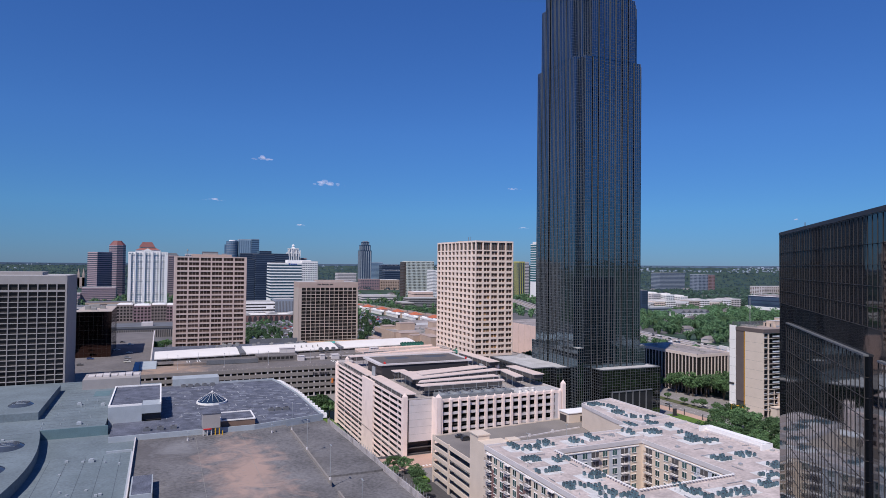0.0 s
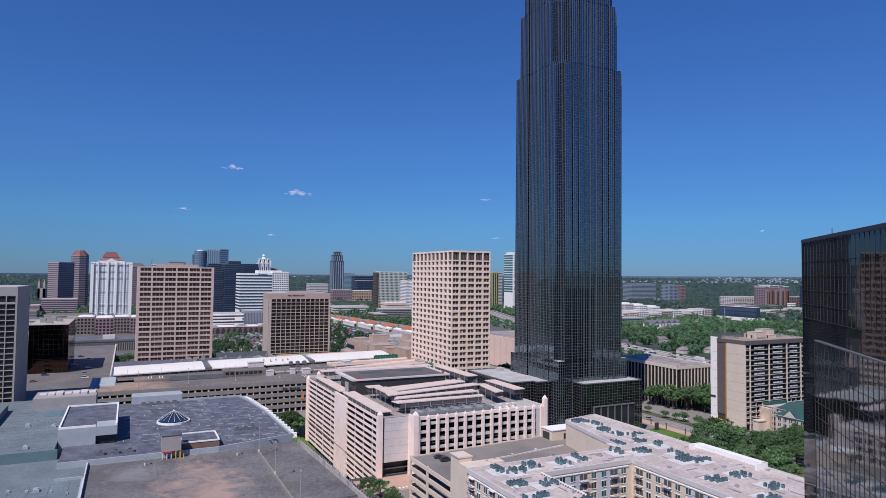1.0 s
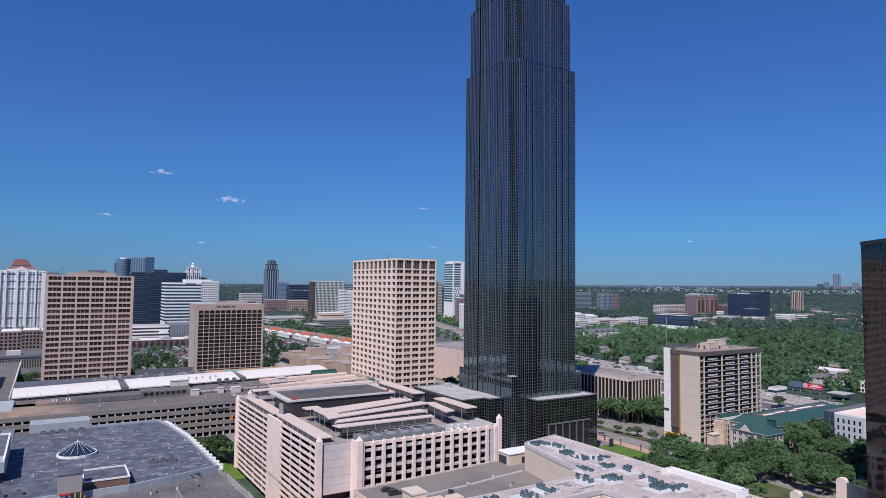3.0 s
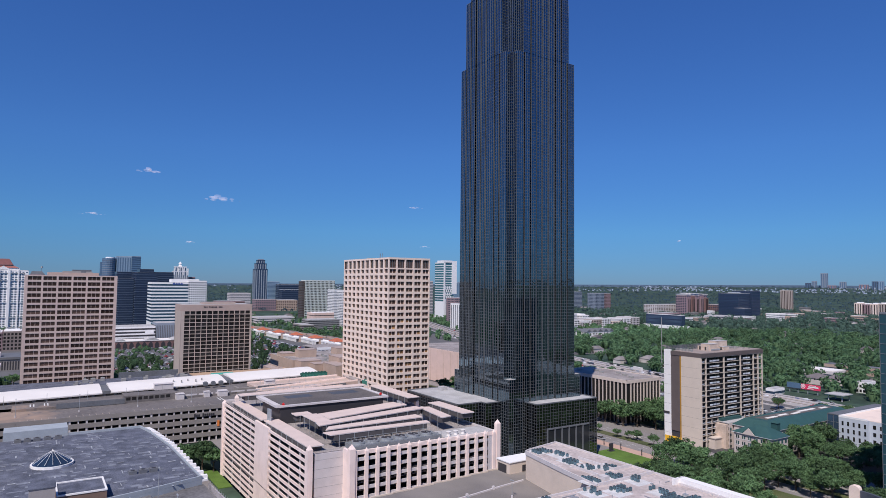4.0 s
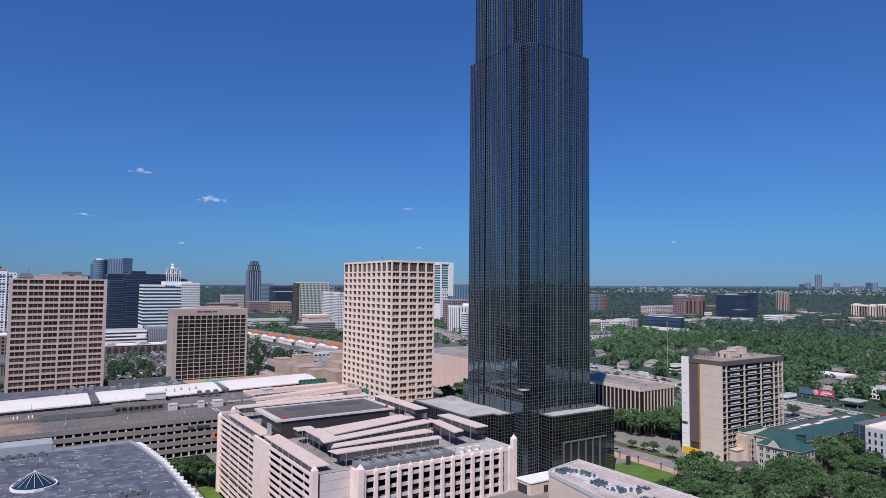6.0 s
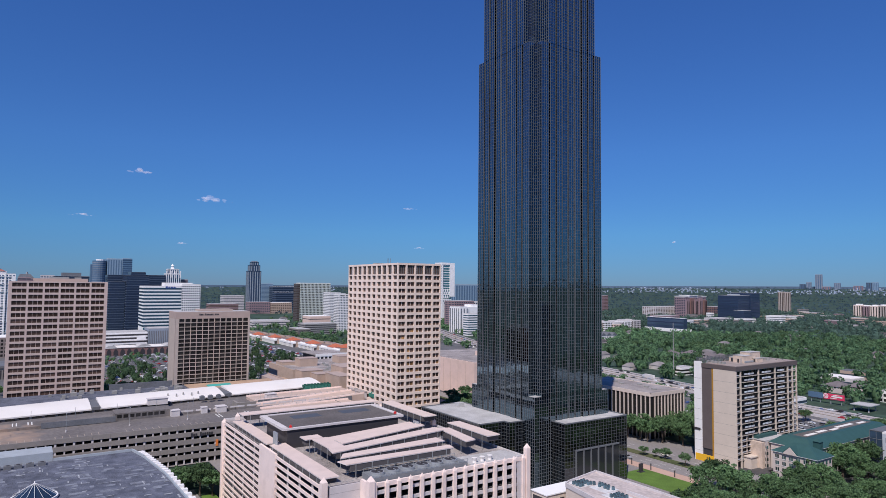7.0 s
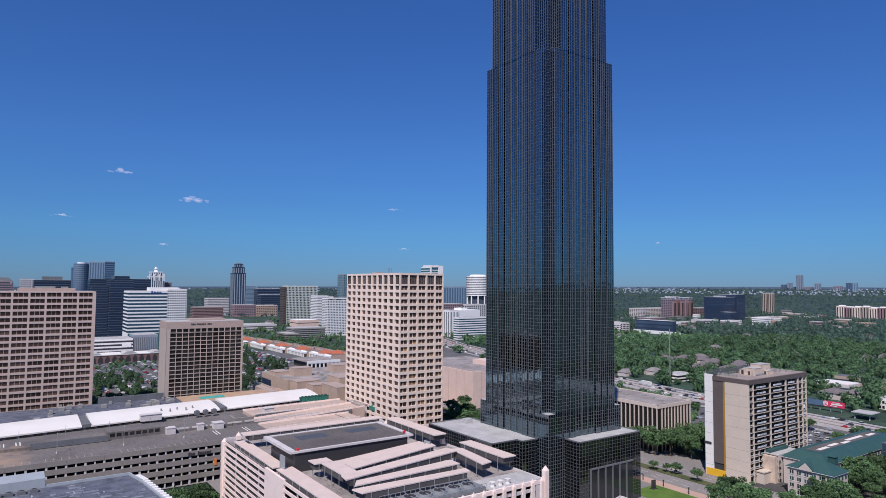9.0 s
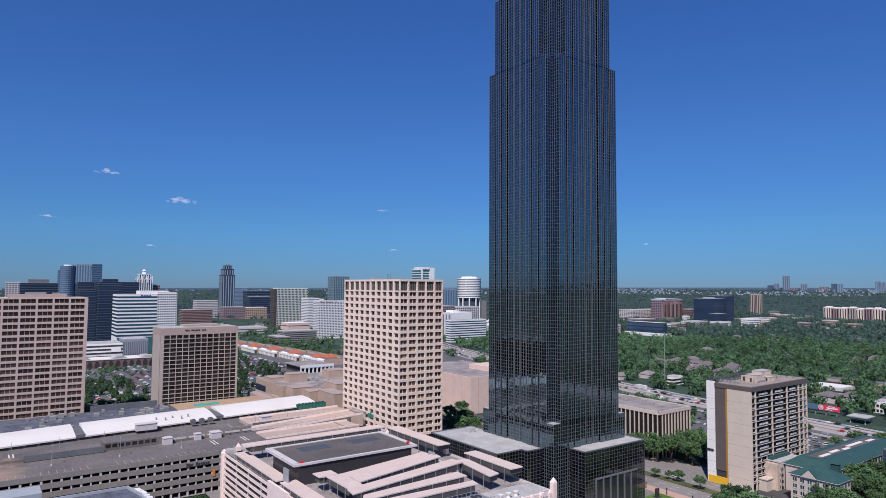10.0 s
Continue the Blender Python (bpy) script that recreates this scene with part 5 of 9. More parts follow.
    canopy(oblong(-327.5, -275.2, 102.2, 108.6), 23.2)
    canopy(oblong(-319.5, -313.6, 111.6, 119.0), 26.9)
    canopy(oblong(-313.3, -295.2, 114.2, 120.6), 26.9)
    canopy([(-315.3, 121.2), (-324.1, 164.5), (-319.0, 164.9), (-308.9, 121.2)], 26.2)
    canopy([(-307.5, 121.2), (-317.0, 165.2), (-311.2, 164.5), (-300.0, 121.2)], 27.0)
    canopy([(-294.6, 113.2), (-305.0, 165.6), (-298.7, 166.2), (-288.6, 112.3)], 27.3)
    canopy([(-287.4, 115.5), (-291.0, 157.4), (-285.0, 157.5), (-282.6, 112.4)], 26.8)
    canopy([(-281.6, 110.9), (-280.6, 156.8), (-276.6, 156.1), (-276.2, 112.0)], 26.2)
    canopy([(-303.8, 166.8), (-302.4, 171.5), (-280.3, 169.0), (-279.2, 163.7)], 26.9)
    canopy(oblong(-310, -281, 175.6, 181.8), 27.2)
    # dark central roof with a white border
    c = thing("central_canopy", "broad dark flat canopy with a white metal border", "canopy", (-341, 134.5, TOP - 0.8))
    part("sheet", Geo().box(-354.5, -327.4, 109.5, 160.6, 28.6, 29.2), ROOFDARK, c, "dark brown-grey flat sheet")
    part("border", Geo().box(-356, -354.5, 107, 162.6, 28.5, 29.5).box(-327.0, -325.8, 107, 162.6, 28.6, 29.4).box(-354.5, -327.4, 107, 109.5, 28.5, 29.5).box(-354.5, -327.4, 160.6, 162.6, 28.5, 29.5), PALE, c, "white metal border")
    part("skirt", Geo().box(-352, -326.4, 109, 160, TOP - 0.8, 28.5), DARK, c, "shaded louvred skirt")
    for a, b in ((118, 131), (141, 155)):
        part("patch", Geo().box(-350, -343, a, b, 29.2, 29.24), SLATE2, c, "darker roof patch")
    for x, y in ((-327, 110.5), (-330, 160.5)):
        solid("equipment_bin", Geo().box(x - .5, x + .5, y - .5, y + .5, 29.4, 30.1).tube(x, y, 0.4, 30.1, 30.5, 8, 0.2), RED, "red rooftop equipment bin on the canopy", "bin", group="red bins")
    for x, y in ((-329, 104.5), (-318, 163.5)):
        d = thing("exhaust_duct", "galvanised curved exhaust duct on the garage roof", "duct", (x, y, TOP - 0.8))
        for i in range(4):
            part("duct", Geo().tube(x + i * 1.1, y, 0.5, TOP - 0.8, 28.2, 8), STEEL, d)
    # cooling fans in a row along the edge
    tray = thing("cooling_plant", "row of round cooling fans in a steel frame", "cooling plant", (-271, 134, TOP - 0.8))
    part("tray", Geo().box(-276, -267.4, 117.5, 156, TOP - 0.8, TOP + 1.2), TRAYGREY, tray, "grey plant enclosure")
    for i in range(6):
        y = 121 + i * 6.0
        p = part("fan_ring", Geo().tube(-271.5, y, 2.5, TOP + 1.2, TOP + 2.1, 16), STEEL, tray)
        part("fan", Geo().tube(-271.5, y, 2.1, TOP + 2.1, TOP + 2.16, 16).tube(-271.5, y, 0.5, TOP + 2.16, TOP + 2.5, 8), DARK, p, "dark fan opening")
        part("fan_hub", Geo().box(-273.9, -269.1, y - 0.12, y + 0.12, TOP + 2.16, TOP + 2.3), STEEL, p)
    fr = Geo()
    for i in range(20):
        y = 118 + i * 2
        fr.box(-267.5, -267.35, y, y + .12, TOP + 1.2, TOP + 2.4).box(-275.9, -275.75, y, y + .12, TOP + 1.2, TOP + 2.4)
    fr.box(-267.5, -267.35, 118, 156, TOP + 2.3, TOP + 2.42).box(-275.9, -275.75, 118, 156, TOP + 2.3, TOP + 2.42)
    part("railing", fr, STEEL, tray)
    for i in range(3):
        y = 161 + i * 3.6
        f = thing("roof_fan", "small white roof fan beside the cooling plant", "fan", (-270, y, TOP - 0.8), "small roof fans")
        part("housing", Geo().tube(-270, y, 0.9, TOP - 0.8, TOP + 0.6, 10, 0.7).tube(-270, y, 0.8, TOP + 0.6, TOP + 1.4, 10, 1.1), ROOFWHITE, f)
    part("side_deck", Geo().box(-279, -266.8, 158, Y1 - .6, TOP - 0.8, TOP - 0.3), ROOFPALE, t, "pale roof by the cooling plant")
    for x, y, w in ((-316, 167, 2.6), (-309, 169, 1.8), (-304, 171, 1.5), (-299, 171.5, 1.2)):
        solid("rooftop_unit", Geo().box(x - w, x + w, y - 1.5, y + 1.5, TOP - 0.8, TOP + 1.6).box(x - w * .8, x + w * .8, y - 1.2, y + 1.2, TOP + 1.6, TOP + 1.9), PALE, "pale boxy air handler on the garage roof", "air handler", group="garage roof air handlers")


parking_garage()


# ---- the long mall garage and the mall behind it ----
def long_garage():
    X, Y0, Y1, TOP = -419.0, -12.0, 183.0, 15.5
    t = thing("parking_garage", "long grey concrete parking garage with open decks", "parking garage", (X - 25, (Y0 + Y1) / 2, G))
    fl = 3.7
    bands, posts = [], []
    n = 26
    for r in range(5):
        z = TOP - r * fl
        for i in range(n):
            a, b = Y0 + (Y1 - Y0) * i / n, Y0 + (Y1 - Y0) * (i + 1) / n
            bands.append(((X - 0.2, (a + b) / 2, z - 1.15), (0.4, b - a - 0.06, 2.3)))
        part("floor_slab", Geo().box(X - 50, X - 0.4, Y0, Y1, z - 2.3, z - 1.9), GREY, t)
    for i in range(n * 2 + 1):
        y = Y0 + (Y1 - Y0) * i / (n * 2)
        posts.append(((X - 0.45, y, (G + TOP - 2) / 2), (0.5, 0.6 if i % 2 else 0.9, TOP - 2 - G)))
    pieces("parapet_panel", t, GREYTAN, bands)
    pieces("column", t, PALE, posts)
    # filler block, dark in place of the decks' inner shade
    part("inner_wall", Geo().box(X - 34, X - 9, Y0 + 1, Y1 - 1, G, TOP - 2.4), DARK, t, "dark block for the shade inside the decks")
    part("roof_deck", Geo().box(X - 36, X - 0.4, Y0, Y1, TOP - 1.2, TOP - 0.9), ROOFTAN, t, "tan dusty top deck")
    part("end_wall", Geo().box(X - 52, X, Y0 - 0.4, Y0, G, TOP).box(X - 52, X, Y1, Y1 + 0.4, G, TOP), GREYTAN, t)
    m = Geo()
    for i in range(60):
        y = Y0 + 3 + i * 3.0
        if i % 17 in (4, 5, 6, 13):
            continue
        m.box(X - 9.5, X - 3.0, y, y + 0.3, TOP - 0.9, TOP - 0.88)
    st = Geo()
    for y in (16.0, 22.5, 110.0, 126.0, 140.0):
        for k in (0, 1.6):
            st.box(X - 46 if y < 30 else X - 26, X - 38 if y < 30 else X - 16, y + k, y + k + .5, 15.9 if y < 30 else TOP - .9, 15.93 if y < 30 else TOP - .87)
    part("ramp_stripe", st, MARK, t, "white ramp stripes", kind="stuff")
    for i in range(9):
        part("deck_kerb", Geo().box(X - 33.4, X - 33.0, 92 + i * 9.5, 100 + i * 9.5, 15.9, 16.7), PALE, t)
        part("light_pole", Geo().tube(X - 52, 4 + i * 20, 0.12, 13.6, 20.5, 6, 0.08), STEEL, t)
    part("bay_line", m, TANLINE, t, "worn tan bay lines", kind="stuff")
    sign_bars(t, "+X", X, 92, 103, 9.4, 1.9, 10)
    part("banner", Geo().box(X + .05, X + .3, 104.4, 105.6, 3.4, 6.6), ORANGE, t, "small orange banner")
    # raised rear deck with a row of openings and a ramp
    part("rear_deck", Geo().prism([(-482.4, Y0), (X - 33, Y0), (X - 33, Y1), (-503.4, Y1)], TOP - 3, 13.6).box(X - 46, X - 33, Y0 + 20, Y1 - 60, TOP - 3, 15.9), ROOFTAN, t, "raised rear parking deck")
    ops = [((X - 32.98, 63 + i * 3.0, 16.9), (0.1, 2.2, 1.7)) for i in range(8)]
    part("raised_wall", Geo().box(X - 46, X - 33, 61, 89, 15.9, 18.4), ROOFTAN, t, "raised deck edge with openings")
    pieces("opening", t, BLACKGLASS, ops)
    part("ramp_wall", Geo().prism([(X - 36, 28), (X - 31, 28), (X - 31, 61), (X - 36, 61)], TOP - 1, TOP - 0.7).box(X - 31.4, X - 31, 28, 61, TOP - 1, 17.6), SLATE, t, "slate-coloured ramp wall")
    for y, w in ((88, 2.2), (112, 2.6), (104, 1.6)):
        solid("stair_house", Geo().box(X - 34, X - 34 + 2 * w, y, y + 2 * w, TOP - 0.9, TOP + 2.2).box(X - 34.2, X - 33.8 + 2 * w, y - .2, y + .2 + 2 * w, TOP + 2.2, TOP + 2.5), PALE, "small pale stair house on the deck", "stair house", group="stair houses")
    for y in (10, 38, 66, 94):
        street_lamp(X - 18, y, TOP - 0.9, 9.0)
    # crossing ramps at the far end
    r = thing("parking_ramp", "pale pink concrete parking ramps with low walls", "ramp", (-440, 158, TOP))
    def wedge(x0, x1, y0, y1, za, zb, low):
        """A ramp that climbs from za at y0 to zb at y1."""
        w = Geo()
        w.v += [(x0, y0, low), (x1, y0, low), (x1, y1, low), (x0, y1, low), (x0, y0, za), (x1, y0, za), (x1, y1, zb), (x0, y1, zb)]
        w.f += [(0, 3, 2, 1), (4, 5, 6, 7), (0, 1, 5, 4), (1, 2, 6, 5), (2, 3, 7, 6), (3, 0, 4, 7)]
        return w

    def ramp_wall(x, y0, y1, za, zb, mat):
        part("ramp_wall", wedge(x - .2, x + .2, y0, y1, za + .9, zb + .9, min(za, zb) - 1.2), mat, r)
        n = int((y1 - y0) / 4)
        spots = [((x, y0 + (y1 - y0) * (k + .5) / n, za + (zb - za) * (k + .5) / n + 1.3), (.16, .16, 0.9)) for k in range(n)]
        pieces("railing_post", r, STEEL, spots)
    for x0, x1, y0, y1, za, zb in ((-488, -470, 140, 206, 15.2, 15.9), (-466, -450, 138, 205, 13.9, 17.2), (-447, -431, 136, 192, 14.7, 15.2)):
        part("ramp", wedge(x0, x1, y0, y1, za, zb, 10.0), RAMPPINK, r)
        ramp_wall(x1 - .3, y0, y1, za, zb, PINK)
        ramp_wall(x0 + .3, y0, y1, za, zb, PINK)
    part("ramp_side", wedge(-469.8, -469.5, 142, 184, 15.6, 15.9, 10), SLATE, r)
    part("ramp_side", wedge(-449.9, -449.6, 168, 196, 15.3, 16.6, 10), SLATE, r)
    part("ribbed_wall", Geo().box(-462, -460.5, 128, 138, 10, 16.6).box(-471, -460.5, 126.6, 128, 10, 16.6), GREYTAN, r, "ribbed concrete end wall")
    part("ramp_hut", Geo().box(-476, -471, 148, 154, 15.2, 18.2).box(-476.3, -470.7, 147.7, 154.3, 18.2, 18.5), PALE, r, "small white ramp hut")
    part("opening", Geo().box(-469.3, -469.1, 143, 152, 11.5, 14.2), DARK, r, "dark ramp opening")
    for x, y, s in ((-447, 210, 2.3),):
        solid("water_tank", Geo().box(x - s * 1.6, x + s * 1.6, y - s * .7, y + s * .7, 15.0, 15.6 + s * .8).tube(x, y, s * .7, 15.6 + s * .8, 16 + s, 12), COPPER, "green painted cooling unit on the roof", "cooling unit", group="green cooling units")


def street_lamp(x, y, z, h, arms=1):
    l = thing("street_lamp", "tall thin grey lamp post with a flat head", "street lamp", (x, y, z), "lamp posts")
    part("pole", Geo().tube(x, y, 0.14, z, z + h, 6, 0.08), STEEL, l)
    part("base", Geo().tube(x, y, 0.35, z, z + 0.8, 8), PALE, l)
    part("lamp_head", Geo().box(x - 0.9, x + 0.9, y - 0.2, y + 0.2, z + h, z + h + 0.2), STEEL, l)


def mall():
    t = thing("mall", "long low shopping mall with a white vaulted roof", "mall", (-498, 95, G))
    eave = lambda y: -482.0 - 0.115 * max(0, y)
    back = lambda y: eave(y) - 24.0 - min(4.0, max(0, y) * 0.08)
    part("wall", Geo().prism([(back(-4), -4), (eave(-4) - .6, -4), (eave(200) - .6, 200), (back(200), 200)], G, 15.0), GREYTAN, t)
    for y0, y1 in ((-4, 53), (57.5, 129), (133.5, 200)):
        g, n = Geo(), 10
        m = n + 1
        for y in (y0, y1):
            e, w = eave(y), eave(y) - back(y)
            g.v += [(e - w * i / n, y, 15.7 + 2.1 * math.sin(math.pi * 0.62 * i / n)) for i in range(m)] + [(e - w * i / n, y, 15.0) for i in range(m)]
        for i in range(n):
            g.f += [(i, 2 * m + i, 2 * m + i + 1, i + 1), (m + i, i, i + 1, m + i + 1), (2 * m + i, 3 * m + i, 3 * m + i + 1, 2 * m + i + 1)]
        g.f += [(0, m, 3 * m, 2 * m), (n, 2 * m + n, 3 * m + n, m + n)]
        part("vault_roof", g, ROOFWHITE, t, "white membrane vault")
    for y0, y1 in ((53, 57.5), (129, 133.5)):
        part("roof_gap", Geo().prism([(back(y0) + 1, y0), (eave(y0) - .4, y0), (eave(y1) - .4, y1), (back(y1) + 1, y1)], 14.9, 16.6), SLATE, t, "grey-green roof gap")
    ops = [((eave(3 + i * 6.0) - .45, 3 + i * 6.0, 14.4), (0.2, 4.4, 0.9)) for i in range(32)]
    pieces("clerestory_window", t, BLACKGLASS, ops)
    part("rear_roof", Geo().box(-588, -535.2, -6, 200, G, 10.6).prism([(-535.2, -6), (back(-6) - .1, -6), (back(200) - .1, 200), (-535.2, 200)], G, 10.6), ROOF, t, "dark low rear roofs")
    u = Geo()
    rnd = random.Random(5)
    for i in range(46):
        x, y, w = rnd.uniform(-584, -538), rnd.uniform(30, 120), rnd.uniform(0.6, 2.2)
        u.box(x - w, x + w, y - w * .8, y + w * .8, 10.6, 10.6 + rnd.uniform(0.6, 2.4))
    part("rooftop_unit", u, GREY, t, kind="stuff")
    part("long_parapet", Geo().box(-588, -586.6, 72, 114, 10.6, 14.6), SLATE, t)
    part("rear_terrace", Geo().box(-585, -534.4, 122, 199, 10.6, 11.2), TERRA, t, "tan dusty rear terrace")
    part("terrace_awning", Geo().prism([(-572.5, 135), (-566, 135), (-566, 152), (-572.5, 152)], 11.2, 12.2, [(-570, 135.4), (-568.6, 135.4), (-568.6, 151.6), (-570, 151.6)]), POOL, t, "low teal canopy")
    lv = thing("cooling_plant", "long dark green louvred cooling plant on the mall roof", "cooling plant", (-501, 193.5, 14))
    part("casing", Geo().box(-504, -500, 183.6, 203.4, 10.6, 17.2), COPPERDARK, lv)
    for i in range(8):
        part("louvre_panel", Geo().box(-499.99, -499.8, 184 + i * 2.42, 186.1 + i * 2.42, 14.2, 16.8), COPPER, lv, "green louvred panel")
        part("fan", Geo().tube(-502, 185 + i * 2.42, 0.9, 17.2, 17.8, 8), COPPERDARK, lv)
    hut = thing("stair_house", "pale flat-roofed stair house by the ramps", "stair house", (-460, 209, 10))
    part("wall", Geo().box(-470, -453.3, 203.5, 208.4, 10, 17.4), PALE, hut)
    part("roof", Geo().box(-470.4, -452.9, 203.1, 208.6, 17.4, 17.8), ROOFDIRT, hut)
    for i in range(5):
        part("roof_fan", Geo().tube(-504 + (i % 2) * 3, 96 + i * 4.5, 0.5, 16.5, 18.5, 8, 0.4), GREY, t)
    p = solid("roof_hut", Geo().box(-491, -486.6, 82, 93, 15.2, 18.6).box(-491.3, -486.3, 81.7, 93.3, 18.6, 18.9), PALE, "pale boxy roof hut over the deck", "roof hut")
    for i in range(3):
        solid("rooftop_unit", Geo().box(-491.4, -488.6, 112 + i * 5, 114.6 + i * 5, 15.4, 17.5).tube(-490, 113.3 + i * 5, 0.9, 17.5, 17.9, 10), SLATE, "grey air conditioning unit on the mall roof", "air conditioner", group="mall air conditioners")
    # tan boxes at the mall's far end
    e = thing("department_store", "tan stucco store with stepped flat roofs", "store", (-560, 235, G))
    part("wall", Geo().box(-640, -579.5, 204.6, 288, G, 17.4).box(-579.5, -556.7, 211.5, 288, G, 17.4).box(-556.7, -508, 222, 288, G, 16.2), TANPINK, e)
    part("roof", Geo().box(-639.4, -580, 205.2, 287.4, 17.4, 17.55), ROOFDIRT, e, "grey flat roof")
    part("roof", Geo().box(-580, -557.2, 212, 287.4, 17.4, 17.6), ROOFDIRT, e, "grey flat roof")
    part("roof", Geo().box(-557.2, -508.6, 222.6, 287.4, 16.2, 16.35), ROOFDIRT, e, "grey flat roof")
    for x0, x1, y0, y1, z in ((-606, -594.5, 215.9, 232, 24.0), (-625, -609.7, 206.0, 218, 20.0), (-572, -558, 204.0, 222, 18.6), (-548.6, -537.4, 208.1, 222, 18.4), (-537, -510.9, 214.9, 226, 19.6), (-552, -530, 226, 246, 23.4), (-616, -601.6, 255, 272, 23.3), (-524, -508, 250, 280, 20)):
        base = 16.2 if z > 19.8 else G
        b = part("roof_block", Geo().box(x0, x1, y0, y1, base, z), TANPINK, e)
        part("coping", Geo().box(x0 - .15, x1 + .15, y0 - .15, y1 + .15, z, z + .35), TAN, b, "paler coping")
    for x, y, w in ((-590, 238, 1.6), (-584, 246, 1.2), (-572, 234, 1.8), (-564, 228, 1.2), (-575, 256, 1.5), (-545, 252, 1.4), (-600, 240, 1.1)):
        part("rooftop_unit", Geo().box(x - w, x + w, y - w, y + w, 16.2, 18.9).box(x - w * .7, x + w * .7, y - w * .7, y + w * .7, 18.9, 19.3), GREY, e)
    part("service_ramp", Geo().box(-607, -568, 186, 193, G, 11.6).box(-607, -568, 192.6, 193.2, 11.6, 12.8), TAN, e, "tan service ramp")


long_garage()
mall()


# ---- the grey roofs and the parking deck below the camera ----
def near_roofs():
    t = thing("mall_wing", "grey flat-roofed mall wing with a patched membrane", "mall", (-330, 30, G))
    edge = [(-306.5, -18), (-279.5, -18), (-279.5, 37), (-283.3, 51.3), (-289, 68.4), (-342, 66.9), (-373, 63.6), (-386, 61), (-386, 0.7), (-306.5, 0.7)]
    part("wall", Geo().prism(edge, G, 13.4), PALEBLUE, t)
    part("roof", Geo().prism(edge, 13.4, 13.7), ROOF, t, "dark patched roof membrane")

    def strip(geo, a, b, wide, z0, z1):
        """A low wall along a line, its outer face on the line."""
        q = math.dist(a, b)
        nx, ny = (b[1] - a[1]) / q * wide, -(b[0] - a[0]) / q * wide
        return geo.prism([(a[0] - nx, a[1] - ny), (a[0] + .03 * nx, a[1] + .03 * ny), (b[0] + .03 * nx, b[1] + .03 * ny), (b[0] - nx, b[1] - ny)], z0, z1)
    for k, z in ((1, 14.6), (2, 14.62), (3, 14.64), (4, 14.3), (5, 14.32), (6, 14.7)):
        part("parapet", strip(Geo(), edge[k], edge[k + 1], 0.6, 13.4, z), PALEBLUE, t)
    part("parapet", Geo().box(-386.4, -385.8, 31, 60.9, 13.4, 14.72), PALEBLUE, t)
    saw, line = [], edge[4:8]
    for i in range(25):
        f = i / 25 * 2.6
        (ax, ay), (bx, by) = line[int(f)], line[int(f) + 1]
        f -= int(f)
        saw.append(((ax + (bx - ax) * f - 1.6, ay + (by - ay) * f + 1.0, 13.8), (1.6, 2.0, 1.3)))
    pieces("cornice_block", t, WHITE, saw)
    for k in (4, 5, 6):
        part("cornice", strip(Geo(), edge[k + 1], edge[k], 1.9, 12.6, 13.2 + k * .01), WHITE, t)
    p = Geo()
    rnd = random.Random(8)
    for i in range(150):
        x, y = rnd.uniform(-380, -286), rnd.uniform(3, 64)
        if math.hypot(x + 335, y - 23.7) < 9 or (x > -298 and y < 42):
            continue
        w, l = rnd.uniform(0.3, 1.3), rnd.uniform(0.8, 4.5)
        p.box(x - w, x + w, y - l * .6, y + l * .6, 13.7, 13.72 + 0.0006 * i)
    part("membrane_patch", p, ROOFPATCH, t, "lighter membrane patches", kind="stuff")
    p = Geo()
    for i in range(120):
        x, y = rnd.uniform(-384, -284), rnd.uniform(3, 66)
        if math.hypot(x + 335, y - 23.7) < 9 or (x > -298 and y < 42) or (x < -378 and y > 60):
            continue
        w, l = rnd.uniform(0.12, 0.5), rnd.uniform(0.4, 2.6)
        if rnd.random() < .4:
            w, l = l, w
        p.box(x - w, x + w, y - l * .6, y + l * .6, 13.8, 13.82 + 0.0006 * i)
    part("scuff", p, SCUFF, t, "pale scuffed membrane strips", kind="stuff")
    b = thing("roof_block", "blue-grey rendered roof block with a notched corner", "roof block", (-330, -10, 13.7))
    part("wall", Geo().box(-353, -306.5, -20, -7, 9, 20.6).box(-353, -316, -7, 0.7, 9, 20.6).box(-316, -306.5, -7, 0.7, 17.0, 20.6), PALEBLUE, b)
    part("roof", Geo().box(-352.5, -317, -19.5, 0.2, 20.6, 20.75).box(-317, -307, -19.5, -7, 20.6, 20.75), ROOF, b)
    part("parapet", Geo().box(-353, -306.5, -20, -19.4, 20.6, 21.4).box(-353, -306.5, 0.1, 0.7, 20.6, 21.4).box(-353, -352.4, -19.4, 0.1, 20.6, 21.4).box(-307.1, -306.5, -19.4, -7, 20.6, 21.4), WHITE, b)
    # the recess is a dark solid, its shade put into the colour
    part("loading_recess", Geo().box(-316.2, -308, -6.9, 0.6, 13.7, 16.8), DARK, b, "dark recess under the corner")
    pv = thing("screen_wall", "blue-grey plant screen wall on the roof", "screen wall", (-391, 18, 9))
    part("wall", Geo().box(-397, -385.6, 6.5, 30.8, 9, 17.4), PALEBLUE, pv)
    for i, y in enumerate((12, 15.5, 19, 23, 27)):
        rooftop_ac(-381.5, y, 13.7)
    for y in (-4.5, 0.5, 5.5):
        rooftop_ac(-289, y, 13.7)
    for y in (48, 51.5, 55):
        rooftop_ac(-307, y, 13.7)
    dome()
    s = thing("stair_tower", "weathered concrete stair tower over the parking deck", "stair tower", (-280.4, 19.6, 12.5))
    part("box", Geo().box(-284.0, -276.8, 16.2, 23.0, 15.4, 21.2), GREYPALE, s)
    part("roof", Geo().box(-284.2, -276.6, 16.0, 23.2, 21.2, 21.45), ROOF, s)
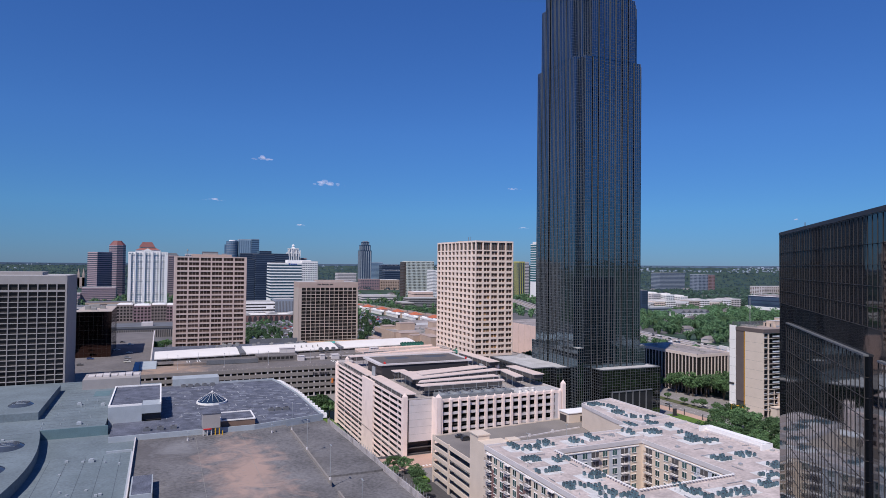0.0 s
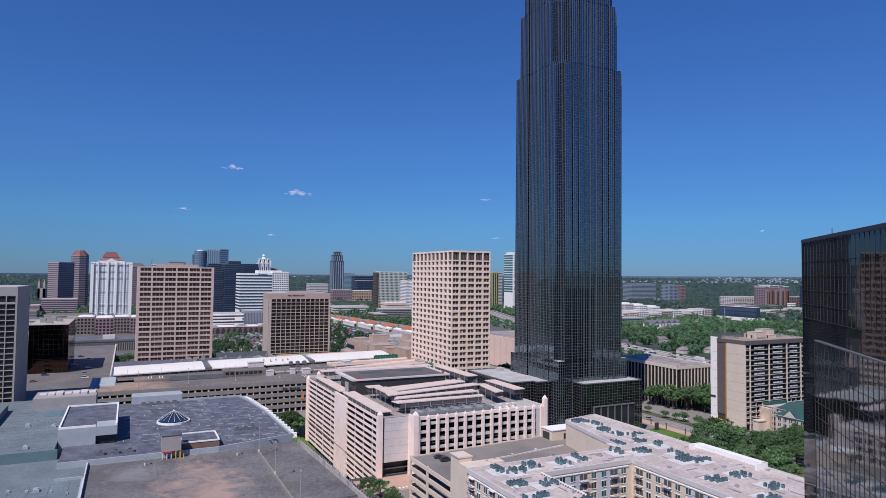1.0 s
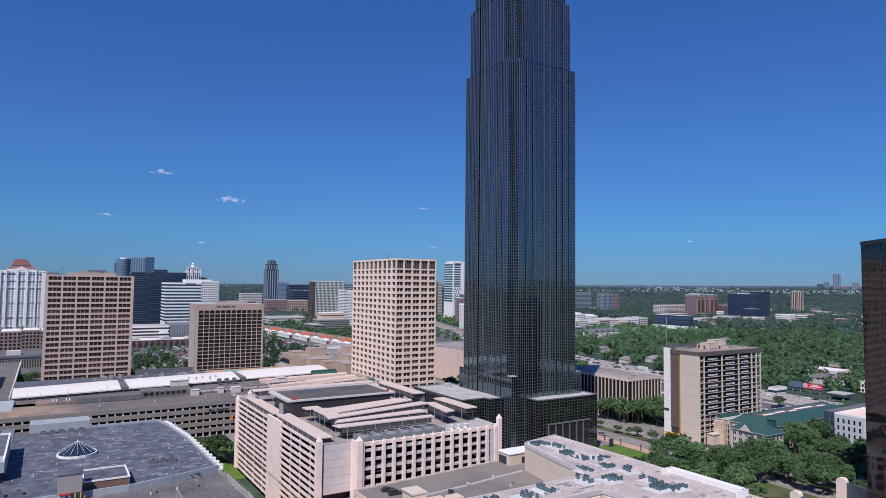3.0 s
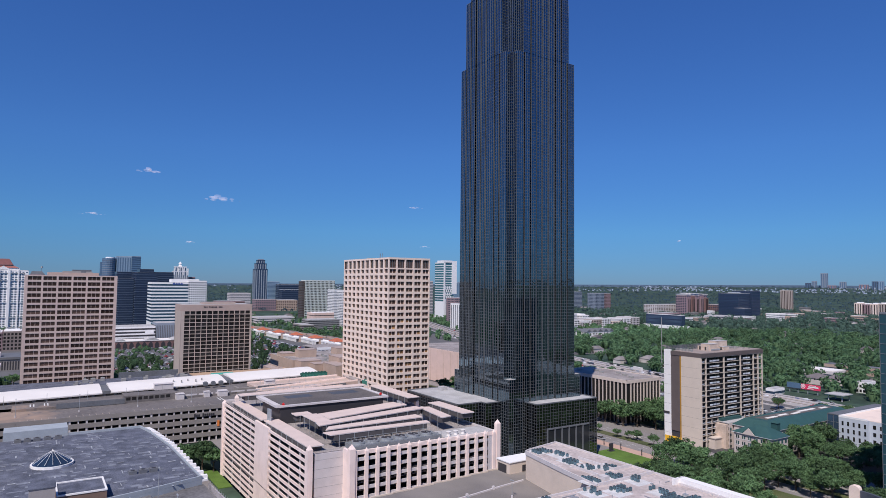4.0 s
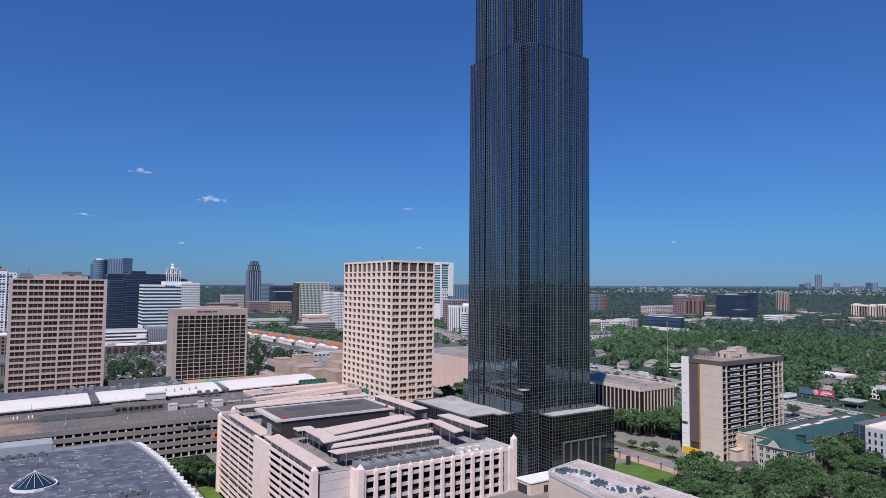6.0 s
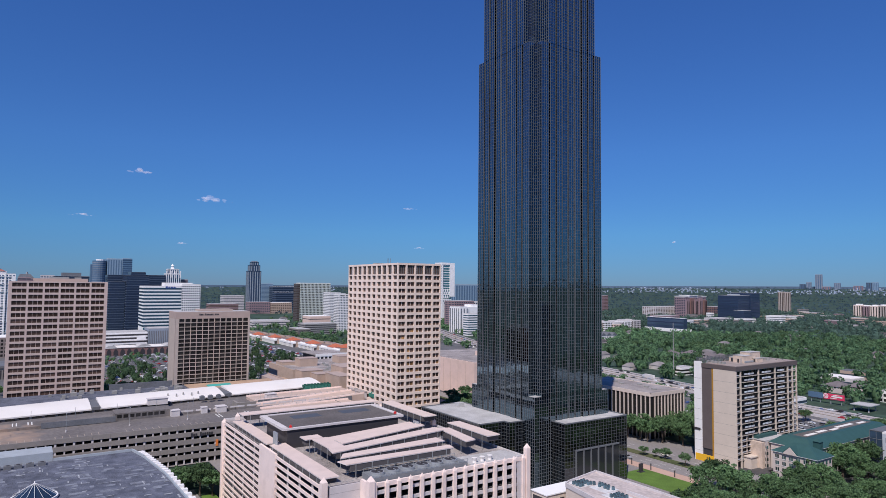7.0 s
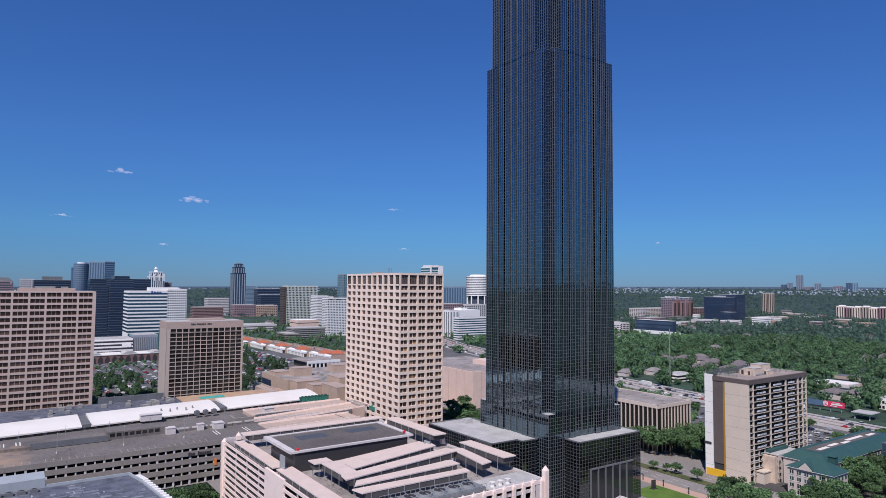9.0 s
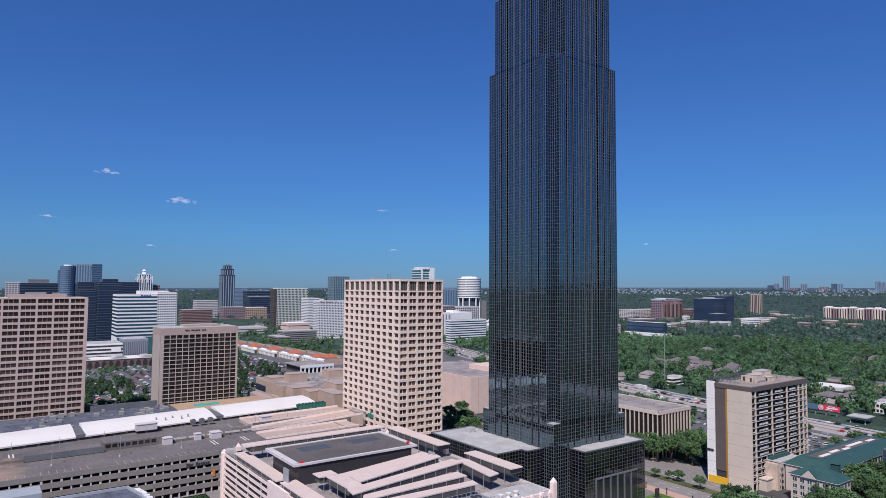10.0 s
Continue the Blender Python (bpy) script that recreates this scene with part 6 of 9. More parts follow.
    for i in range(5):
        part("column", Geo().box(-277.3, -276.9, 16.3 + i * 1.55, 16.65 + i * 1.55, 12.5, 15.4), YELLOW if i > 2 else PALE, s)
    part("back_wall", Geo().box(-283.6, -280.5, 16.4, 22.8, 12.5, 15.4), DARK, s)
    part("sign", Geo().box(-276.8, -276.65, 16.5, 19.6, 14.9, 15.4), RED, s, "small red sign strip")
    part("bollard", Geo().tube(-275.6, 23.8, 0.2, 12.5, 14.3, 6), YELLOW, s)
    pr = thing("plant_room", "brown rendered plant enclosure with a pale rim", "plant room", (-290, 30.5, 12.5))
    part("wall", Geo().box(-297, -281.9, 23.6, 37.5, 12.5, 16.6), BROWNBOX, pr)
    part("rim", Geo().box(-297.1, -281.7, 23.5, 24.0, 16.6, 17.1).box(-297.1, -281.7, 37.1, 37.6, 16.6, 17.1).box(-297.1, -296.6, 24.0, 37.1, 16.6, 17.1).box(-282.2, -281.7, 24.0, 37.1, 16.6, 17.1), WHITE, pr, "white parapet rim")
    part("roof", Geo().box(-296.6, -282.2, 24.0, 37.1, 16.6, 16.7), ROOF, pr)
    # smooth lower roofs and the curved upper roof
    sm = thing("mall_wing", "smooth blue-grey mall roofs with a curved wall", "mall", (-270, -40, G))
    part("lower_roof", Geo().box(-294, -120, -120, -8.6, G, 12.4), ROOFSMOOTH, sm)
    part("roof_edge", Geo().box(-262, -120, -9.2, -8.4, 12.4, 13.3).box(-265, -264.4, -17.5, -9, 12.4, 13.2), PALEBLUE, sm)
    curve = [(-294, -43), (-286, -41.6), (-273, -40), (-262, -39), (-250, -38.6), (-240, -38.9), (-232, -39.4), (-218, -41.2), (-205, -44), (-185, -51), (-160, -66), (-120, -90)]
    ring = [(-120, -121), *curve[::-1], (-294, -121)]
    part("upper_roof", Geo().prism(ring, 12.0, 16.2), ROOFSMOOTH, sm, "raised roof with a curved edge")
    part("back_roof", Geo().box(-404, -293.5, -120, -20.2, G, 16.0).box(-404, -353.2, -20.2, 0.5, G, 13.0), ROOFSMOOTH, sm)
    part("step_wall", Geo().box(-293.7, -293.0, -43, -19, 12.4, 16.2), TEALWALL, sm, "teal-grey step wall")
    part("inner_roof", Geo().box(-378, -314, -100, -46.5, 16.0, 19.2), ROOFSMOOTH, sm)
    part("light_well", Geo().box(-372, -358, -30, -23, 15.9, 16.06), TEALWALL, sm, "teal light well")
    for x, y, r, z in ((-333, -56, 6.5, 19.2), (-272, -49.5, 7.0, 16.2), (-243, -50, 7.0, 16.2), (-216, -52, 6, 16.2)):
        k = thing("skylight", "oval glass barrel skylight with pale ribs", "skylight", (x, y, z), "oval skylights")
        g = Geo()
        n = 18
        ring = [(x + r * math.cos(6.2832 * i / n), y + r * 0.75 * math.sin(6.2832 * i / n)) for i in range(n)]
        mid = [(x + 0.7 * (a - x), y + 0.7 * (c - y)) for a, c in ring]
        g.prism(ring, z, z + 1.0, mid)
        g.prism(mid, z + 1.0, z + 1.6, [(x + .15 * (a - x), y + .15 * (c - y)) for a, c in ring])
        part("glazing", g, GREYGLASS, k)
        rb = Geo()
        for i in range(-2, 3):
            a, b = x + i * r / 4 - .07, x + i * r / 4 + .07
            d, e = r * (.56 - .07 * abs(i)), r * .12
            rb.prism([(a, y - d), (b, y - d), (b, y + d), (a, y + d)], z + .92, z + 1.64 - .12 * abs(i), [(a, y - e), (b, y - e), (b, y + e), (a, y + e)])
        part("rib", rb, PALEBLUE, k)
    seams = Geo()
    for i in range(5):
        seams.box(-262, -125, -35 + i * 5.6, -34.9 + i * 5.6, 12.4, 12.435)
    for i in range(18):
        seams.box(-290 + i * 6.5, -289.9 + i * 6.5, -118, -44, 16.2, 16.23)
        seams.box(-400 + i * 6, -399.9 + i * 6, -46, -21, 16.0, 16.03)
    part("membrane_seam", seams, SEAM, sm, "thin dark membrane seams", kind="stuff")
    rnd = random.Random(17)
    bits = Geo()
    for i in range(26):
        x, y = rnd.uniform(-260, -130), rnd.uniform(-36, -11)
        w = rnd.uniform(.15, .5)
        bits.box(x - w, x + w, y - w, y + w, 12.4, 12.5 + rnd.uniform(.1, .5))
        x, y = rnd.uniform(-290, -180), rnd.uniform(-110, -52)
        bits.box(x - w, x + w, y - w, y + w, 16.2, 16.3 + rnd.uniform(.1, .5))
        x, y = rnd.uniform(-350, -296), rnd.uniform(-44, -22)
        bits.tube(x, y, w * .4, 16.0, 16.1 + rnd.uniform(.3, .9), 6)
    part("roof_pipe", bits, PALEBLUE, sm, "small roof pipes and drains", kind="stuff")
    for x, y in ((-256, -21.5), (-300, -30), (-340, -34), (-335, -24)):
        solid("roof_vent", Geo().box(x - .9, x + .9, y - .9, y + .9, 12.4 if x > -290 else 16, 13.2 if x > -290 else 16.9).box(x - .6, x + .6, y - .6, y + .6, 13.2 if x > -290 else 16.9, 13.5 if x > -290 else 17.2), PALEBLUE, "small grey roof vent on the smooth roof", "vent", group="roof vents")


def rooftop_ac(x, y, z):
    a = thing("rooftop_unit", "grey package air conditioner on the patched roof", "air conditioner", (x, y, z), "package air conditioners")
    part("casing", Geo().box(x - 1.1, x + 1.1, y - 1.3, y + 1.3, z, z + 1.3), SLATE, a)
    part("fan", Geo().tube(x, y, 0.7, z + 1.3, z + 1.45, 10), DARK, a)


def dome():
    x, y, r, z = -335.2, 23.7, 7.2, 13.7
    d = thing("skylight", "conical glass skylight with white ribs on a round kerb", "skylight", (x, y, z))
    n = 16
    ring = lambda q: [(x + q * math.cos(6.2832 * i / n), y + q * math.sin(6.2832 * i / n)) for i in range(n)]
    part("kerb", Geo().prism(ring(r), z, z + 0.9), WHITE, d, "white round kerb")
    part("glazing", Geo().prism(ring(r - .5), z + 0.9, z + 5.2, ring(0.2)), DOMEGLASS, d, "dark blue glass cone")
    for i in range(n):
        a = 6.2832 * i / n
        g = Geo()
        c, s = math.cos(a), math.sin(a)
        w = 0.045
        px, py = -s * w, c * w
        p = [(x + (r - .4) * c, y + (r - .4) * s, z + 1.6), (x + .2 * c, y + .2 * s, z + 5.45)]
        (ax, ay, az), (bx, by, bz) = p
        g.v += [(ax + px, ay + py, az), (ax - px, ay - py, az), (bx - px, by - py, bz), (bx + px, by + py, bz),
                (ax + px, ay + py, az - .06), (ax - px, ay - py, az - .06), (bx - px, by - py, bz - .06), (bx + px, by + py, bz - .06)]
        g.f += [(0, 1, 2, 3), (7, 6, 5, 4), (0, 4, 5, 1), (1, 5, 6, 2), (2, 6, 7, 3), (3, 7, 4, 0)]
        part("rib", g, WHITE, d)
    part("finial", Geo().tube(x, y, 0.25, z + 5.2, z + 6.0, 8, 0.1), WHITE, d)


def near_deck():
    d = thing("parking_deck", "empty stained concrete rooftop parking deck", "parking deck", (-200, 25, G))
    part("slab", Geo().box(-283, -110, -8.4, 50.6, G, 12.5), DECK, d)
    edge = lambda x: 69.0 + (x + 285) * 0.042
    part("ramp", Geo().prism([(-284, 51.2), (-213, 51.2), (-213, edge(-213)), (-289, edge(-289))], G, 11.6), DECK, d)
    part("ramp", Geo().prism([(-212.9, 51.2), (-110, 51.2), (-110, edge(-110)), (-212.9, edge(-212.9))], G, 11.0), DECK, d)
    part("divider_wall", Geo().box(-272, -203, 50.6, 51.2, G, 13.5).box(-193, -110, 50.6, 51.2, G, 13.5), GREYTAN, d, "low concrete divider wall")
    for i in range(24):
        x, x2 = -282.5 + i * 7.05, -275.5 + i * 7.05
        h = 13.5 if i < 9 else 13.1
        p = part("parapet_panel", Geo().prism([(x, edge(x)), (x2, edge(x2)), (x2, edge(x2) + .45), (x, edge(x) + .45)], -2.0, h), PARAGREY, d, "stained concrete parapet panel")
        part("parapet_post", Geo().box(x - .2, x + .25, edge(x) - .12, edge(x) + .6, 11, h + .25), PARAGREY, p)
    fence = Geo()
    for i in range(60):
        x = -281 + i * 2.2
        fence.box(x - .04, x + .04, edge(x) + .2, edge(x) + .28, 13.0, 14.6)
    part("fence_post", fence, STEEL, d, "thin wire fence posts", kind="stuff")
    lines = Geo()
    for row in (5.0, 22.0, 40.0):
        for i in range(44):
            x = -276 + i * 2.75
            if (i * 7 + int(row)) % 5 < 4:
                lines.box(x, x + 0.1, row - 5, row + 5, 12.5, 12.507)
    for row in (13.5, 31.0):
        lines.box(-276, -150, row, row + 0.12, 12.5, 12.507)
    part("bay_line", lines, FADED, d, "faded bay lines", kind="stuff")
    part("edge_wall", Geo().box(-281.2, -150, -8.6, -8.2, 12.5, 13.8), PALE, d)
    for x in (-270, -239.5, -203.5, -168):
        street_lamp(x, 50.9, 13.5, 11.0)
    for x, y in ((-272, 10.5), (-272, 43)):
        street_lamp(x, y, 12.5, 3.2)
    s = thing("stair_house", "grey stair house on the deck's edge", "stair house", (-216, -4, 12.5))
    part("wall", Geo().box(-224, -206, -7.5, -1.4, 12.5, 15.4), PALEBLUE, s)
    part("roof", Geo().box(-223.6, -206.4, -7.1, -1.8, 15.4, 15.5), ROOF, s)
    part("door", Geo().box(-214, -210, -1.4, -1.2, 12.5, 14.8), DARK, s)


near_roofs()
near_deck()


def dark_annex():
    t = thing("office_building", "low brown glass office box with a tan roof", "office building", (-590, -48, G))
    x0, x1, y0, y1, top = -620, -558, -60.5, -35.5, 43.4
    part("wall", Geo().box(x0, x1, y0, y1, G, top), BROWNGLASS, t, "dark brown mirror glass")
    g = Geo()
    wall_grid(g, [(x0, y0), (x1, y0), (x1, y1), (x0, y1)], 8, top, 3.0, 3.6, 0.05, 0.04)
    part("mullion_grid", g, BRONZEBAR, t, kind="stuff")
    part("roof", Geo().box(x0, x1, y0, y1, top, top + 0.4), TANPALE, t)
    for i in range(5):
        part("rooftop_unit", Geo().box(-610 + i * 9, -605 + i * 9, -56 + (i % 3) * 5, -52 + (i % 3) * 5, top + .4, top + 2.5 + (i % 2)), GREY, t)
    lot = thing("parking_deck", "rear parking deck with rooftop huts", "parking deck", (-580, -30, G))
    part("slab", Geo().box(-740, -404.5, -62, -6.5, G, 8.4), LOTBROWN, lot)
    part("kerb", Geo().box(-740, -524, -7, -6, 8.4, 9.6), PALE, lot)
    wb = thing("service_block", "tan service block with plant on its roof", "service block", (-384, -23, G))
    part("wall", Geo().box(-398, -378, -36.8, -9.8, G, 21.0), GREYPALE, wb)
    for i in range(7):
        part("rooftop_unit", Geo().box(-392, -386 + (i % 3), -35 + i * 3.6, -32.0 + i * 3.6, 21.0, 21.5 + (i % 3) * .3), PALE, wb)
    sk = thing("glass_canopy", "stepped canopy of sloping blue and white glass panels", "glass canopy", (-455, -9, 8.4))
    part("body", Geo().box(-476, -441.5, -16, -2, 8.4, 14.2), SLATE, sk)
    for k in range(4):
        z = 8.4 + k * 1.6
        for i in range(7):
            y = -16 + i * 2.0
            part("panel", Geo().prism([(-441.5 - k * .2, y), (-440.0 - k * .2, y), (-440.0 - k * .2, y + 1.85), (-441.5 - k * .2, y + 1.85)], z, z + 1.3, [(-441.5 - k * .2, y), (-441.3 - k * .2, y), (-441.3 - k * .2, y + 1.85), (-441.5 - k * .2, y + 1.85)]), WHITE if (i + k) % 3 == 0 else BLUEGLASS, sk)
    for i in range(5):
        part("roof_panel", Geo().prism([(-475 + i * 6.6, -15.6), (-469.4 + i * 6.6, -15.6), (-469.4 + i * 6.6, -2.4), (-475 + i * 6.6, -2.4)], 14.2, 15.4, [(-475 + i * 6.6, -15.6), (-474.6 + i * 6.6, -15.6), (-474.6 + i * 6.6, -2.4), (-475 + i * 6.6, -2.4)]), PALEBLUE, sk)


dark_annex()


# ---- the apartment block with a courtyard, and its garage ----
def apartments():
    Z = 23.5
    t = thing("apartment_building", "cream apartment block round a courtyard with a pale cluttered roof", "apartment building", (-155, 140, G))
    blocks = [(-187, -100, 98.5, 117), (-187, -174, 117, 152.5), (-135, -100, 117, 152.5), (-187, -100, 152.5, 186)]
    wing = [(-229.5, 169.5), (-228.2, 167.0), (-215.3, 164.6), (-204.2, 162.6), (-187, 160.2), (-187, 186), (-233, 186)]
    wall = Geo()
    for x0, x1, y0, y1 in blocks:
        wall.box(x0, x1, y0, y1, G, Z - 0.3)
    wall.prism(wing, G, Z - 0.3)
    part("wall", wall, APTCREAM, t)
    part("roof", Geo().prism(wing, Z - 0.3, Z), ROOFPALE2, t, "pale stained roof membrane")
    for x0, x1, y0, y1 in blocks:
        part("roof", Geo().box(x0 + .05, x1 - .05, y0 + .05, y1 - .05, Z - 0.3, Z), ROOFPALE2, t, "pale stained roof membrane")
    for x0, x1, y0, y1 in ((-187, -100, 98.1, 98.7), (-187.4, -186.8, 98.1, 164.5), (-233.4, -176, 185.6, 186.2), (-176, -150, 183, 183.6), (-150, -100, 185.6, 186.2),
                           (-174.3, -173.7, 117, 152.5), (-135.3, -134.7, 117, 152.5), (-174, -135, 116.7, 117.3), (-174, -135, 152.2, 152.8)):
        mx, my = (x0 + x1) / 2, (y0 + y1) / 2
        thin = (x0, x1, my - .2, my + .2) if x1 - x0 > y1 - y0 else (mx - .2, mx + .2, y0, y1)
        part("parapet", Geo().box(*thin, Z - 0.8, Z + 0.6), PALE, t, "white parapet")
    for (ax, ay), (bx, by) in zip([wing[-1]] + wing[:4], wing[:5]):
        q = math.hypot(bx - ax, by - ay)
        nx, ny = (by - ay) / q * .2, -(bx - ax) / q * .2
        part("parapet", Geo().prism([(ax - nx, ay - ny), (ax + nx, ay + ny), (bx + nx, by + ny), (bx - nx, by - ny)], Z - 0.8, Z + 0.6), PALE, t)
    part("roof_screen", Geo().box(-176, -150, 183.6, 186.2, Z, Z + 1.9).box(-176.3, -175.7, 181, 186.2, Z, Z + 1.9).box(-150.3, -149.7, 181, 186.2, Z, Z + 1.9), WHITE, t, "taller white parapet")
    for box in ((-212, -196, 176.8, 177.2), (-196.2, -195.8, 177.2, 185.6), (-205.6, -194, 167.6, 168), (-194.2, -193.8, 161.8, 167.6), (-187.2, -186.8, 160.4, 185.6)):
        part("inner_parapet", Geo().box(*box, Z, Z + .95), PALE, t, "white roof dividing wall")
    part("vent_box", Geo().box(-191.6, -189, 165.4, 167.6, Z, Z + 1.5), PALE, t, "pale roof box")
    den = Geo()
    for i in range(34):
        den.box(-173.6 + i * 1.15, -173.0 + i * 1.15, 116.2, 116.9, Z + .6, Z + .8)
    for i in range(30):
        den.box(-134.9, -134.2, 117.4 + i * 1.15, 118.0 + i * 1.15, Z + .6, Z + .8)
    part("dentil", den, WHITE, t, kind="stuff")
    # courtyard and street windows
    panes, shades, frames = [], [], Geo()
    bal = []

    def wall_windows(side, plane, a0, a1, base, n, low=None):
        step = (a1 - a0) / n
        for r in range(6):
            z = Z - 3.1 - r * 3.1
            if z < (base if low is None else low):
                break
            for i in range(n):
                a = a0 + (i + .5) * step
                wide = 1.75 if i % 3 else 2.9
                panes.append(pane_spot(side, plane, a, z + 0.35, wide, 2.05, -0.05))
                face_box(frames, side, plane, a - wide / 2 - .15, a + wide / 2 + .15, z - .75, z - .6, 0.1, 0.2)
                face_box(frames, side, plane, a - wide / 2 - .12, a + wide / 2 + .12, z + 1.3, z + 1.45, 0.1, 0.16)
                face_box(frames, side, plane, a - .05, a + .05, z - .6, z + 1.3, 0.1, 0.13)
                if i % 3 == 0:
                    bal.append((side, plane, a, z))
        face_box(frames, side, plane, a0, a1, Z - 1.6, Z - 1.3, 0.1, 0.25)

    wall_windows("-Y", 152.5, -172.5, -136.5, G, 9)
    wall_windows("+X", -174.0, 118.5, 151.0, G, 8)
    wall_windows("-Y", 98.5, -186, -102, G, 21)
    wall_windows("+Y", 117.0, -172.5, -136.5, G, 12)
    wall_windows("-X", -135.0, 118.5, 151.0, G, 10)
    wall_windows("+Y", 186.0, -230, -102, G, 36)
    wall_windows("-X", -187.0, 103, 160, 14.5, 14, 15.5)
    part("grey_bay", Geo().box(-174.1, -173.97, 117.6, 134.0, G, Z - 1.7), APTGREY, t, "pale grey stucco bay")
    part("grey_bay", Geo().box(-174.1, -173.97, 138.6, 147.4, G, Z - 1.7), APTGREY, t)
    part("grey_bay", Geo().box(-150.6, -135.4, 152.47, 152.6, G, Z - 1.7), APTGREY, t)
    part("window_surround", frames, WHITE, t, "pale sills and heads", kind="stuff")
    pieces("window", t, APTGLASS, panes, 150)
    for side, plane, a, z in bal[:70]:
        g = Geo()
        face_box(g, side, plane, a - 1.6, a + 1.6, z - 0.85, z - 0.7, 0.1, 1.3)
        b = part("balcony", g, PALE, t)
        g = Geo()
        face_box(g, side, plane, a - 1.6, a + 1.6, z + 0.25, z + 0.33, -1.24, 1.3)
        for k in range(9):
            face_box(g, side, plane, a - 1.58 + k * .395, a - 1.54 + k * .395, z - 0.7, z + 0.3, -1.25, 1.29)
        part("balcony_rail", g, DARK, b, kind="stuff")
        # no recess behind: a dark sheet carries the loggia's shade
        g = Geo()
        face_box(g, side, plane, a - 1.45, a + 1.45, z - 0.7, z + 1.35, -0.06, 0.1)
        part("loggia", g, HOTELDARK, b, "flat panel painted dark for loggia shade")
        if side == "-Y" and plane < 100:
            g = Geo()
            face_box(g, side, plane, a - 1.5, a + 1.5, z + 1.4, z + 1.52, 0.1, 0.9)
            part("awning", g, PALE, b)
    low = Geo()
    for i in range(9):
        face_box(low, "-Y", 98.5, -185 + i * 9.3, -180 + i * 9.3, G, 17.6, 0.1, 0.03)
    part("brick_bay", low, BRICK, t, "red brick lower bays")
    # condensers in clusters on the roof
    unit = thing("condenser", "small blue-grey air conditioning condenser on a curb", "condenser", (-182, 106, Z), "roof condensers")
    part("casing", Geo().box(-182.36, -181.64, 105.64, 106.36, Z + .2, Z + 1.1).box(-182.36, -181.64, 105.7, 105.8, Z, Z + .2).box(-182.36, -181.64, 106.2, 106.3, Z, Z + .2), ACBLUE, unit)
    part("fan", Geo().tube(-182, 106, 0.27, Z + 1.1, Z + 1.2, 8), DARK, unit, "dark fan grille")
    SPOTS = [(-181.9, 106.3), (-179, 110.2), (-170.4, 105.3), (-181.9, 117.3), (-165.6, 111.3), (-158.9, 104.5), (-180.6, 128.3), (-183, 137.4),
             (-183, 153.9), (-180.1, 161.1), (-184, 174.2), (-166.9, 167.2), (-164.6, 173.2), (-149.5, 161.7), (-149.4, 172), (-138.1, 171.6), (-131.9, 161.8),
             (-130.6, 129.4), (-126, 129.5), (-126.2, 138), (-146, 103.9), (-149, 111.7), (-141.4, 107.2), (-134.6, 106), (-131, 111.6), (-226.8, 172), (-211.6, 172.1),
             (-200.3, 177.6), (-125.4, 144.7), (-127.3, 154.8), (-203.5, 171), (-190, 170.5), (-219, 174.5), (-172.5, 171.5), (-190.5, 161.8)]
    rnd = random.Random(3)
    first = True
    for x, y in SPOTS:
        rows, cols = rnd.choice(((3, 5), (2, 7), (3, 5), (4, 4)))
        along = rnd.random() < 0.5
        for i in range(rows):
            for j in range(cols):
                dx, dy = (i * 1.45, (j - cols / 2) * 1.16) if along else ((j - cols / 2) * 1.16, i * 1.45)
                dx, dy = dx + rnd.uniform(-.16, .16), dy + rnd.uniform(-.16, .16)
                if rnd.random() < 0.28:
                    continue
                copy_thing(unit, Matrix.Translation((x + dx, y + dy, Z)))
    pads = Geo()
    for i, (x, y) in enumerate(SPOTS):
        pads.box(x - 3.4, x + 3.6, y - 3.2, y + 3.2, Z, Z + 0.03 + i * 0.0005)
    part("roof_patch", pads, ROOFWHITE2, t, "white patches under the condensers", kind="stuff")
    pipes = Geo()
    for i in range(130):
        x0, x1, y0, y1 = blocks[rnd.choice((0, 0, 1, 2, 3, 3))]
        x, y = rnd.uniform(x0 + 1.5, x1 - 1.5), rnd.uniform(y0 + 1.5, y1 - 1.5)
        if rnd.random() < 0.4:
            pipes.tube(x, y, 0.12, Z, Z + rnd.uniform(.4, .9), 5)
        elif rnd.random() < 0.6:
            w = rnd.uniform(1.0, 3.5)
            pipes.box(x - w, x + w, y - .08, y + .08, Z + .15, Z + .3) if rnd.random() < .5 else pipes.box(x - .08, x + .08, y - w, y + w, Z + .15, Z + .3)
        else:
            w = rnd.uniform(.3, .7)
            pipes.box(x - w, x + w, y - w, y + w, Z, Z + rnd.uniform(.3, .8))
    part("roof_pipe", pipes, STEEL, t, kind="stuff")
    part("stair_tower", Geo().box(-199.5, -193.6, 99, 103.5, G, 25.2).box(-193.6, -187.4, 98.9, 108, G, 23.9).box(-191, -187.4, 108, 112, G, 24.6).box(-199.8, -193.4, 98.7, 103.8, 25.2, 25.6), APTCREAM, t, "cream corner stair tower")
    part("stair_door", Geo().box(-187.3, -187.2, 108.4, 110, 14, 16.2), DARK, t)

    g = thing("parking_garage", "cream apartment parking garage with an open top deck", "parking garage", (-218, 140, G))
    top = 14.0
    side = lambda y: -237.3 - 0.091 * max(0.0, min(y, 165.0) - 102.0)
    part("deck", Geo().prism([(-237.3, 101.5), (-187.2, 101.5), (-187.2, 186), (-243, 186), (-243, 165)], top - 0.5, top), DECK2, g, "grey top deck")
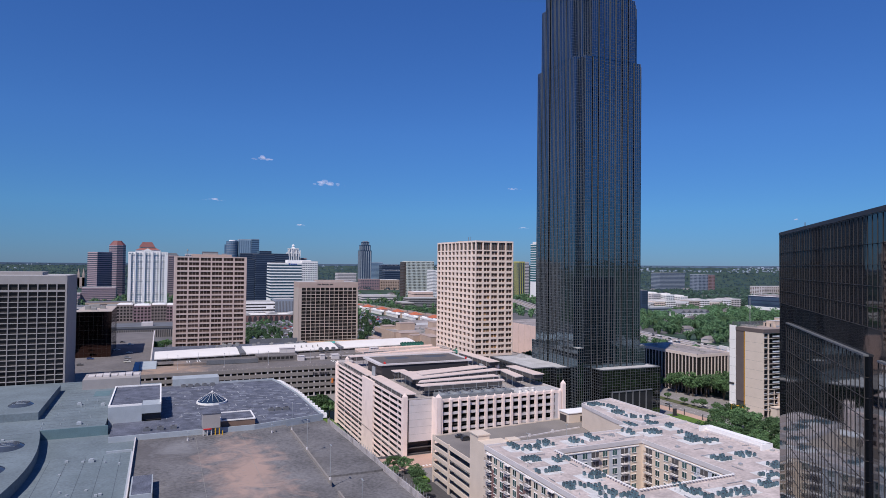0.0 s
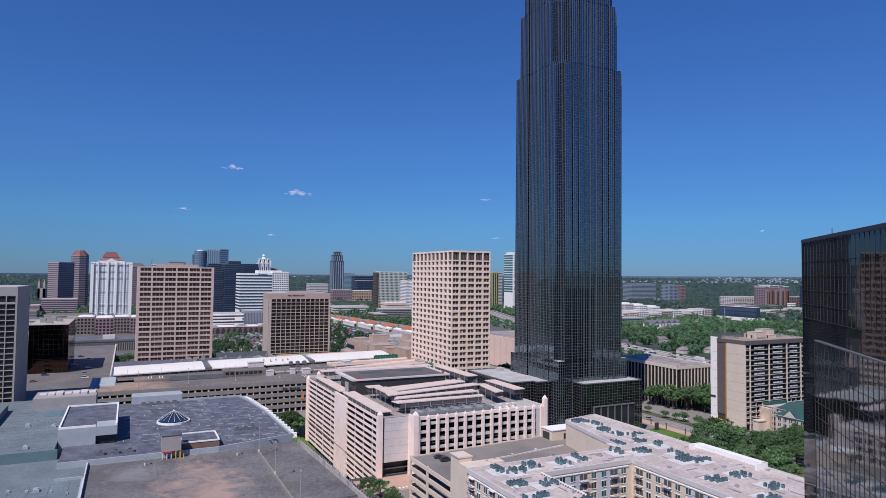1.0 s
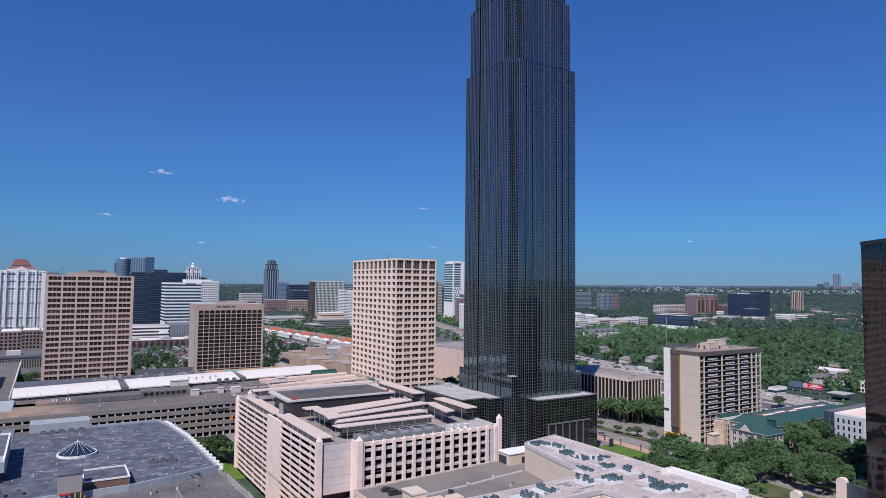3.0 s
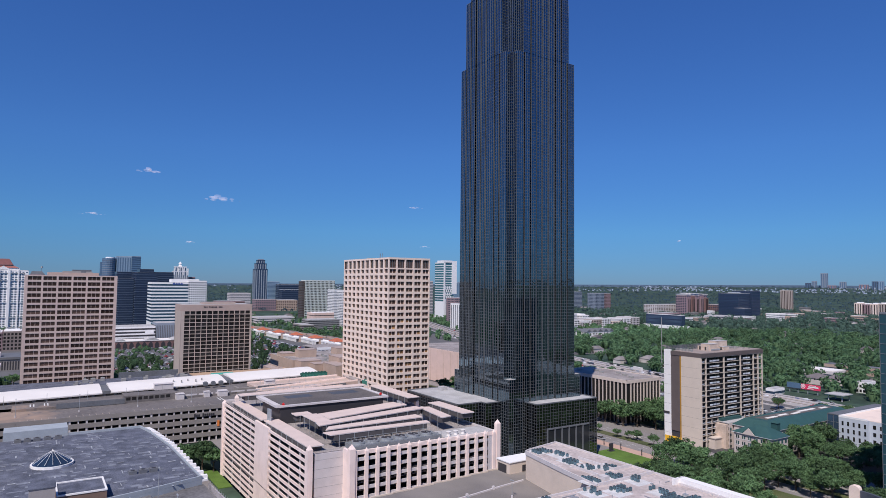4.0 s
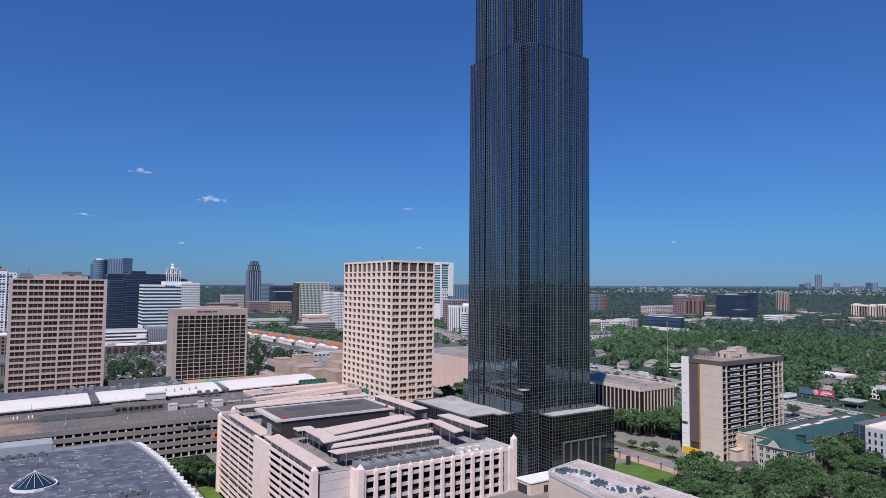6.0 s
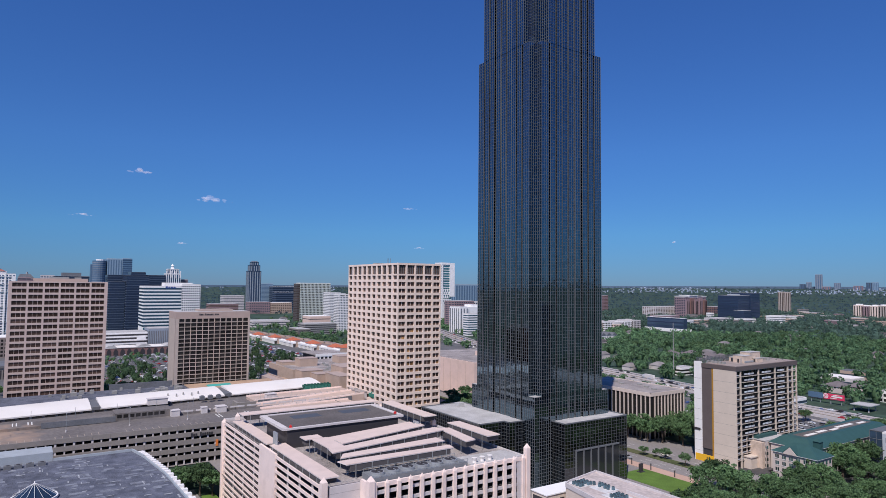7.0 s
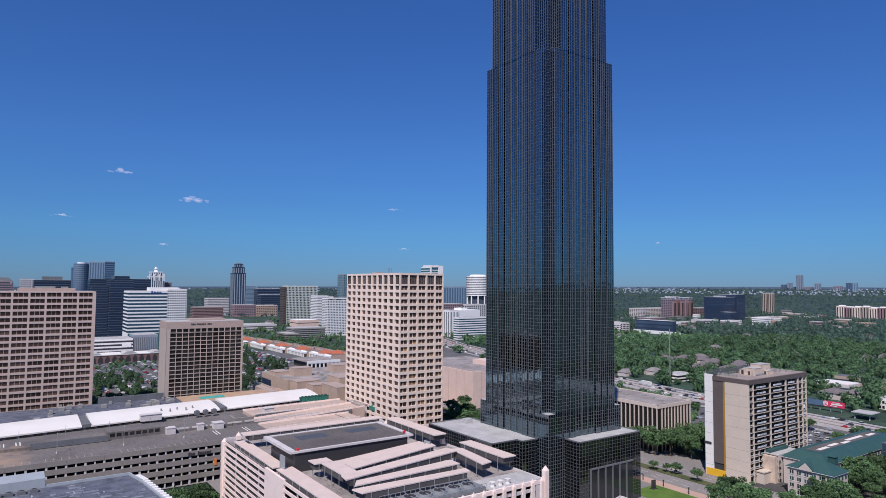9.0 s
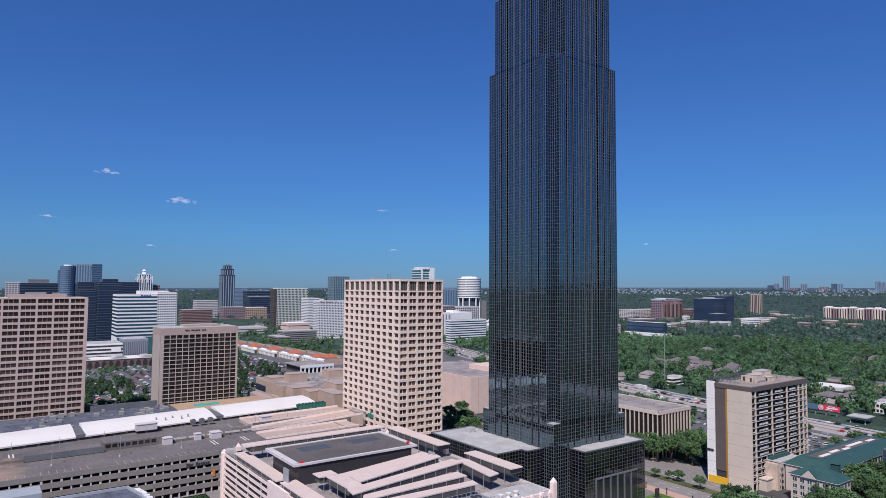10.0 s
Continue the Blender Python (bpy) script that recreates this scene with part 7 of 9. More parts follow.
    part("deck", Geo().box(-236.6, -188, 102.5, 185, 9.8, 10.2).box(-236.6, -188, 102.5, 185, 6.3, 6.7).box(-236.6, -188, 102.5, 185, 2.8, 3.2).box(-236.6, -188, 102.5, 185, -0.7, -0.3), GREY, g)
    # solid core coloured as the shade between these decks
    part("inner_wall", Geo().box(-236, -190, 112, 184, G, top - .6), HOTELDARK, g)
    bands = []
    for r in range(5):
        z = top - r * 3.5
        for a, b in ((-237.3, -222.5), (-221.5, -199.5)):
            bands.append((((a + b) / 2, 101.2, z - .3), (b - a - .1, 0.4, 1.5)))
        for i in range(10):
            a = 101.5 + i * 8.45
            bands.append(((side(a + 4.2) - .1, a + 4.2, z - .3), (0.4, 8.3, 1.5)))
    pieces("parapet_panel", g, APTCREAM, bands)
    cols = [((x, 101.2, (G + top) / 2), (0.9, 0.6, top - G + 1.6)) for x in (-236.9, -222, -200)]
    cols += [((side(101.5 + i * 8.45) - .1, 101.5 + i * 8.45, (G + top) / 2), (0.6, 0.7, top - G)) for i in range(1, 11)]
    pieces("column", g, APTCREAM, cols)
    ds = Geo()
    for i in range(9):
        ds.box(-206.2, -205.8, 112 + i * 6, 117.9 + i * 6, top, top + .25)
        ds.box(-206.4, -205.6, 111.6 + i * 6, 112.2 + i * 6, top, top + 1.1)
    part("kerb", ds, PALE, g)
    for (ax, ay), (bx, by) in (((-221.0, 118), (-223, 137)), ((-223, 137.6), (-225, 149.4)), ((-225.1, 150), (-227.2, 165))):
        part("long_kerb", Geo().prism([(ax - .25, ay), (ax + .25, ay), (bx + .25, by), (bx - .25, by)], top, top + 0.45), PALE, g)
        part("kerb_post", Geo().box(ax - .4, ax + .4, ay - .4, ay + .4, top, top + 1.1), PALE, g)
    part("back_wall", Geo().box(-243, -233, 185.6, 186, top, top + 1.2), PALE, g)
    h = thing("stair_house", "cream flat-roofed stair house on the top deck", "stair house", (-239, 173, top))
    part("wall", Geo().box(-243, -235.6, 165.5, 181.5, top, top + 4.0), APTCREAM, h)
    part("roof", Geo().box(-243.3, -235.3, 165.2, 181.8, top + 4.0, top + 4.35), WHITE, h)
    part("garage_door", Geo().box(-242.2, -237.4, 165.3, 165.45, top, top + 3.0), DARK, h)
    part("door", Geo().box(-235.55, -235.45, 171.5, 173.4, top + .3, top + 2.6), DARK, h)
    part("door", Geo().box(-235.55, -235.45, 177.5, 178.8, top, top + 2.6), DARK, h)
    for x, y in ((-215, 150), (-209, 128), (-217, 172)):
        street_lamp(x, y, top, 5.5)


APTCREAM = surface("cream_stucco", (0.66, 0.545, 0.45), vary=0.07, stain=0.12, stain_col=(0.42, 0.34, 0.27))
APTGREY = surface("pale_grey_stucco", (0.50, 0.52, 0.56), vary=0.07, stain=0.12, stain_col=(0.38, 0.38, 0.40))
APTGLASS = mirror_glass("teal_apartment_glass", (0.03, 0.07, 0.07), metal=0.0, spec=0.6, rough=0.08, each=0.7)
ROOFPALE2 = surface("stained_pale_roof", (0.51, 0.43, 0.40), vary=0.26, scale=0.12, fine=1.0, stain=0.55, stain_col=(0.34, 0.28, 0.26))
ROOFWHITE2 = surface("white_coated_roof", (0.62, 0.60, 0.59), vary=0.2, scale=0.4, stain=0.6, stain_col=(0.44, 0.40, 0.38))
DECK2 = surface("grey_top_deck", (0.215, 0.19, 0.175), vary=0.25, scale=0.06, stain=0.4, stain_col=(0.30, 0.26, 0.22))
apartments()


# ---- buildings east of the hotel ----
def green_roof_inn():
    t = thing("inn", "pale stucco inn with green metal roofs", "inn", (-245, 370, G))

    def wing(x0, x1, y0, y1, z, rise, inset):
        part("wall", Geo().box(x0, x1, y0, y1, G, z), WALLPINK, t)
        part("eave", Geo().box(x0 - .7, x1 + .7, y0 - .7, y1 + .7, z, z + .35), WHITE, t, "white eaves board")
        part("roof", Geo().hip(x0 - .8, x1 + .8, y0 - .8, y1 + .8, z + .35, z + rise, inset), GREENROOF, t, "green metal roof")
    wing(-249, -228.5, 326, 340, 8.6, 4.6, None)
    wing(-258.5, -238, 340.9, 428, 8.8, 4.2, 5.0)
    part("wall", Geo().box(-266, -259.4, 338, 358, G, 9.4), WALLPINK, t)
    part("roof", Geo().box(-266.5, -259.4, 337.5, 358.5, 9.4, 9.9), ROOFPALE, t)
    part("roof", Geo().box(-266.5, -263.5, 338, 356, 9.9, 11.4), GREENROOF, t)
    part("flat_roof", Geo().box(-251.6, -245, 349, 420, 12.6, 13.1), ROOFDARK, t, "dusty sunken flat roof")
    for x, y0, y1 in ((-246.6, 352, 362), (-247.4, 365, 374), (-246.2, 377, 384), (-248, 386, 404), (-246.8, 408, 416)):
        part("roof_strip", Geo().box(x - 1.1, x + 0.9, y0, y1, 13.15, 13.3), ROOFWHITE, t, "white roof membrane strip")
    part("gable", Geo().prism([(-244, 325.0), (-237, 325.0), (-237, 327.6), (-244, 327.6)], 8.6, 12.0, [(-240.6, 325.0), (-240.4, 325.0), (-240.4, 331), (-240.6, 331)]), WALLPINK, t)
    part("gable_roof", Geo().prism([(-244.5, 325.4), (-236.5, 325.4), (-236.5, 333), (-244.5, 333)], 9.0, 12.4, [(-240.6, 325.4), (-240.4, 325.4), (-240.4, 334), (-240.6, 334)]), GREENROOF, t)
    part("cupola", Geo().box(-236.6, -233.4, 339, 342, 10, 14.2).hip(-237, -233, 338.6, 342.4, 14.2, 15.4), GREENROOF, t)
    panes, frames = [], []
    for r in range(4):
        z = 6.6 - r * 3.05
        for i in range(6):
            x = -247 + i * 3.35
            panes.append(((x, 325.95, z), (1.7, 0.12, 1.7)))
            frames.append(((x, 325.9, z - 1.0), (2.1, 0.25, 0.18)))
            frames.append(((x, 325.88, z), (0.1, 0.2, 1.7)))
        for i in range(4):
            panes.append(((-228.45, 328.2 + i * 3.3, z), (0.12, 1.5, 1.7)))
            panes.append(((-249.05, 328 + i * 3.2, z), (0.12, 1.5, 1.7)))
        for i in range(24):
            panes.append(((-237.95, 343 + i * 3.5, z), (0.12, 1.5, 1.7)))
        for i in range(5):
            panes.append(((-264.6 + i * 1.5, 337.95, z), (0.9, 0.12, 1.5)))
    pieces("window", t, APTGLASS, panes, 70)
    pieces("window_sill", t, WHITE, frames)


WALLPINK = surface("pale_pink_stucco", (0.56, 0.48, 0.44), vary=0.06)
green_roof_inn()


def white_grid_block():
    t = thing("office_building", "white office block with small dark windows and a glass corner", "office building", (-215, 440, G))
    x0, x1, y0, y1, top = -231, -186, 384, 440, 14.6
    part("wall", Geo().box(x0 + 6, -211, y0, y1, G, top).box(-211, x1, y0 + 2.5, y1, G, top - .3), BLOCKPALE, t)
    glass = part("glass_corner", Geo().box(x0, x0 + 6, y0 + .6, y1, G, top + .6), BLUEGLASS, t, "dark blue glass corner")
    gg = Geo()
    wall_grid(gg, [(x0, y0 + .6), (x0 + 6, y0 + .6)], G, top + .6, 3.0, 3.8, 0.22, 0.1, False)
    part("mullion_grid", gg, MULL, glass, kind="stuff")
    part("roof", Geo().box(x0 + 6.6, x1 - .5, y0 + 3, y1 - .5, top - .2, top + .1), CREAM, t)
    part("glass_roof", Geo().box(x0 - .1, x0 + 6.1, y0 + .5, y1 + .1, top + .6, top + .9), SLATE, t)
    part("parapet", Geo().box(x0 + 6, -211, y0, y0 + .6, top, top + .9).box(x0 + 6, x0 + 6.6, y0 + .6, y1, top, top + .9), WHITE, t)
    panes = []
    for r in range(5):
        z = top - 3.0 - r * 3.8
        for i in range(5):
            panes.append(((x0 + 8.0 + i * 2.75, y0 - .02, z), (0.95, 0.12, 2.3)))
        for i in range(7):
            panes.append(((-208.6 + i * 3.2, y0 + 2.48, z), (1.4, 0.12, 2.0)))
    pieces("window", t, BLACKGLASS, panes)
    g = thing("office_building", "dark blue-green glass office slab", "office building", (-120, 322, G))
    q = [(-167.4, 297), (-112, 297), (-112, 340), (-167.4, 340)]
    part("glass_wall", Geo().prism(q, G, 74), SLABGLASS, g)
    gg = Geo()
    wall_grid(gg, q, G, 74, 3.0, 3.9, 0.18, 0.12, True, 1.3)
    part("mullion_grid", gg, MULL, g, "metal floor lines and bars", kind="stuff")
    part("roof", Geo().prism(q, 74, 74.6), SLATE, g)


# white panels with the bluish shade on them mixed into the colour
BLOCKPALE = surface("shade_tinted_white_panels", (0.50, 0.53, 0.58), vary=0.06)
SLABGLASS = mirror_glass("blue_green_slab_glass", (0.05, 0.13, 0.16), metal=0.4, rough=0.1)
white_grid_block()


def arc_wall():
    t = thing("fountain_wall", "half-round fountain wall, shade painted dark blue, pale ribs, cream end piers", "fountain", (-160, 256, G))
    n, r, cx, cy, top = 18, 15.3, -164.8, 256.2, 10.2
    for i in range(n):
        a0, a1 = math.pi * (i / n - .5), math.pi * ((i + 1) / n - .5)
        p = [(cx + q * math.cos(a), cy + q * math.sin(a)) for q, a in ((r, a0), (r + 1.0, a0), (r + 1.0, a1), (r, a1))]
        # dark blue here is the wall's shaded side, given as its colour
        part("wall_panel", Geo().prism(p, G, top), SLATE2, t)
        c, d = math.cos(a0), math.sin(a0)
        rib = [(cx + q * c - w * d, cy + q * d + w * c) for q, w in ((r + .9, -.2), (r + 1.9, -.2), (r + 1.9, .2), (r + .9, .2))]
        if i:
            part("rib", Geo().prism(rib, G, top - .6), PALE, t, "pale buttress rib")
    for y in (cy - r - .5, cy + r + .5):
        pier = Geo().box(cx - 3.2, cx + .4, y - 1.1, y + 1.1, G, top + .2)
        pier.v += [(x, y + w, z) for w in (-1.1, 1.1) for x, z in ((cx - 3.2, top + .2), (cx - 2.9, top + 1.0), (cx - 2.2, top + 1.5), (cx - .6, top + 1.5), (cx + .1, top + 1.0), (cx + .4, top + .2))]
        k = len(pier.v) - 12
        pier.f += [tuple(range(k, k + 6)), tuple(range(k + 11, k + 5, -1))] + [(k + i, k + 6 + i, k + 7 + i, k + 1 + i) for i in range(5)]
        part("pier", pier, CREAM, t, "cream rounded end pier")


arc_wall()


# ---- trees ----
def leaf_cloud(rng, blobs, per, size, flat=0.75, wild=0.38, deep=0.75):
    """Corners and faces of many small leaf clumps on the shells of several blobs; blobs: rows of centre and radius."""
    B = np.asarray(blobs, float)
    n = len(B) * per
    d = rng.normal(size=(n, 3))
    d /= np.linalg.norm(d, axis=1, keepdims=True)
    d[:, 2] = np.where(rng.random(n) < 0.75, np.abs(d[:, 2]), d[:, 2])
    base = np.repeat(B, per, axis=0)
    c = base[:, :3] + d * base[:, 3:4] * rng.uniform(deep, 1.1, (n, 1)) * (1, 1, flat)
    nrm = d + rng.normal(size=(n, 3)) * wild
    nrm /= np.linalg.norm(nrm, axis=1, keepdims=True)
    ref = np.where(np.abs(nrm[:, 2:3]) < 0.9, (0, 0, 1.0), (1.0, 0, 0))
    u = np.cross(nrm, ref)
    u /= np.linalg.norm(u, axis=1, keepdims=True)
    v = np.cross(nrm, u)
    ang = rng.uniform(0, 6.28, (n, 1))
    u, v = u * np.cos(ang) + v * np.sin(ang), v * np.cos(ang) - u * np.sin(ang)
    s = rng.uniform(0.6, 1.3, (n, 1)) * size * np.sqrt(base[:, 3:4] / B[:, 3].mean())
    pts = np.stack([c + u * s, c + v * s * 0.7 + nrm * s * 0.15, c - u * s, c - v * s * 0.7 + nrm * s * 0.15], 1).reshape(-1, 3)
    return pts, np.arange(n * 4).reshape(-1, 4)


def raw_mesh(name, pts, quads, mat):
    me = bpy.data.meshes.new(name)
    me.vertices.add(len(pts))
    me.vertices.foreach_set("co", np.asarray(pts, np.float32).ravel())
    k = len(quads)
    me.loops.add(k * 4)
    me.loops.foreach_set("vertex_index", np.asarray(quads, np.int32).ravel())
    me.polygons.add(k)
    me.polygons.foreach_set("loop_start", np.arange(0, k * 4, 4, dtype=np.int32))
    me.polygons.foreach_set("loop_total", np.full(k, 4, np.int32))
    me.update(calc_edges=True)
    me.materials.append(mat)
    return me


RNG = np.random.default_rng(7)
CROWNS, TRUNKS = [], []
for kind in range(5):
    blobs = []
    for i in range(36 + kind * 3):
        a, q = RNG.uniform(0, 6.28), math.sqrt(RNG.uniform(0, 1)) * 3.6
        blobs.append((q * math.cos(a), q * math.sin(a), 5.3 + RNG.uniform(-2.0, 3.2) * (1 - q / 5.2), RNG.uniform(0.6, 1.35)))
    pts, quads = leaf_cloud(RNG, blobs, 74, 0.25, 0.95, 0.9, 0.45)
    CROWNS.append(raw_mesh("crown", pts, quads, LEAF))
    g = Geo().tube(0, 0, 0.26, 0, 3.4, 8, 0.16)
    for i in range(5):
        a = 6.28 * i / 5 + kind
        ex, ey = 2.2 * math.cos(a), 2.2 * math.sin(a)
        b = [(0.1 * math.cos(q) , 0.1 * math.sin(q)) for q in (0, 2.1, 4.2)]
        g.prism(b, 2.8, 5.2 + 0.3 * (i % 3), [(ex + 0.3 * x, ey + 0.3 * y) for x, y in b])
    TRUNKS.append(g.mesh("trunk", BARK))


def tree(x, y, s, z=None, label="broad green street tree with a full leafy crown"):
    z = G if z is None else z
    k = RNG.integers(0, 5)
    t = thing("tree", label, "tree", (x, y, z), "trees")
    for name, me in (("trunk", TRUNKS[k]), ("crown", CROWNS[k])):
        ob = new(name, me)
        ob.parent = t
        ob.matrix_basis = pose(0, 0, 0, 0, 0, float(RNG.uniform(0, 360))) @ Matrix.Diagonal((s * float(RNG.uniform(0.9, 1.15)), s * float(RNG.uniform(0.9, 1.15)), s, 1))


def scatter(x0, x1, y0, y1, gap, lo, hi, keep=None):
    nx, ny = max(1, int((x1 - x0) / gap)), max(1, int((y1 - y0) / gap))
    for i in range(nx):
        for j in range(ny):
            x = x0 + (i + 0.5 + float(RNG.uniform(-.35, .35))) * (x1 - x0) / nx
            y = y0 + (j + 0.5 + float(RNG.uniform(-.35, .35))) * (y1 - y0) / ny
            if keep is None or keep(x, y):
                tree(x, y, float(RNG.uniform(lo, hi)))


# park beside the skyscraper
scatter(-262, -150, 226, 330, 9.2, 1.0, 1.7, lambda x, y: not (x > -174 and y > 290) and not (x < -246 and y < 288) and not (x < -236 and y > 284) and not (x < -246 and y > 318) and not (math.hypot(x + 163, y - 256) < 22) and not (x > -205 and 262 < y < 288) and y > 198)
scatter(-226, -176, 344, 380, 9, 1.0, 1.4)
for i in range(7):
    tree(-232.5 + (i % 2) * 3, 346 + i * 6.2, 1.5 + .2 * (i % 3))
for x, y, s in ((-249, 271, 1.75), (-250, 282, 1.8), (-241, 279, 1.8)):
    tree(x, y, s)
for x, y, s in ((-309, 474, 1.0), (-281, 452, 0.9), (-278, 474, 1.1), (-316, 446, 1.1), (-264, 478, 1.2)):
    tree(x, y, s)
# street trees before the fin-clad offices
for i in range(5):
    tree(-392 + i * 11.5, 330.0 + (i % 3) * 1.2, 1.0 + 0.25 * (i % 3))
for x, y, q in ((-341, 329, 1.75), (-334, 332, 1.9), (-327, 330, 1.6), (-321, 336, 1.9), (-326, 344, 1.8), (-318, 348, 2.0), (-324, 356, 2.0), (-314, 358, 1.8), (-322, 368, 1.9), (-310, 340, 1.7), (-306, 352, 1.5), (-316, 376, 1.7), (-306, 366, 1.6)):
    tree(x, y, q)
for x, y, q in ((-350, 306, 0.62), (-338, 307, 0.66), (-325, 306, 0.6), (-308.5, 304, 0.62), (-302.1, 306, 0.6), (-296.7, 307, 0.75), (-283.2, 305, 0.85), (-270, 306, 0.7)):
    tree(x, y, q, label="small young street tree on the road verge")
# between the cream tower and the skyscraper
for x, y, q in ((-452, 272, 1.4), (-446, 278, 1.6), (-455, 283, 1.3), (-462, 296, 1.5), (-470, 290, 1.3), (-485, 298, 1.5), (-478, 305, 1.3), (-496, 318, 1.4), (-436, 268, 1.3), (-440, 286, 1.5), (-424, 272, 1.2)):
    tree(x, y, q)
scatter(-411, -358, 246, 300, 10, 0.8, 1.3, lambda x, y: x + y > -150)
for x, y, s in ((-405, 94, 1.9), (-410, 86, 1.7), (-401, 99, 1.5), (-256, 91, 0.75), (-250, 94, 0.85), (-244, 96, 0.7), (-254, 86, 0.6), (-236, 94, 0.8), (-228, 92, 0.7), (-247, 88, 0.6), (-220, 90, 0.75), (-262, 95, 0.5),
                (-408, 36, 0.7), (-408, 44, 0.6), (-409, 52, 0.6), (-408, 28, 0.7)):
    tree(x, y, s, -16.3 if -415 < x < -277 and 70 < y < 101 else None)
# car-park trees behind the slab hotels
scatter(-700, -645, -8, 8, 12, 1.0, 1.4)


def woods(name, label, x0, x1, y0, y1, count, lo, hi, per, size, keep, seed, mat=None, hearted=True):
    rng = np.random.default_rng(seed)
    x, y = rng.uniform(x0, x1, count), rng.uniform(y0, y1, count)
    ok = np.array([keep(a, b) for a, b in zip(x, y)])
    x, y = x[ok], y[ok]
    r = rng.uniform(lo, hi, len(x))
    h = r * rng.uniform(0.9, 1.5, len(x))
    land = np.array([lie(a, b) for a, b in zip(x, y)])
    blobs = np.stack([x, y, land + h * 0.75, r], 1)
    # several lobes to a crown
    lobes, k = [], 4 if per > 30 else 1
    for cx, cy, cz, q in blobs:
        if k == 1:
            lobes.append((cx, cy, cz, q))
            continue
        for i in range(k):
            a, f = rng.uniform(0, 6.28), math.sqrt(rng.uniform(0, 1)) * .56 * q
            lobes.append((cx + f * math.cos(a), cy + f * math.sin(a), cz + rng.uniform(-.05, .55) * q * (1 - f / q), q * rng.uniform(.48, .74)))
    pts, quads = leaf_cloud(rng, np.array(lobes), max(6, per // k), size, wild=0.5 if k > 1 else 0.3, deep=0.8)
    # a dark heart under each crown
    ring = np.array([(math.cos(6.2832 * i / 6), math.sin(6.2832 * i / 6)) for i in range(6)])
    hearts, hq = [], []
    n0 = len(pts)
    for (cx, cy, cz, q), low in zip(blobs, land):
        k = n0 + len(hearts)
        hearts += [(cx + .25 * q * a, cy + .25 * q * b, low) for a, b in ring] + [(cx + .56 * q * a, cy + .56 * q * b, cz + q * .05) for a, b in ring]
        hearts += [(cx + .26 * q * a, cy + .26 * q * b, cz + q * .4) for a, b in ring]
        for i in range(6):
            j = (i + 1) % 6
            hq += [(k + i, k + j, k + 6 + j, k + 6 + i), (k + 6 + i, k + 6 + j, k + 12 + j, k + 12 + i)]
        hq += [(k + 12, k + 13, k + 14, k + 15), (k + 12, k + 15, k + 16, k + 17)]
    if hearted:
        pts = np.concatenate([pts, np.array(hearts)])
        quads = np.concatenate([quads, np.array(hq)])
    return tagged(new(name, raw_mesh(name, pts, quads, mat or LEAF2)), label, "woods", kind="stuff")


FREEWAY = WAY


def off_road(x, y):
    """How far a spot lies from the freeway's middle."""
    best = 1e9
    for (ax, ay), (bx, by) in zip(FREEWAY, FREEWAY[1:]):
        dx, dy = bx - ax, by - ay
        f = min(1, max(0, ((x - ax) * dx + (y - ay) * dy) / (dx * dx + dy * dy)))
        best = min(best, math.hypot(x - ax - f * dx, y - ay - f * dy))
    return best


CLEAR = []       # x0, x1, y0, y1 of built ground within the woods


def wooded(x, y):
    return off_road(x, y) > 31 and not any(a - 4 < x < b + 4 and c - 4 < y < d + 4 for a, b, c, d in CLEAR)


# car-park trees behind the slab hotels
woods("car_park_trees", "green shade trees over the car park behind the hotels", -850, -650, 58, 138, 130, 2.8, 4.8, 72, 0.75, lambda x, y: True, 41, LEAF2)
woods("car_park_trees", "rows of green trees between parked cars", -960, -640, 180, 290, 210, 2.6, 4.4, 64, 0.72, lambda x, y: y < 262 or x < -690, 42, LEAF2)
woods("car_park_trees", "small green trees along the shopping strip's car park", -1150, -800, 272, 306, 70, 2.4, 4.2, 44, 0.85, lambda x, y: True, 43, LEAF2)
woods("roadside_trees", "leafy trees lining the yards beside the freeway", -640, -330, 466, 512, 150, 2.6, 5.2, 72, 0.75, lambda x, y: off_road(x, y) > 27, 44, LEAF2)
woods("roadside_trees", "scattered green trees in the yards behind the offices", -640, -300, 372, 470, 80, 2.2, 4.2, 72, 0.68, lambda x, y: not (-400 < x < -325 and y < 374), 45, LEAF)
woods("car_park_trees", "low green trees among the cars before the arcade", -990, -850, 96, 182, 60, 2.0, 3.6, 60, 0.62, lambda x, y: True, 46, LEAF2)


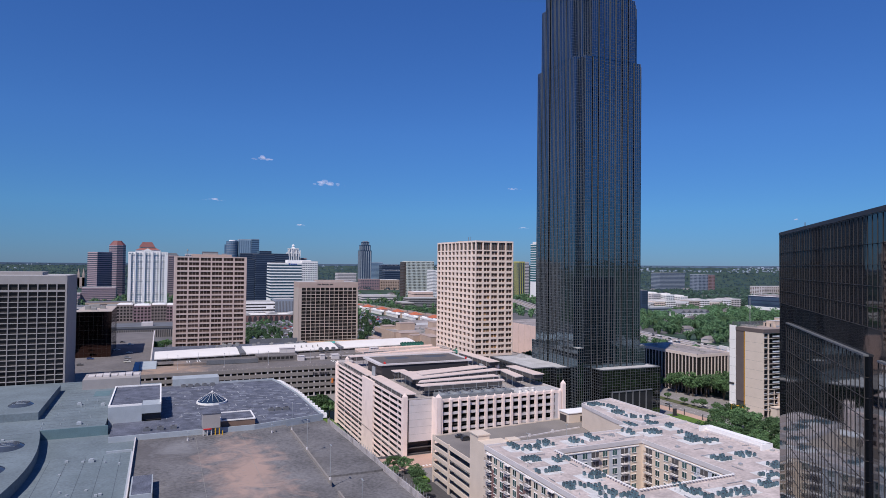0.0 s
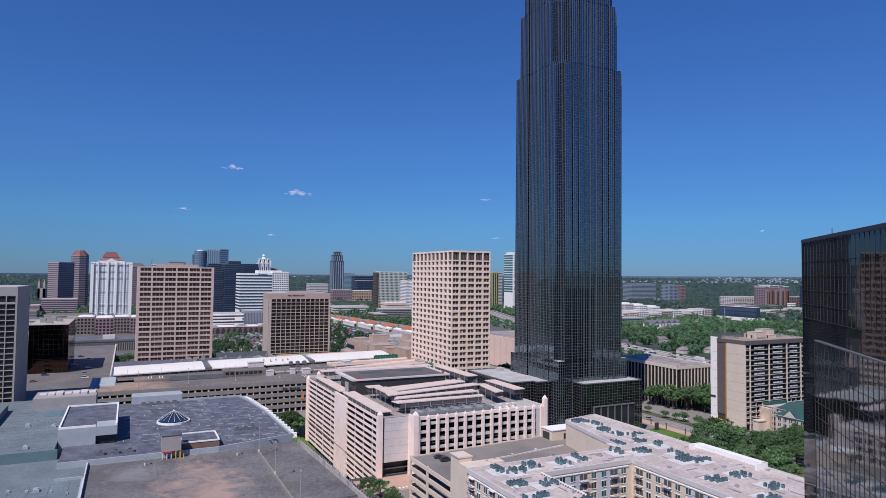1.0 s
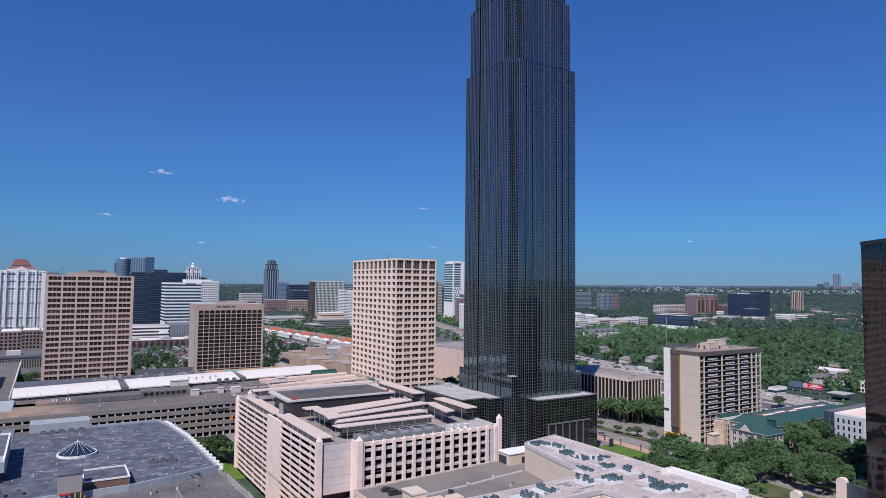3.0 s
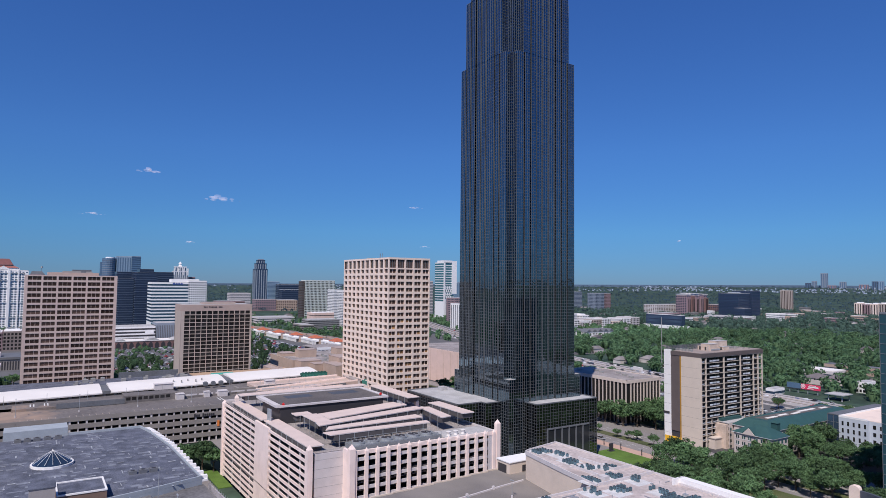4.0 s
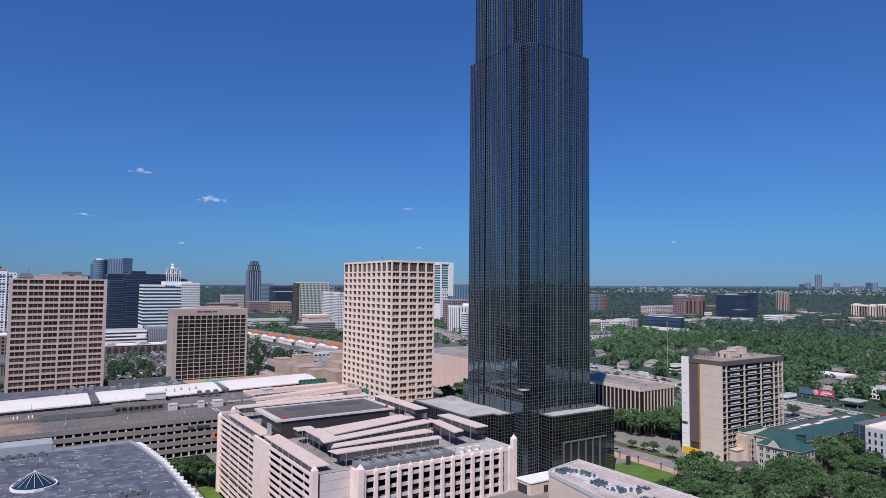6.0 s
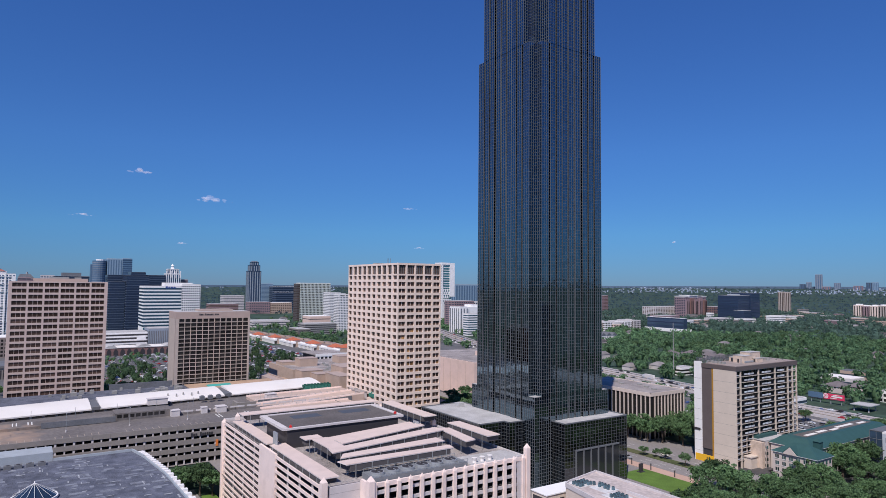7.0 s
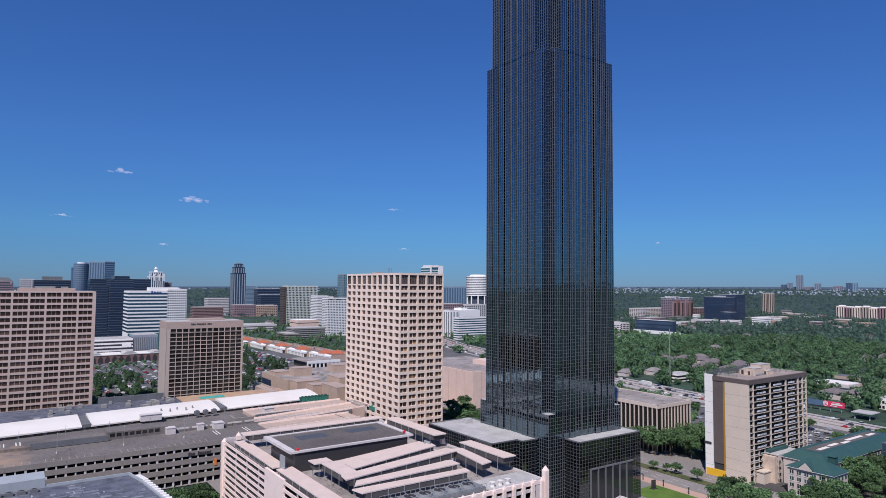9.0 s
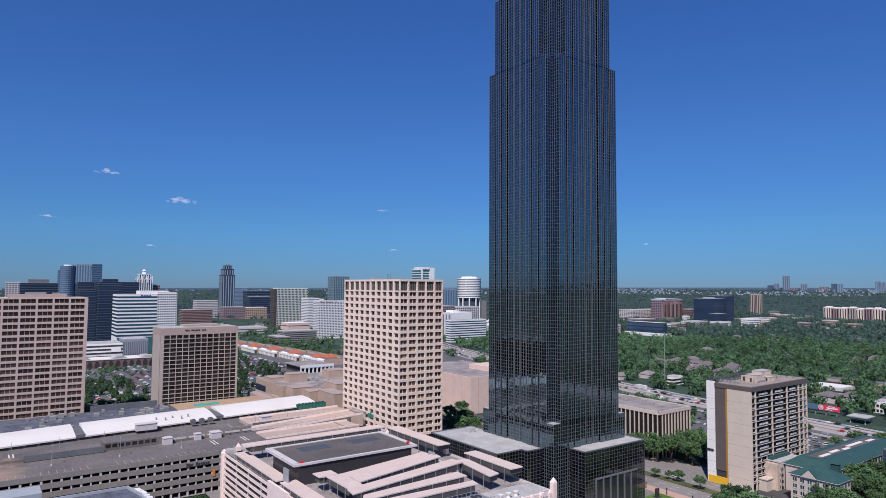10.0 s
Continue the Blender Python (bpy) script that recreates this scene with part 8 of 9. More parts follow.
# ---- far buildings ----
def far_block(name, label, category, x0, x1, y0, y1, top, wall, glass, style="band", floor=4.0, bay=6.0, share=0.5, base=G, cap=None, group="", most=16, roof=None):
    """A building seen from afar: bands or single windows on every side."""
    t = thing(name, label, category, ((x0 + x1) / 2, (y0 + y1) / 2, G), group)
    part("wall", Geo().box(x0, x1, y0, y1, G, top), wall, t)
    rows = max(1, int((top - base - 1.0) / floor))
    spots = []
    for r in range(rows):
        z = top - 1.2 - (r + 0.5) * floor
        h = floor * share
        if z - h / 2 < G:
            break
        if style == "stripe":
            break
        if style == "band":
            spots.append((((x0 + x1) / 2, (y0 + y1) / 2, z), (x1 - x0 + 0.24, y1 - y0 + 0.24, h)))
        else:
            for side, plane, a0, a1 in (("+X", x1, y0, y1), ("-Y", y0, x0, x1), ("-X", x0, y0, y1), ("+Y", y1, x0, x1)):
                n = max(1, round((a1 - a0) / bay))
                for i in range(n):
                    spots.append(pane_spot(side, plane, a0 + (i + .5) * (a1 - a0) / n, z, (a1 - a0) / n * 0.62, h, -0.05, 0.2))
    if style == "stripe":
        for side, plane, a0, a1 in (("+X", x1, y0, y1), ("-Y", y0, x0, x1), ("-X", x0, y0, y1), ("+Y", y1, x0, x1)):
            n = max(1, round((a1 - a0) / bay))
            for i in range(n):
                spots.append(pane_spot(side, plane, a0 + (i + .5) * (a1 - a0) / n, (top - 3 + base) / 2, (a1 - a0) / n * share, top - 3 - base, -0.05, 0.2))
    spots.sort(key=lambda s: -s[0][0] + s[0][1] * 0.2)
    pieces("window_band" if style == "band" else "window", t, glass, spots, most)
    part("roof", Geo().box(x0 + .6, x1 - .6, y0 + .6, y1 - .6, top, top + 0.5), roof or ROOFPALE, t)
    if cap:
        cx, cy, w, d = (x0 + x1) / 2, (y0 + y1) / 2, (x1 - x0) * cap[0] / 2, (y1 - y0) * cap[0] / 2
        part("penthouse", Geo().box(cx - w, cx + w, cy - d, cy + d, top, top + cap[1]), cap[2] if len(cap) > 2 else wall, t)
    CLEAR.append((x0, x1, y0, y1))
    return t


OT = "office tower"
# behind the slab hotels
def stepped_tower(label, tiers, wall, glass, bay=6.0, share=0.5):
    """A tower of stacked boxes with upright window strips; tiers: x0, x1, y0, y1, z0, z1."""
    x0, x1, y0, y1 = tiers[0][:4]
    t = thing("office_tower", label, OT, ((x0 + x1) / 2, (y0 + y1) / 2, G))
    for x0, x1, y0, y1, z0, z1 in tiers:
        w = part("wall", Geo().box(x0, x1, y0, y1, z0, z1), wall, t)
        spots = []
        for side, plane, a0, a1 in (("+X", x1, y0, y1), ("-Y", y0, x0, x1)):
            n = max(1, round((a1 - a0) / bay))
            for i in range(n):
                spots.append(pane_spot(side, plane, a0 + (i + .5) * (a1 - a0) / n, (z0 + z1) / 2, (a1 - a0) / n * share, z1 - z0 - 3.0, -0.05, 0.3))
        pieces("window_strip", w, glass, spots)
        part("coping", Geo().box(x0 - .4, x1 + .4, y0 - .4, y1 + .4, z1, z1 + 1.2), wall, w)
    CLEAR.append(tiers[0][:4])
    return t


far_block("office_tower", "far pale blue glass tower with a darker flank", OT, -1790, -1740, 181, 213, 142, SKYPALE, SKYBLUE, "stripe", 5, 5.3, .45)
far_block("office_tower", "dark blue flank of the pale glass tower", OT, -1788, -1738, 213.4, 233, 143, SKYBLUE, BLUEGLASS, "band", 5, share=.5)
rt = thing("apartment_building", "far rounded balcony tower of blue glass", "apartment building", (-1752, 165, G))
part("wall", Geo().tube(-1752, 166, 15, G, 137, 20).box(-1770, -1750, 148, 158, G, 128), SKYBLUE, rt)
for i in range(30):
    part("balcony_ring", Geo().tube(-1752, 166, 15.5, 4 + i * 4.4, 5.0 + i * 4.4, 20), GREYBLUE, rt)
part("cap", Geo().tube(-1752, 168, 10, 137, 140, 16), WHITE, rt, "white roof cap")
for label, x0, x1, y0, y1, z in (("tall middle block of dark blue banded glass", -1370, -1330, 179, 203, 105.5), ("dark blue banded glass block with a pale corner", -1372, -1332, 142, 178.6, 100),
                                 ("dark blue banded glass wing behind the white offices", -1374, -1334, 203.4, 238, 100.5), ("glossy dark blue front block", -1331, -1288, 141, 165, 88), ("dark blue glass front block with pale floor lines", -1329, -1270, 165.4, 200, 98)):
    far_block("office_building", label, "office building", x0, x1, y0, y1, z, NAVYGLASS, NAVYLINE, "band", 4.2, share=.2, roof=SLATE, most=30)
far_block("office_building", "far dark glass office block with a rooftop box", "office building", -1540, -1500, 67, 127, 98, NAVYGLASS, NAVYLINE, "band", 4.4, share=.25, cap=(0.55, 7, SLATE))
far_block("apartment_building", "far pale grid apartment tower", "apartment building", -1640, -1600, 48, 72, 100, PALE, BLUEGLASS, "grid", 4, 5)
ms = far_block("office_building", "far pink offices with a sloping mansard roof", "office building", -1840, -1800, 8, 40, 94, BLUSH, GREYGLASS, "band", 4.2, share=.4)
part("mansard", Geo().prism([(-1840, 8), (-1800, 8), (-1800, 40), (-1840, 40)], 94.5, 104, [(-1836, 12), (-1804, 12), (-1804, 32), (-1836, 32)]), SLATE, ms, "grey sloping roof")
crown = stepped_tower("far white tower with dark window strips and a diamond finial", ((-1862, -1830, 325, 360, G, 110), (-1858, -1833, 329, 356, 110, 122)), WHITE, BLUEGLASS, 5.0, .55)
for y in (325.5, 336, 349, 359):
    part("pinnacle", Geo().box(-1831, -1829.4, y - 1.4, y + 1.4, 100, 118), WHITE, crown)
part("finial", Geo().prism([(-1846, 337), (-1838, 337), (-1838, 346), (-1846, 346)], 122, 129, [(-1844, 339), (-1840, 339), (-1840, 344), (-1844, 344)]).tube(-1842, 341.5, 1.0, 129, 131, 6, 4.6).tube(-1842, 341.5, 4.6, 131, 136, 6, 0.2), WHITE, crown, "white diamond finial")
far_block("office_building", "far low pale wing beside the pointed tower", "office building", -1875, -1850, 364, 382, 96, BLUSH, GREYGLASS, "band", 5)
bank = far_block("office_building", "white office block with long blue window bands", "office building", -1150, -1106, 168, 220.6, 82, WHITE, BANDGLASS, "band", 5.0, share=.52, base=20, most=40)
part("base_glass", Geo().box(-1149, -1105.6, 168.6, 220, G, 21), TEALGLASS, bank, "green glass base storeys")
sign_bars(bank, "+X", -1106, 198, 213, 78.8, 3.0, 4, BLUESIGN)
part("penthouse", Geo().box(-1140, -1114, 198, 238, 82, 87.5), WHITE, bank, "white rooftop plant box")
far_block("office_building", "white office wing with a close window grid", "office building", -1150, -1106, 221, 248.4, 85, WHITE, GREYGLASS, "grid", 3.6, 3.1, .5, most=60)
pg = far_block("parking_garage", "white parking garage with open decks", "parking garage", -1040, -1000, 106, 159, 22, WHITE, DARK, "band", 4.4, share=.5, most=40)
part("sign_panel", Geo().box(-999.7, -999.3, 146, 157, 11.0, 17.5), WHITE, pg, "plain white sign panel")
far_block("service_block", "blue-grey block with upright louvres", "service block", -1036, -1000, 160, 189, 26, GREYBLUE, SLATE, "stripe", 9, 2.2, .5, most=30)
arc = thing("arcade", "brick shopping arcade with arched openings", "arcade", (-975, 148, G))
part("wall", Geo().box(-992, -961, 104, 190, G, 5.6), BRICK, arc)
part("roof", Geo().box(-993, -960.4, 103, 191, 5.6, 6.3), ROOFWHITE, arc, "white flat roof")
for y, r, h in ((112, 7, 8.5), (150, 9, 9.5), (181, 8, 8.5)):
    part("gable_vault", Geo().prism([(-984, y - r), (-960.6, y - r), (-960.6, y + r), (-984, y + r)], 6.3, h, [(-984, y - r * .4), (-960.6, y - r * .4), (-960.6, y + r * .4), (-984, y + r * .4)]), ROOFPALE, arc)
for i in range(11):
    y = 110 + i * 7.6
    part("arch", Geo().box(-961.1, -960.8, y - 2.6, y + 2.6, G, 1.3).prism([(-961.1, y - 2.6), (-960.8, y - 2.6), (-960.8, y + 2.6), (-961.1, y + 2.6)], 1.3, 3.4, [(-961.1, y - 1.5), (-960.8, y - 1.5), (-960.8, y + 1.5), (-961.1, y + 1.5)]).prism([(-961.1, y - 1.5), (-960.8, y - 1.5), (-960.8, y + 1.5), (-961.1, y + 1.5)], 3.4, 4.4, [(-961.1, y - .2), (-960.8, y - .2), (-960.8, y + .2), (-961.1, y + .2)]), DARK, arc)
slim = stepped_tower("slim far dark glass tower with pale strips and a stepped top", ((-2400, -2360, 695, 738, G, 131), (-2396, -2361, 699, 734, 131, 152), (-2390, -2364, 704, 729, 152, 164)), SLIMBLUE, PALEBLUE, 8.3, .3)
part("lantern", Geo().box(-2386, -2366, 708, 725, 164.4, 169), GREYBLUE, slim)
far_block("office_building", "far blocky tower of pale blue glass", "office building", -2540, -2500, 785, 830, 87, SKYPALE, SKYBLUE, "band", 5, share=.5)
far_block("office_building", "far dark navy office block with a white roof edge", "office building", -2490, -2450, 812, 908, 77, NAVYGLASS, NAVYLINE, "band", 7, share=.3, roof=WHITE)
far_block("office_building", "far low dark navy glass block", "office building", -2290, -2250, 757, 830, 58, NAVYGLASS, NAVYLINE, "band", 7, share=.25, roof=WHITE)
far_block("apartment_building", "far pink apartment row with pale roofs", "apartment building", -2040, -2000, 591, 655, 31, BLUSH, GREYGLASS, "grid", 5, 6, .5)
far_block("apartment_building", "far tan apartment row with pale roofs", "apartment building", -2036, -1996, 656, 722, 29, TANPINK, BRONZE, "grid", 5, 6, .5, roof=ROOFWHITE)
far_block("parking_garage", "far pale open parking deck", "parking garage", -2140, -2100, 540, 604, 49, PALE, SLATE, "band", 5, share=.4)
far_block("office_building", "far low brown office block", "office building", -1890, -1850, 440, 516, 31, BLUSH, BRONZE, "band", 4)
far_block("office_tower", "white grid office tower with close-set windows", OT, -1604, -1573, 588, 667, 90, GRIDPALE, BLACKGLASS, "grid", 4.1, 3.6, .68, most=60)
far_block("service_block", "dark flank of the white grid tower", "tower", -1602, -1576, 581, 587.4, 88, HOTELDARK, BRONZE, "band", 4.1, share=.3)
far_block("hotel", "far white tower with a green glass strip", "hotel", -1490, -1450, 613, 640, 68, WHITE, GREYGLASS, "band", 3.6, share=.3)
far_block("hotel", "green glass strip beside the white tower", "hotel", -1489, -1449, 640.4, 652, 66, WHITE, TEALGLASS, "stripe", 3.6, 6, .8)
son = far_block("hotel", "white hotel slab with narrow window lines", "hotel", -1236, -1210, 528, 606, 68, WHITE, GREYGLASS, "grid", 3.1, 3.3, .5, most=40)
sign_bars(son, "+X", -1210, 531, 566, 64.6, 2.2, 13)
far_block("parking_garage", "grey open-decked far parking garage", "parking garage", -1215, -1180, 448, 510, 15, GREY, DARK, "band", 3.5, share=.45)
far_block("parking_garage", "lower grey parking deck beside shade trees", "parking garage", -1200, -1150, 425, 447, 8, GREYTAN, DARK, "band", 3.5, share=.45)
far_block("shop", "pink stucco shop behind the garage", "shop", -1340, -1300, 505, 550, 22, STOREPINK, DARK, "band", 9, share=.15, roof=WHITE)
far_block("office_tower", "far dark teal glass tower", OT, -1860, -1820, 858, 910, 125, GREYBLUE, TEALGLASS, "grid", 5, 6, .8)
# right of the cream tower
wt = far_block("office_tower", "far white tower with teal glass bands", OT, -1410, -1370, 868, 898, 138, WHITE, TEALGLASS, "band", 6.0, share=.7, base=40)
part("side_frame", Geo().box(-1369.8, -1368, 868, 872, G, 138).box(-1369.8, -1368, 892, 906, 60, 142).box(-1400, -1367.8, 868, 891.8, 138, 143), WHITE, wt, "white framing panels")
lat = Geo()
for i in range(9):
    for k in range(3):
        lat.box(-1369.9, -1369.2, 873 + k * 6 + (i % 2) * 2, 876 + k * 6 + (i % 2) * 2, 8 + i * 8, 15 + i * 8)
part("lattice_panel", lat, WHITE, wt, "white staggered panels", kind="stuff")
far_block("apartment_building", "slim far tower with yellow edge strips", "apartment building", -1530, -1500, 887, 905, 93, YELLOWGREEN, BLUEGLASS, "stripe", 4, 6, .6)
far_block("apartment_building", "pale side of the slim yellow tower", "apartment building", -1529, -1501, 905.4, 919, 92, PALE, GREYGLASS, "band", 4, share=.4)
cyl = thing("office_tower", "far round white tower with dark window rings", OT, (-1332, 985, G))
part("wall", Geo().tube(-1332, 985.5, 29, 69, 117, 32), WHITE, cyl)
part("recess", Geo().tube(-1332, 985.5, 23, G, 69, 20), GREYGLASS, cyl, "shaded glass storeys")
for i in range(11):
    part("window_band", Geo().tube(-1332, 985.5, 29.2, 72 + i * 4.1, 73.7 + i * 4.1, 32), SLATE, cyl)
for i in range(10):
    a = 6.2832 * i / 10
    part("column", Geo().tube(-1332 + 27 * math.cos(a), 985.5 + 27 * math.sin(a), 1.8, G, 69, 6), WHITE, cyl)
part("cap", Geo().tube(-1332, 985.5, 21, 117, 121, 24, 18), WHITE, cyl)
# white wing given a duller colour in place of shade
part("low_wing", Geo().box(-1340, -1316, 996, 1028, G, 62), GREYTAN, cyl, "lower wing, its shade put into grey-tan")
far_block("office_building", "white office block with blue window lines", "office building", -1036, -1020, 698, 780, 36, WHITE, BANDGLASS, "band", 4.2, share=.45, most=30)
ws = far_block("apartment_building", "tall white slab beside the office block", "apartment building", -1120, -1085, 724, 745, 46, WHITE, GREYGLASS, "stripe", 4, 7, .3)
part("penthouse", Geo().box(-1118, -1088, 746, 800, 30, 46).box(-1116, -1092, 757, 772, 46, 50), WHITE, ws, "white rooftop blocks")
far_block("apartment_building", "far blue and white apartment tower", "apartment building", -1530, -1500, 1000, 1077, 90, SKYPALE, SKYBLUE, "stripe", 4.5, 9, .55)
far_block("apartment_building", "pinkish grey mid-rise apartments with balconies", "apartment building", -1280, -1240, 818, 872, 53, BLUSH, GREYGLASS, "grid", 4.5, 6, .55)
far_block("apartment_building", "grey mid-rise apartments with balconies", "apartment building", -1276, -1236, 873, 940, 51, PALE, GREYGLASS, "grid", 4.5, 6, .55)
store = thing("department_store", "windowless pink stucco store with seams", "store", (-520, 345, G))
part("wall", Geo().box(-590, -495, 326, 392, G, 25.0), STOREPINK, store)
seam = Geo()
for i in range(8):
    seam.box(-584 + i * 11, -583.8 + i * 11, 325.9, 326.1, G, 24.5)
    if i < 6:
        seam.box(-495.05, -494.9, 334 + i * 10, 334.2 + i * 10, G, 24.5)
part("seam", seam, TANPINK, store)
part("roof", Geo().box(-589, -496, 327, 391, 25.0, 25.3), ROOFDIRT, store)
part("roof_block", Geo().box(-540, -512, 360, 386, 25.3, 29.0), STOREPINK, store)
# eastern skyline beyond the trees
bt = far_block("apartment_building", "red brick apartment tower with a white roofline", "apartment building", -1300, -1262, 1668, 1768, 58, BLUSH, BLUEGLASS, "grid", 5, 8, .55)
for i, y in enumerate((1668, 1688, 1709, 1731, 1753)):
    part("bay", Geo().box(-1261.9, -1257, y, y + 14, G, 50 + i % 2 * 6), (BLUSH, BRICK, BLUSH)[i % 3], bt)
    for k in (2, 8.5):
        part("bay_window", Geo().box(-1257.1, -1256.9, y + k, y + k + 3.5, 0, 47), BLACKGLASS, bt)
    part("roof_crown", Geo().box(-1298, -1264, y + 1, y + 17, 58.4, 62 + (i * 3 % 4)).box(-1300.5, -1260.5, y - 1, y + 18, 61 + (i * 3 % 4), 62.4 + (i * 3 % 4)), WHITE, bt, "white roof crown")
far_block("apartment_building", "lower red brick wing", "apartment building", -1290, -1250, 1790, 1850, 30, BRICK, BLUEGLASS, "grid", 5, 8, .55)
far_block("office_building", "dark blue glass office block beyond the trees", "office building", -1150, -1090, 1724, 1766, 74, NAVY, BLUEGLASS, "band", 4.2, share=.38)
far_block("office_building", "broad dark blue glass office wing with a pale roof", "office building", -1155, -1094, 1666, 1723.6, 67, NAVY, BLUEGLASS, "band", 4.2, share=.38, cap=(0.4, 4, PALEBLUE))
far_block("office_building", "low dark blue glass annex", "office building", -1092, -1062, 1640, 1676, 27, NAVY, BLUEGLASS, "band", 4.2, share=.38)
far_block("office_building", "flat dark blue glass building", "office building", -985, -894, 1150, 1161, 24, NAVY, BLUEGLASS, "band", 8, share=.7, roof=WHITE)
solid("plinth_wall", Geo().box(-990, -889, 1147, 1149, G, 2.6).box(-889, -887, 1149, 1166, G, 2.6), WHITE, "white ground storey before the dark glass building", "wall")
CLEAR.append((-1000, -860, 1095, 1166))
rowmat = (WHITE, PALE, CREAM, WHITE, PALE, WHITE, TANPALE, WHITE, CREAM, PALE)
for i in range(12):
    y, x, h = 850 + i * 25, -975 - i * 2 - (i * 7) % 4 * 5, 10 + (i * 5) % 4 * 1.8
    far_block("apartment_building", "pale mid-rise apartment house in a long row", "apartment building", x - 46, x, y, y + 23.6, h, rowmat[i % 10], BLACKGLASS, "grid", 4.2, 5.0, .6, cap=(0.3, 2.0, PALE), group="mid-rise apartment row", most=12, roof=ROOFPALE)
for i in range(9):
    y, x, h = 880 + i * 27, -1110 - (i * 5) % 3 * 14, 15 + (i * 3) % 4 * 2.5
    far_block("apartment_building", "white mid-rise block behind the long row", "apartment building", x - 40, x, y, y + 22, h, rowmat[i - 1], GREYGLASS, "grid", 4, 5, .5, cap=(0.6, 3, WHITE), group="rear mid-rise row", most=6, roof=ROOFWHITE)
far_block("apartment_building", "pale mid-rise row by the road", "apartment building", -1390, -1340, 1630, 1780, 28, PALE, BRONZE, "grid", 4, 8)
far_block("office_tower", "blue and pink apartment tower", "apartment building", -1680, -1640, 1680, 1722, 58, GREYBLUE, BLUEGLASS, "grid", 5, 6, .6)
far_block("office_tower", "pink end of the apartment tower", "apartment building", -1682, -1642, 1722.4, 1757, 57, BLUSH, BRONZE, "grid", 5, 6, .6)
far_block("office_building", "far office block with white window lines", "office building", -1910, -1862, 1714, 1836, 60, NAVYLINE, PALEBLUE, "band", 5, share=.3)
for x0, x1, z in ((-1331, -1312, 76), (-1309, -1290, 75)):
    far_block("apartment_building", "tall far beige apartment tower, one of a joined pair", "apartment building", x0, x1, 2300, 2311, z, TANPALE, BRONZE, "stripe", 5, 5.8, .42, group="beige tower pair")
for i in range(5):
    y = 802 + i * 13.5
    gh = thing("house", "white gabled town house with dark windows", "house", (-835, y + 6, G), "gabled town houses")
    part("wall", Geo().box(-848, -822, y, y + 12, G, 5.5), WHITE, gh)
    part("roof", Geo().prism([(-849, y - .5), (-821.6, y - .5), (-821.6, y + 12.5), (-849, y + 12.5)], 5.5, 10.5, [(-849, y + 5.9), (-821.6, y + 5.9), (-821.6, y + 6.1), (-849, y + 6.1)]), SLATE, gh, "dark pitched roof")
    for k in range(3):
        part("window", Geo().box(-822.05, -821.9, y + 1.6 + k * 3.6, y + 3.2 + k * 3.6, 1.5, 4.0), BLACKGLASS, gh)
    CLEAR.append((-850, -820, y, y + 12))
far_block("office_building", "narrow dark navy glass slab", "office building", -938, -913, 799, 812, 40, NAVY, BLUEGLASS, "band", 4, share=.6)
far_block("office_building", "low blue-grey office by the trees", "office building", -935, -905, 814, 862, 9, GREYBLUE, GREYGLASS, "band", 4)
# downtown: mostly bluish, low-contrast walls with the haze put into their colour
for i, (x0, x1, z, m) in enumerate(((-1869, -1842, 112, NAVYLINE), (-1836, -1813, 122, GREYBLUE), (-1791, -1758, 163, GREYBLUE), (-1754, -1716, 100, BLUSH), (-1697, -1668, 119, GREYBLUE), (-1606, -1565, 105, BLUSH), (-1546, -1522, 121, NAVYLINE), (-1520, -1496, 122, SKYPALE), (-1353, -1334, 133, SKYPALE), (-1330, -1311, 129, GREYBLUE))):
    far_block("skyscraper", "hazy distant downtown skyscraper", "skyscraper", -67 + (x0 + 67) * 1.2, -67 + (x1 + 67) * 1.2, 4190 + i % 3 * 3, 4204 + i % 3 * 3, 87 + (z - 87) * 1.2, m, SKYBLUE, "stripe", 6, (x1 - x0) * .4, .4, group="downtown skyline", most=20, roof=PALEBLUE)
for x0, x1, z in ((-1660, -1620, 84), (-1493, -1455, 80), (-1369, -1332, 87), (-1300, -1240, 84)):
    far_block("office_building", "hazy low block before the downtown towers", "office building", -67 + (x0 + 67) * 1.2, -67 + (x1 + 67) * 1.2, 4170, 4184, 87 + (z - 87) * 1.2, SKYPALE, GREYBLUE, "band", 8, share=.3, group="low downtown blocks", most=4)
for i in range(12):
    x = -993 + i * 22
    far_block("apartment_building", "cream apartment house with dark upright bays in a long row", "apartment building", x, x + 20.6, 2100, 2130, 41 - (i * 5 % 3) * 1.5, (CREAM, BLUSH, CREAM, TANPALE)[i % 4], BLACKGLASS, "stripe", 5, 6.9, .38, group="cream apartment row", cap=(.6, 3, WHITE), roof=ROOFWHITE, most=8)
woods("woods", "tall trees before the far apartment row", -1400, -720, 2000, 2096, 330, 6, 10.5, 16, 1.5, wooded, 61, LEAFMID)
lowr = random.Random(77)
for i in range(56):
    a = radians(lowr.uniform(-3, 36))
    q = lowr.uniform(1750, 2550)
    x, y = -96 - q * math.sin(a), 9 + q * math.cos(a)
    w, d, h = lowr.uniform(14, 44), lowr.uniform(10, 26), lowr.choice((5, 6, 7, 9, 11, 16))
    far_block("store", "low flat-roofed store between far trees", "store", x - w, x, y, y + d, h, lowr.choice((WHITE, PALE, BLUSH, TANPINK, GREYTAN)), GREYGLASS, "band", 5, share=.3, group="stores beyond the woods", roof=lowr.choice((ROOFWHITE, ROOFWHITE, ROOFPALE, SLATE, TANPINK)), most=2)
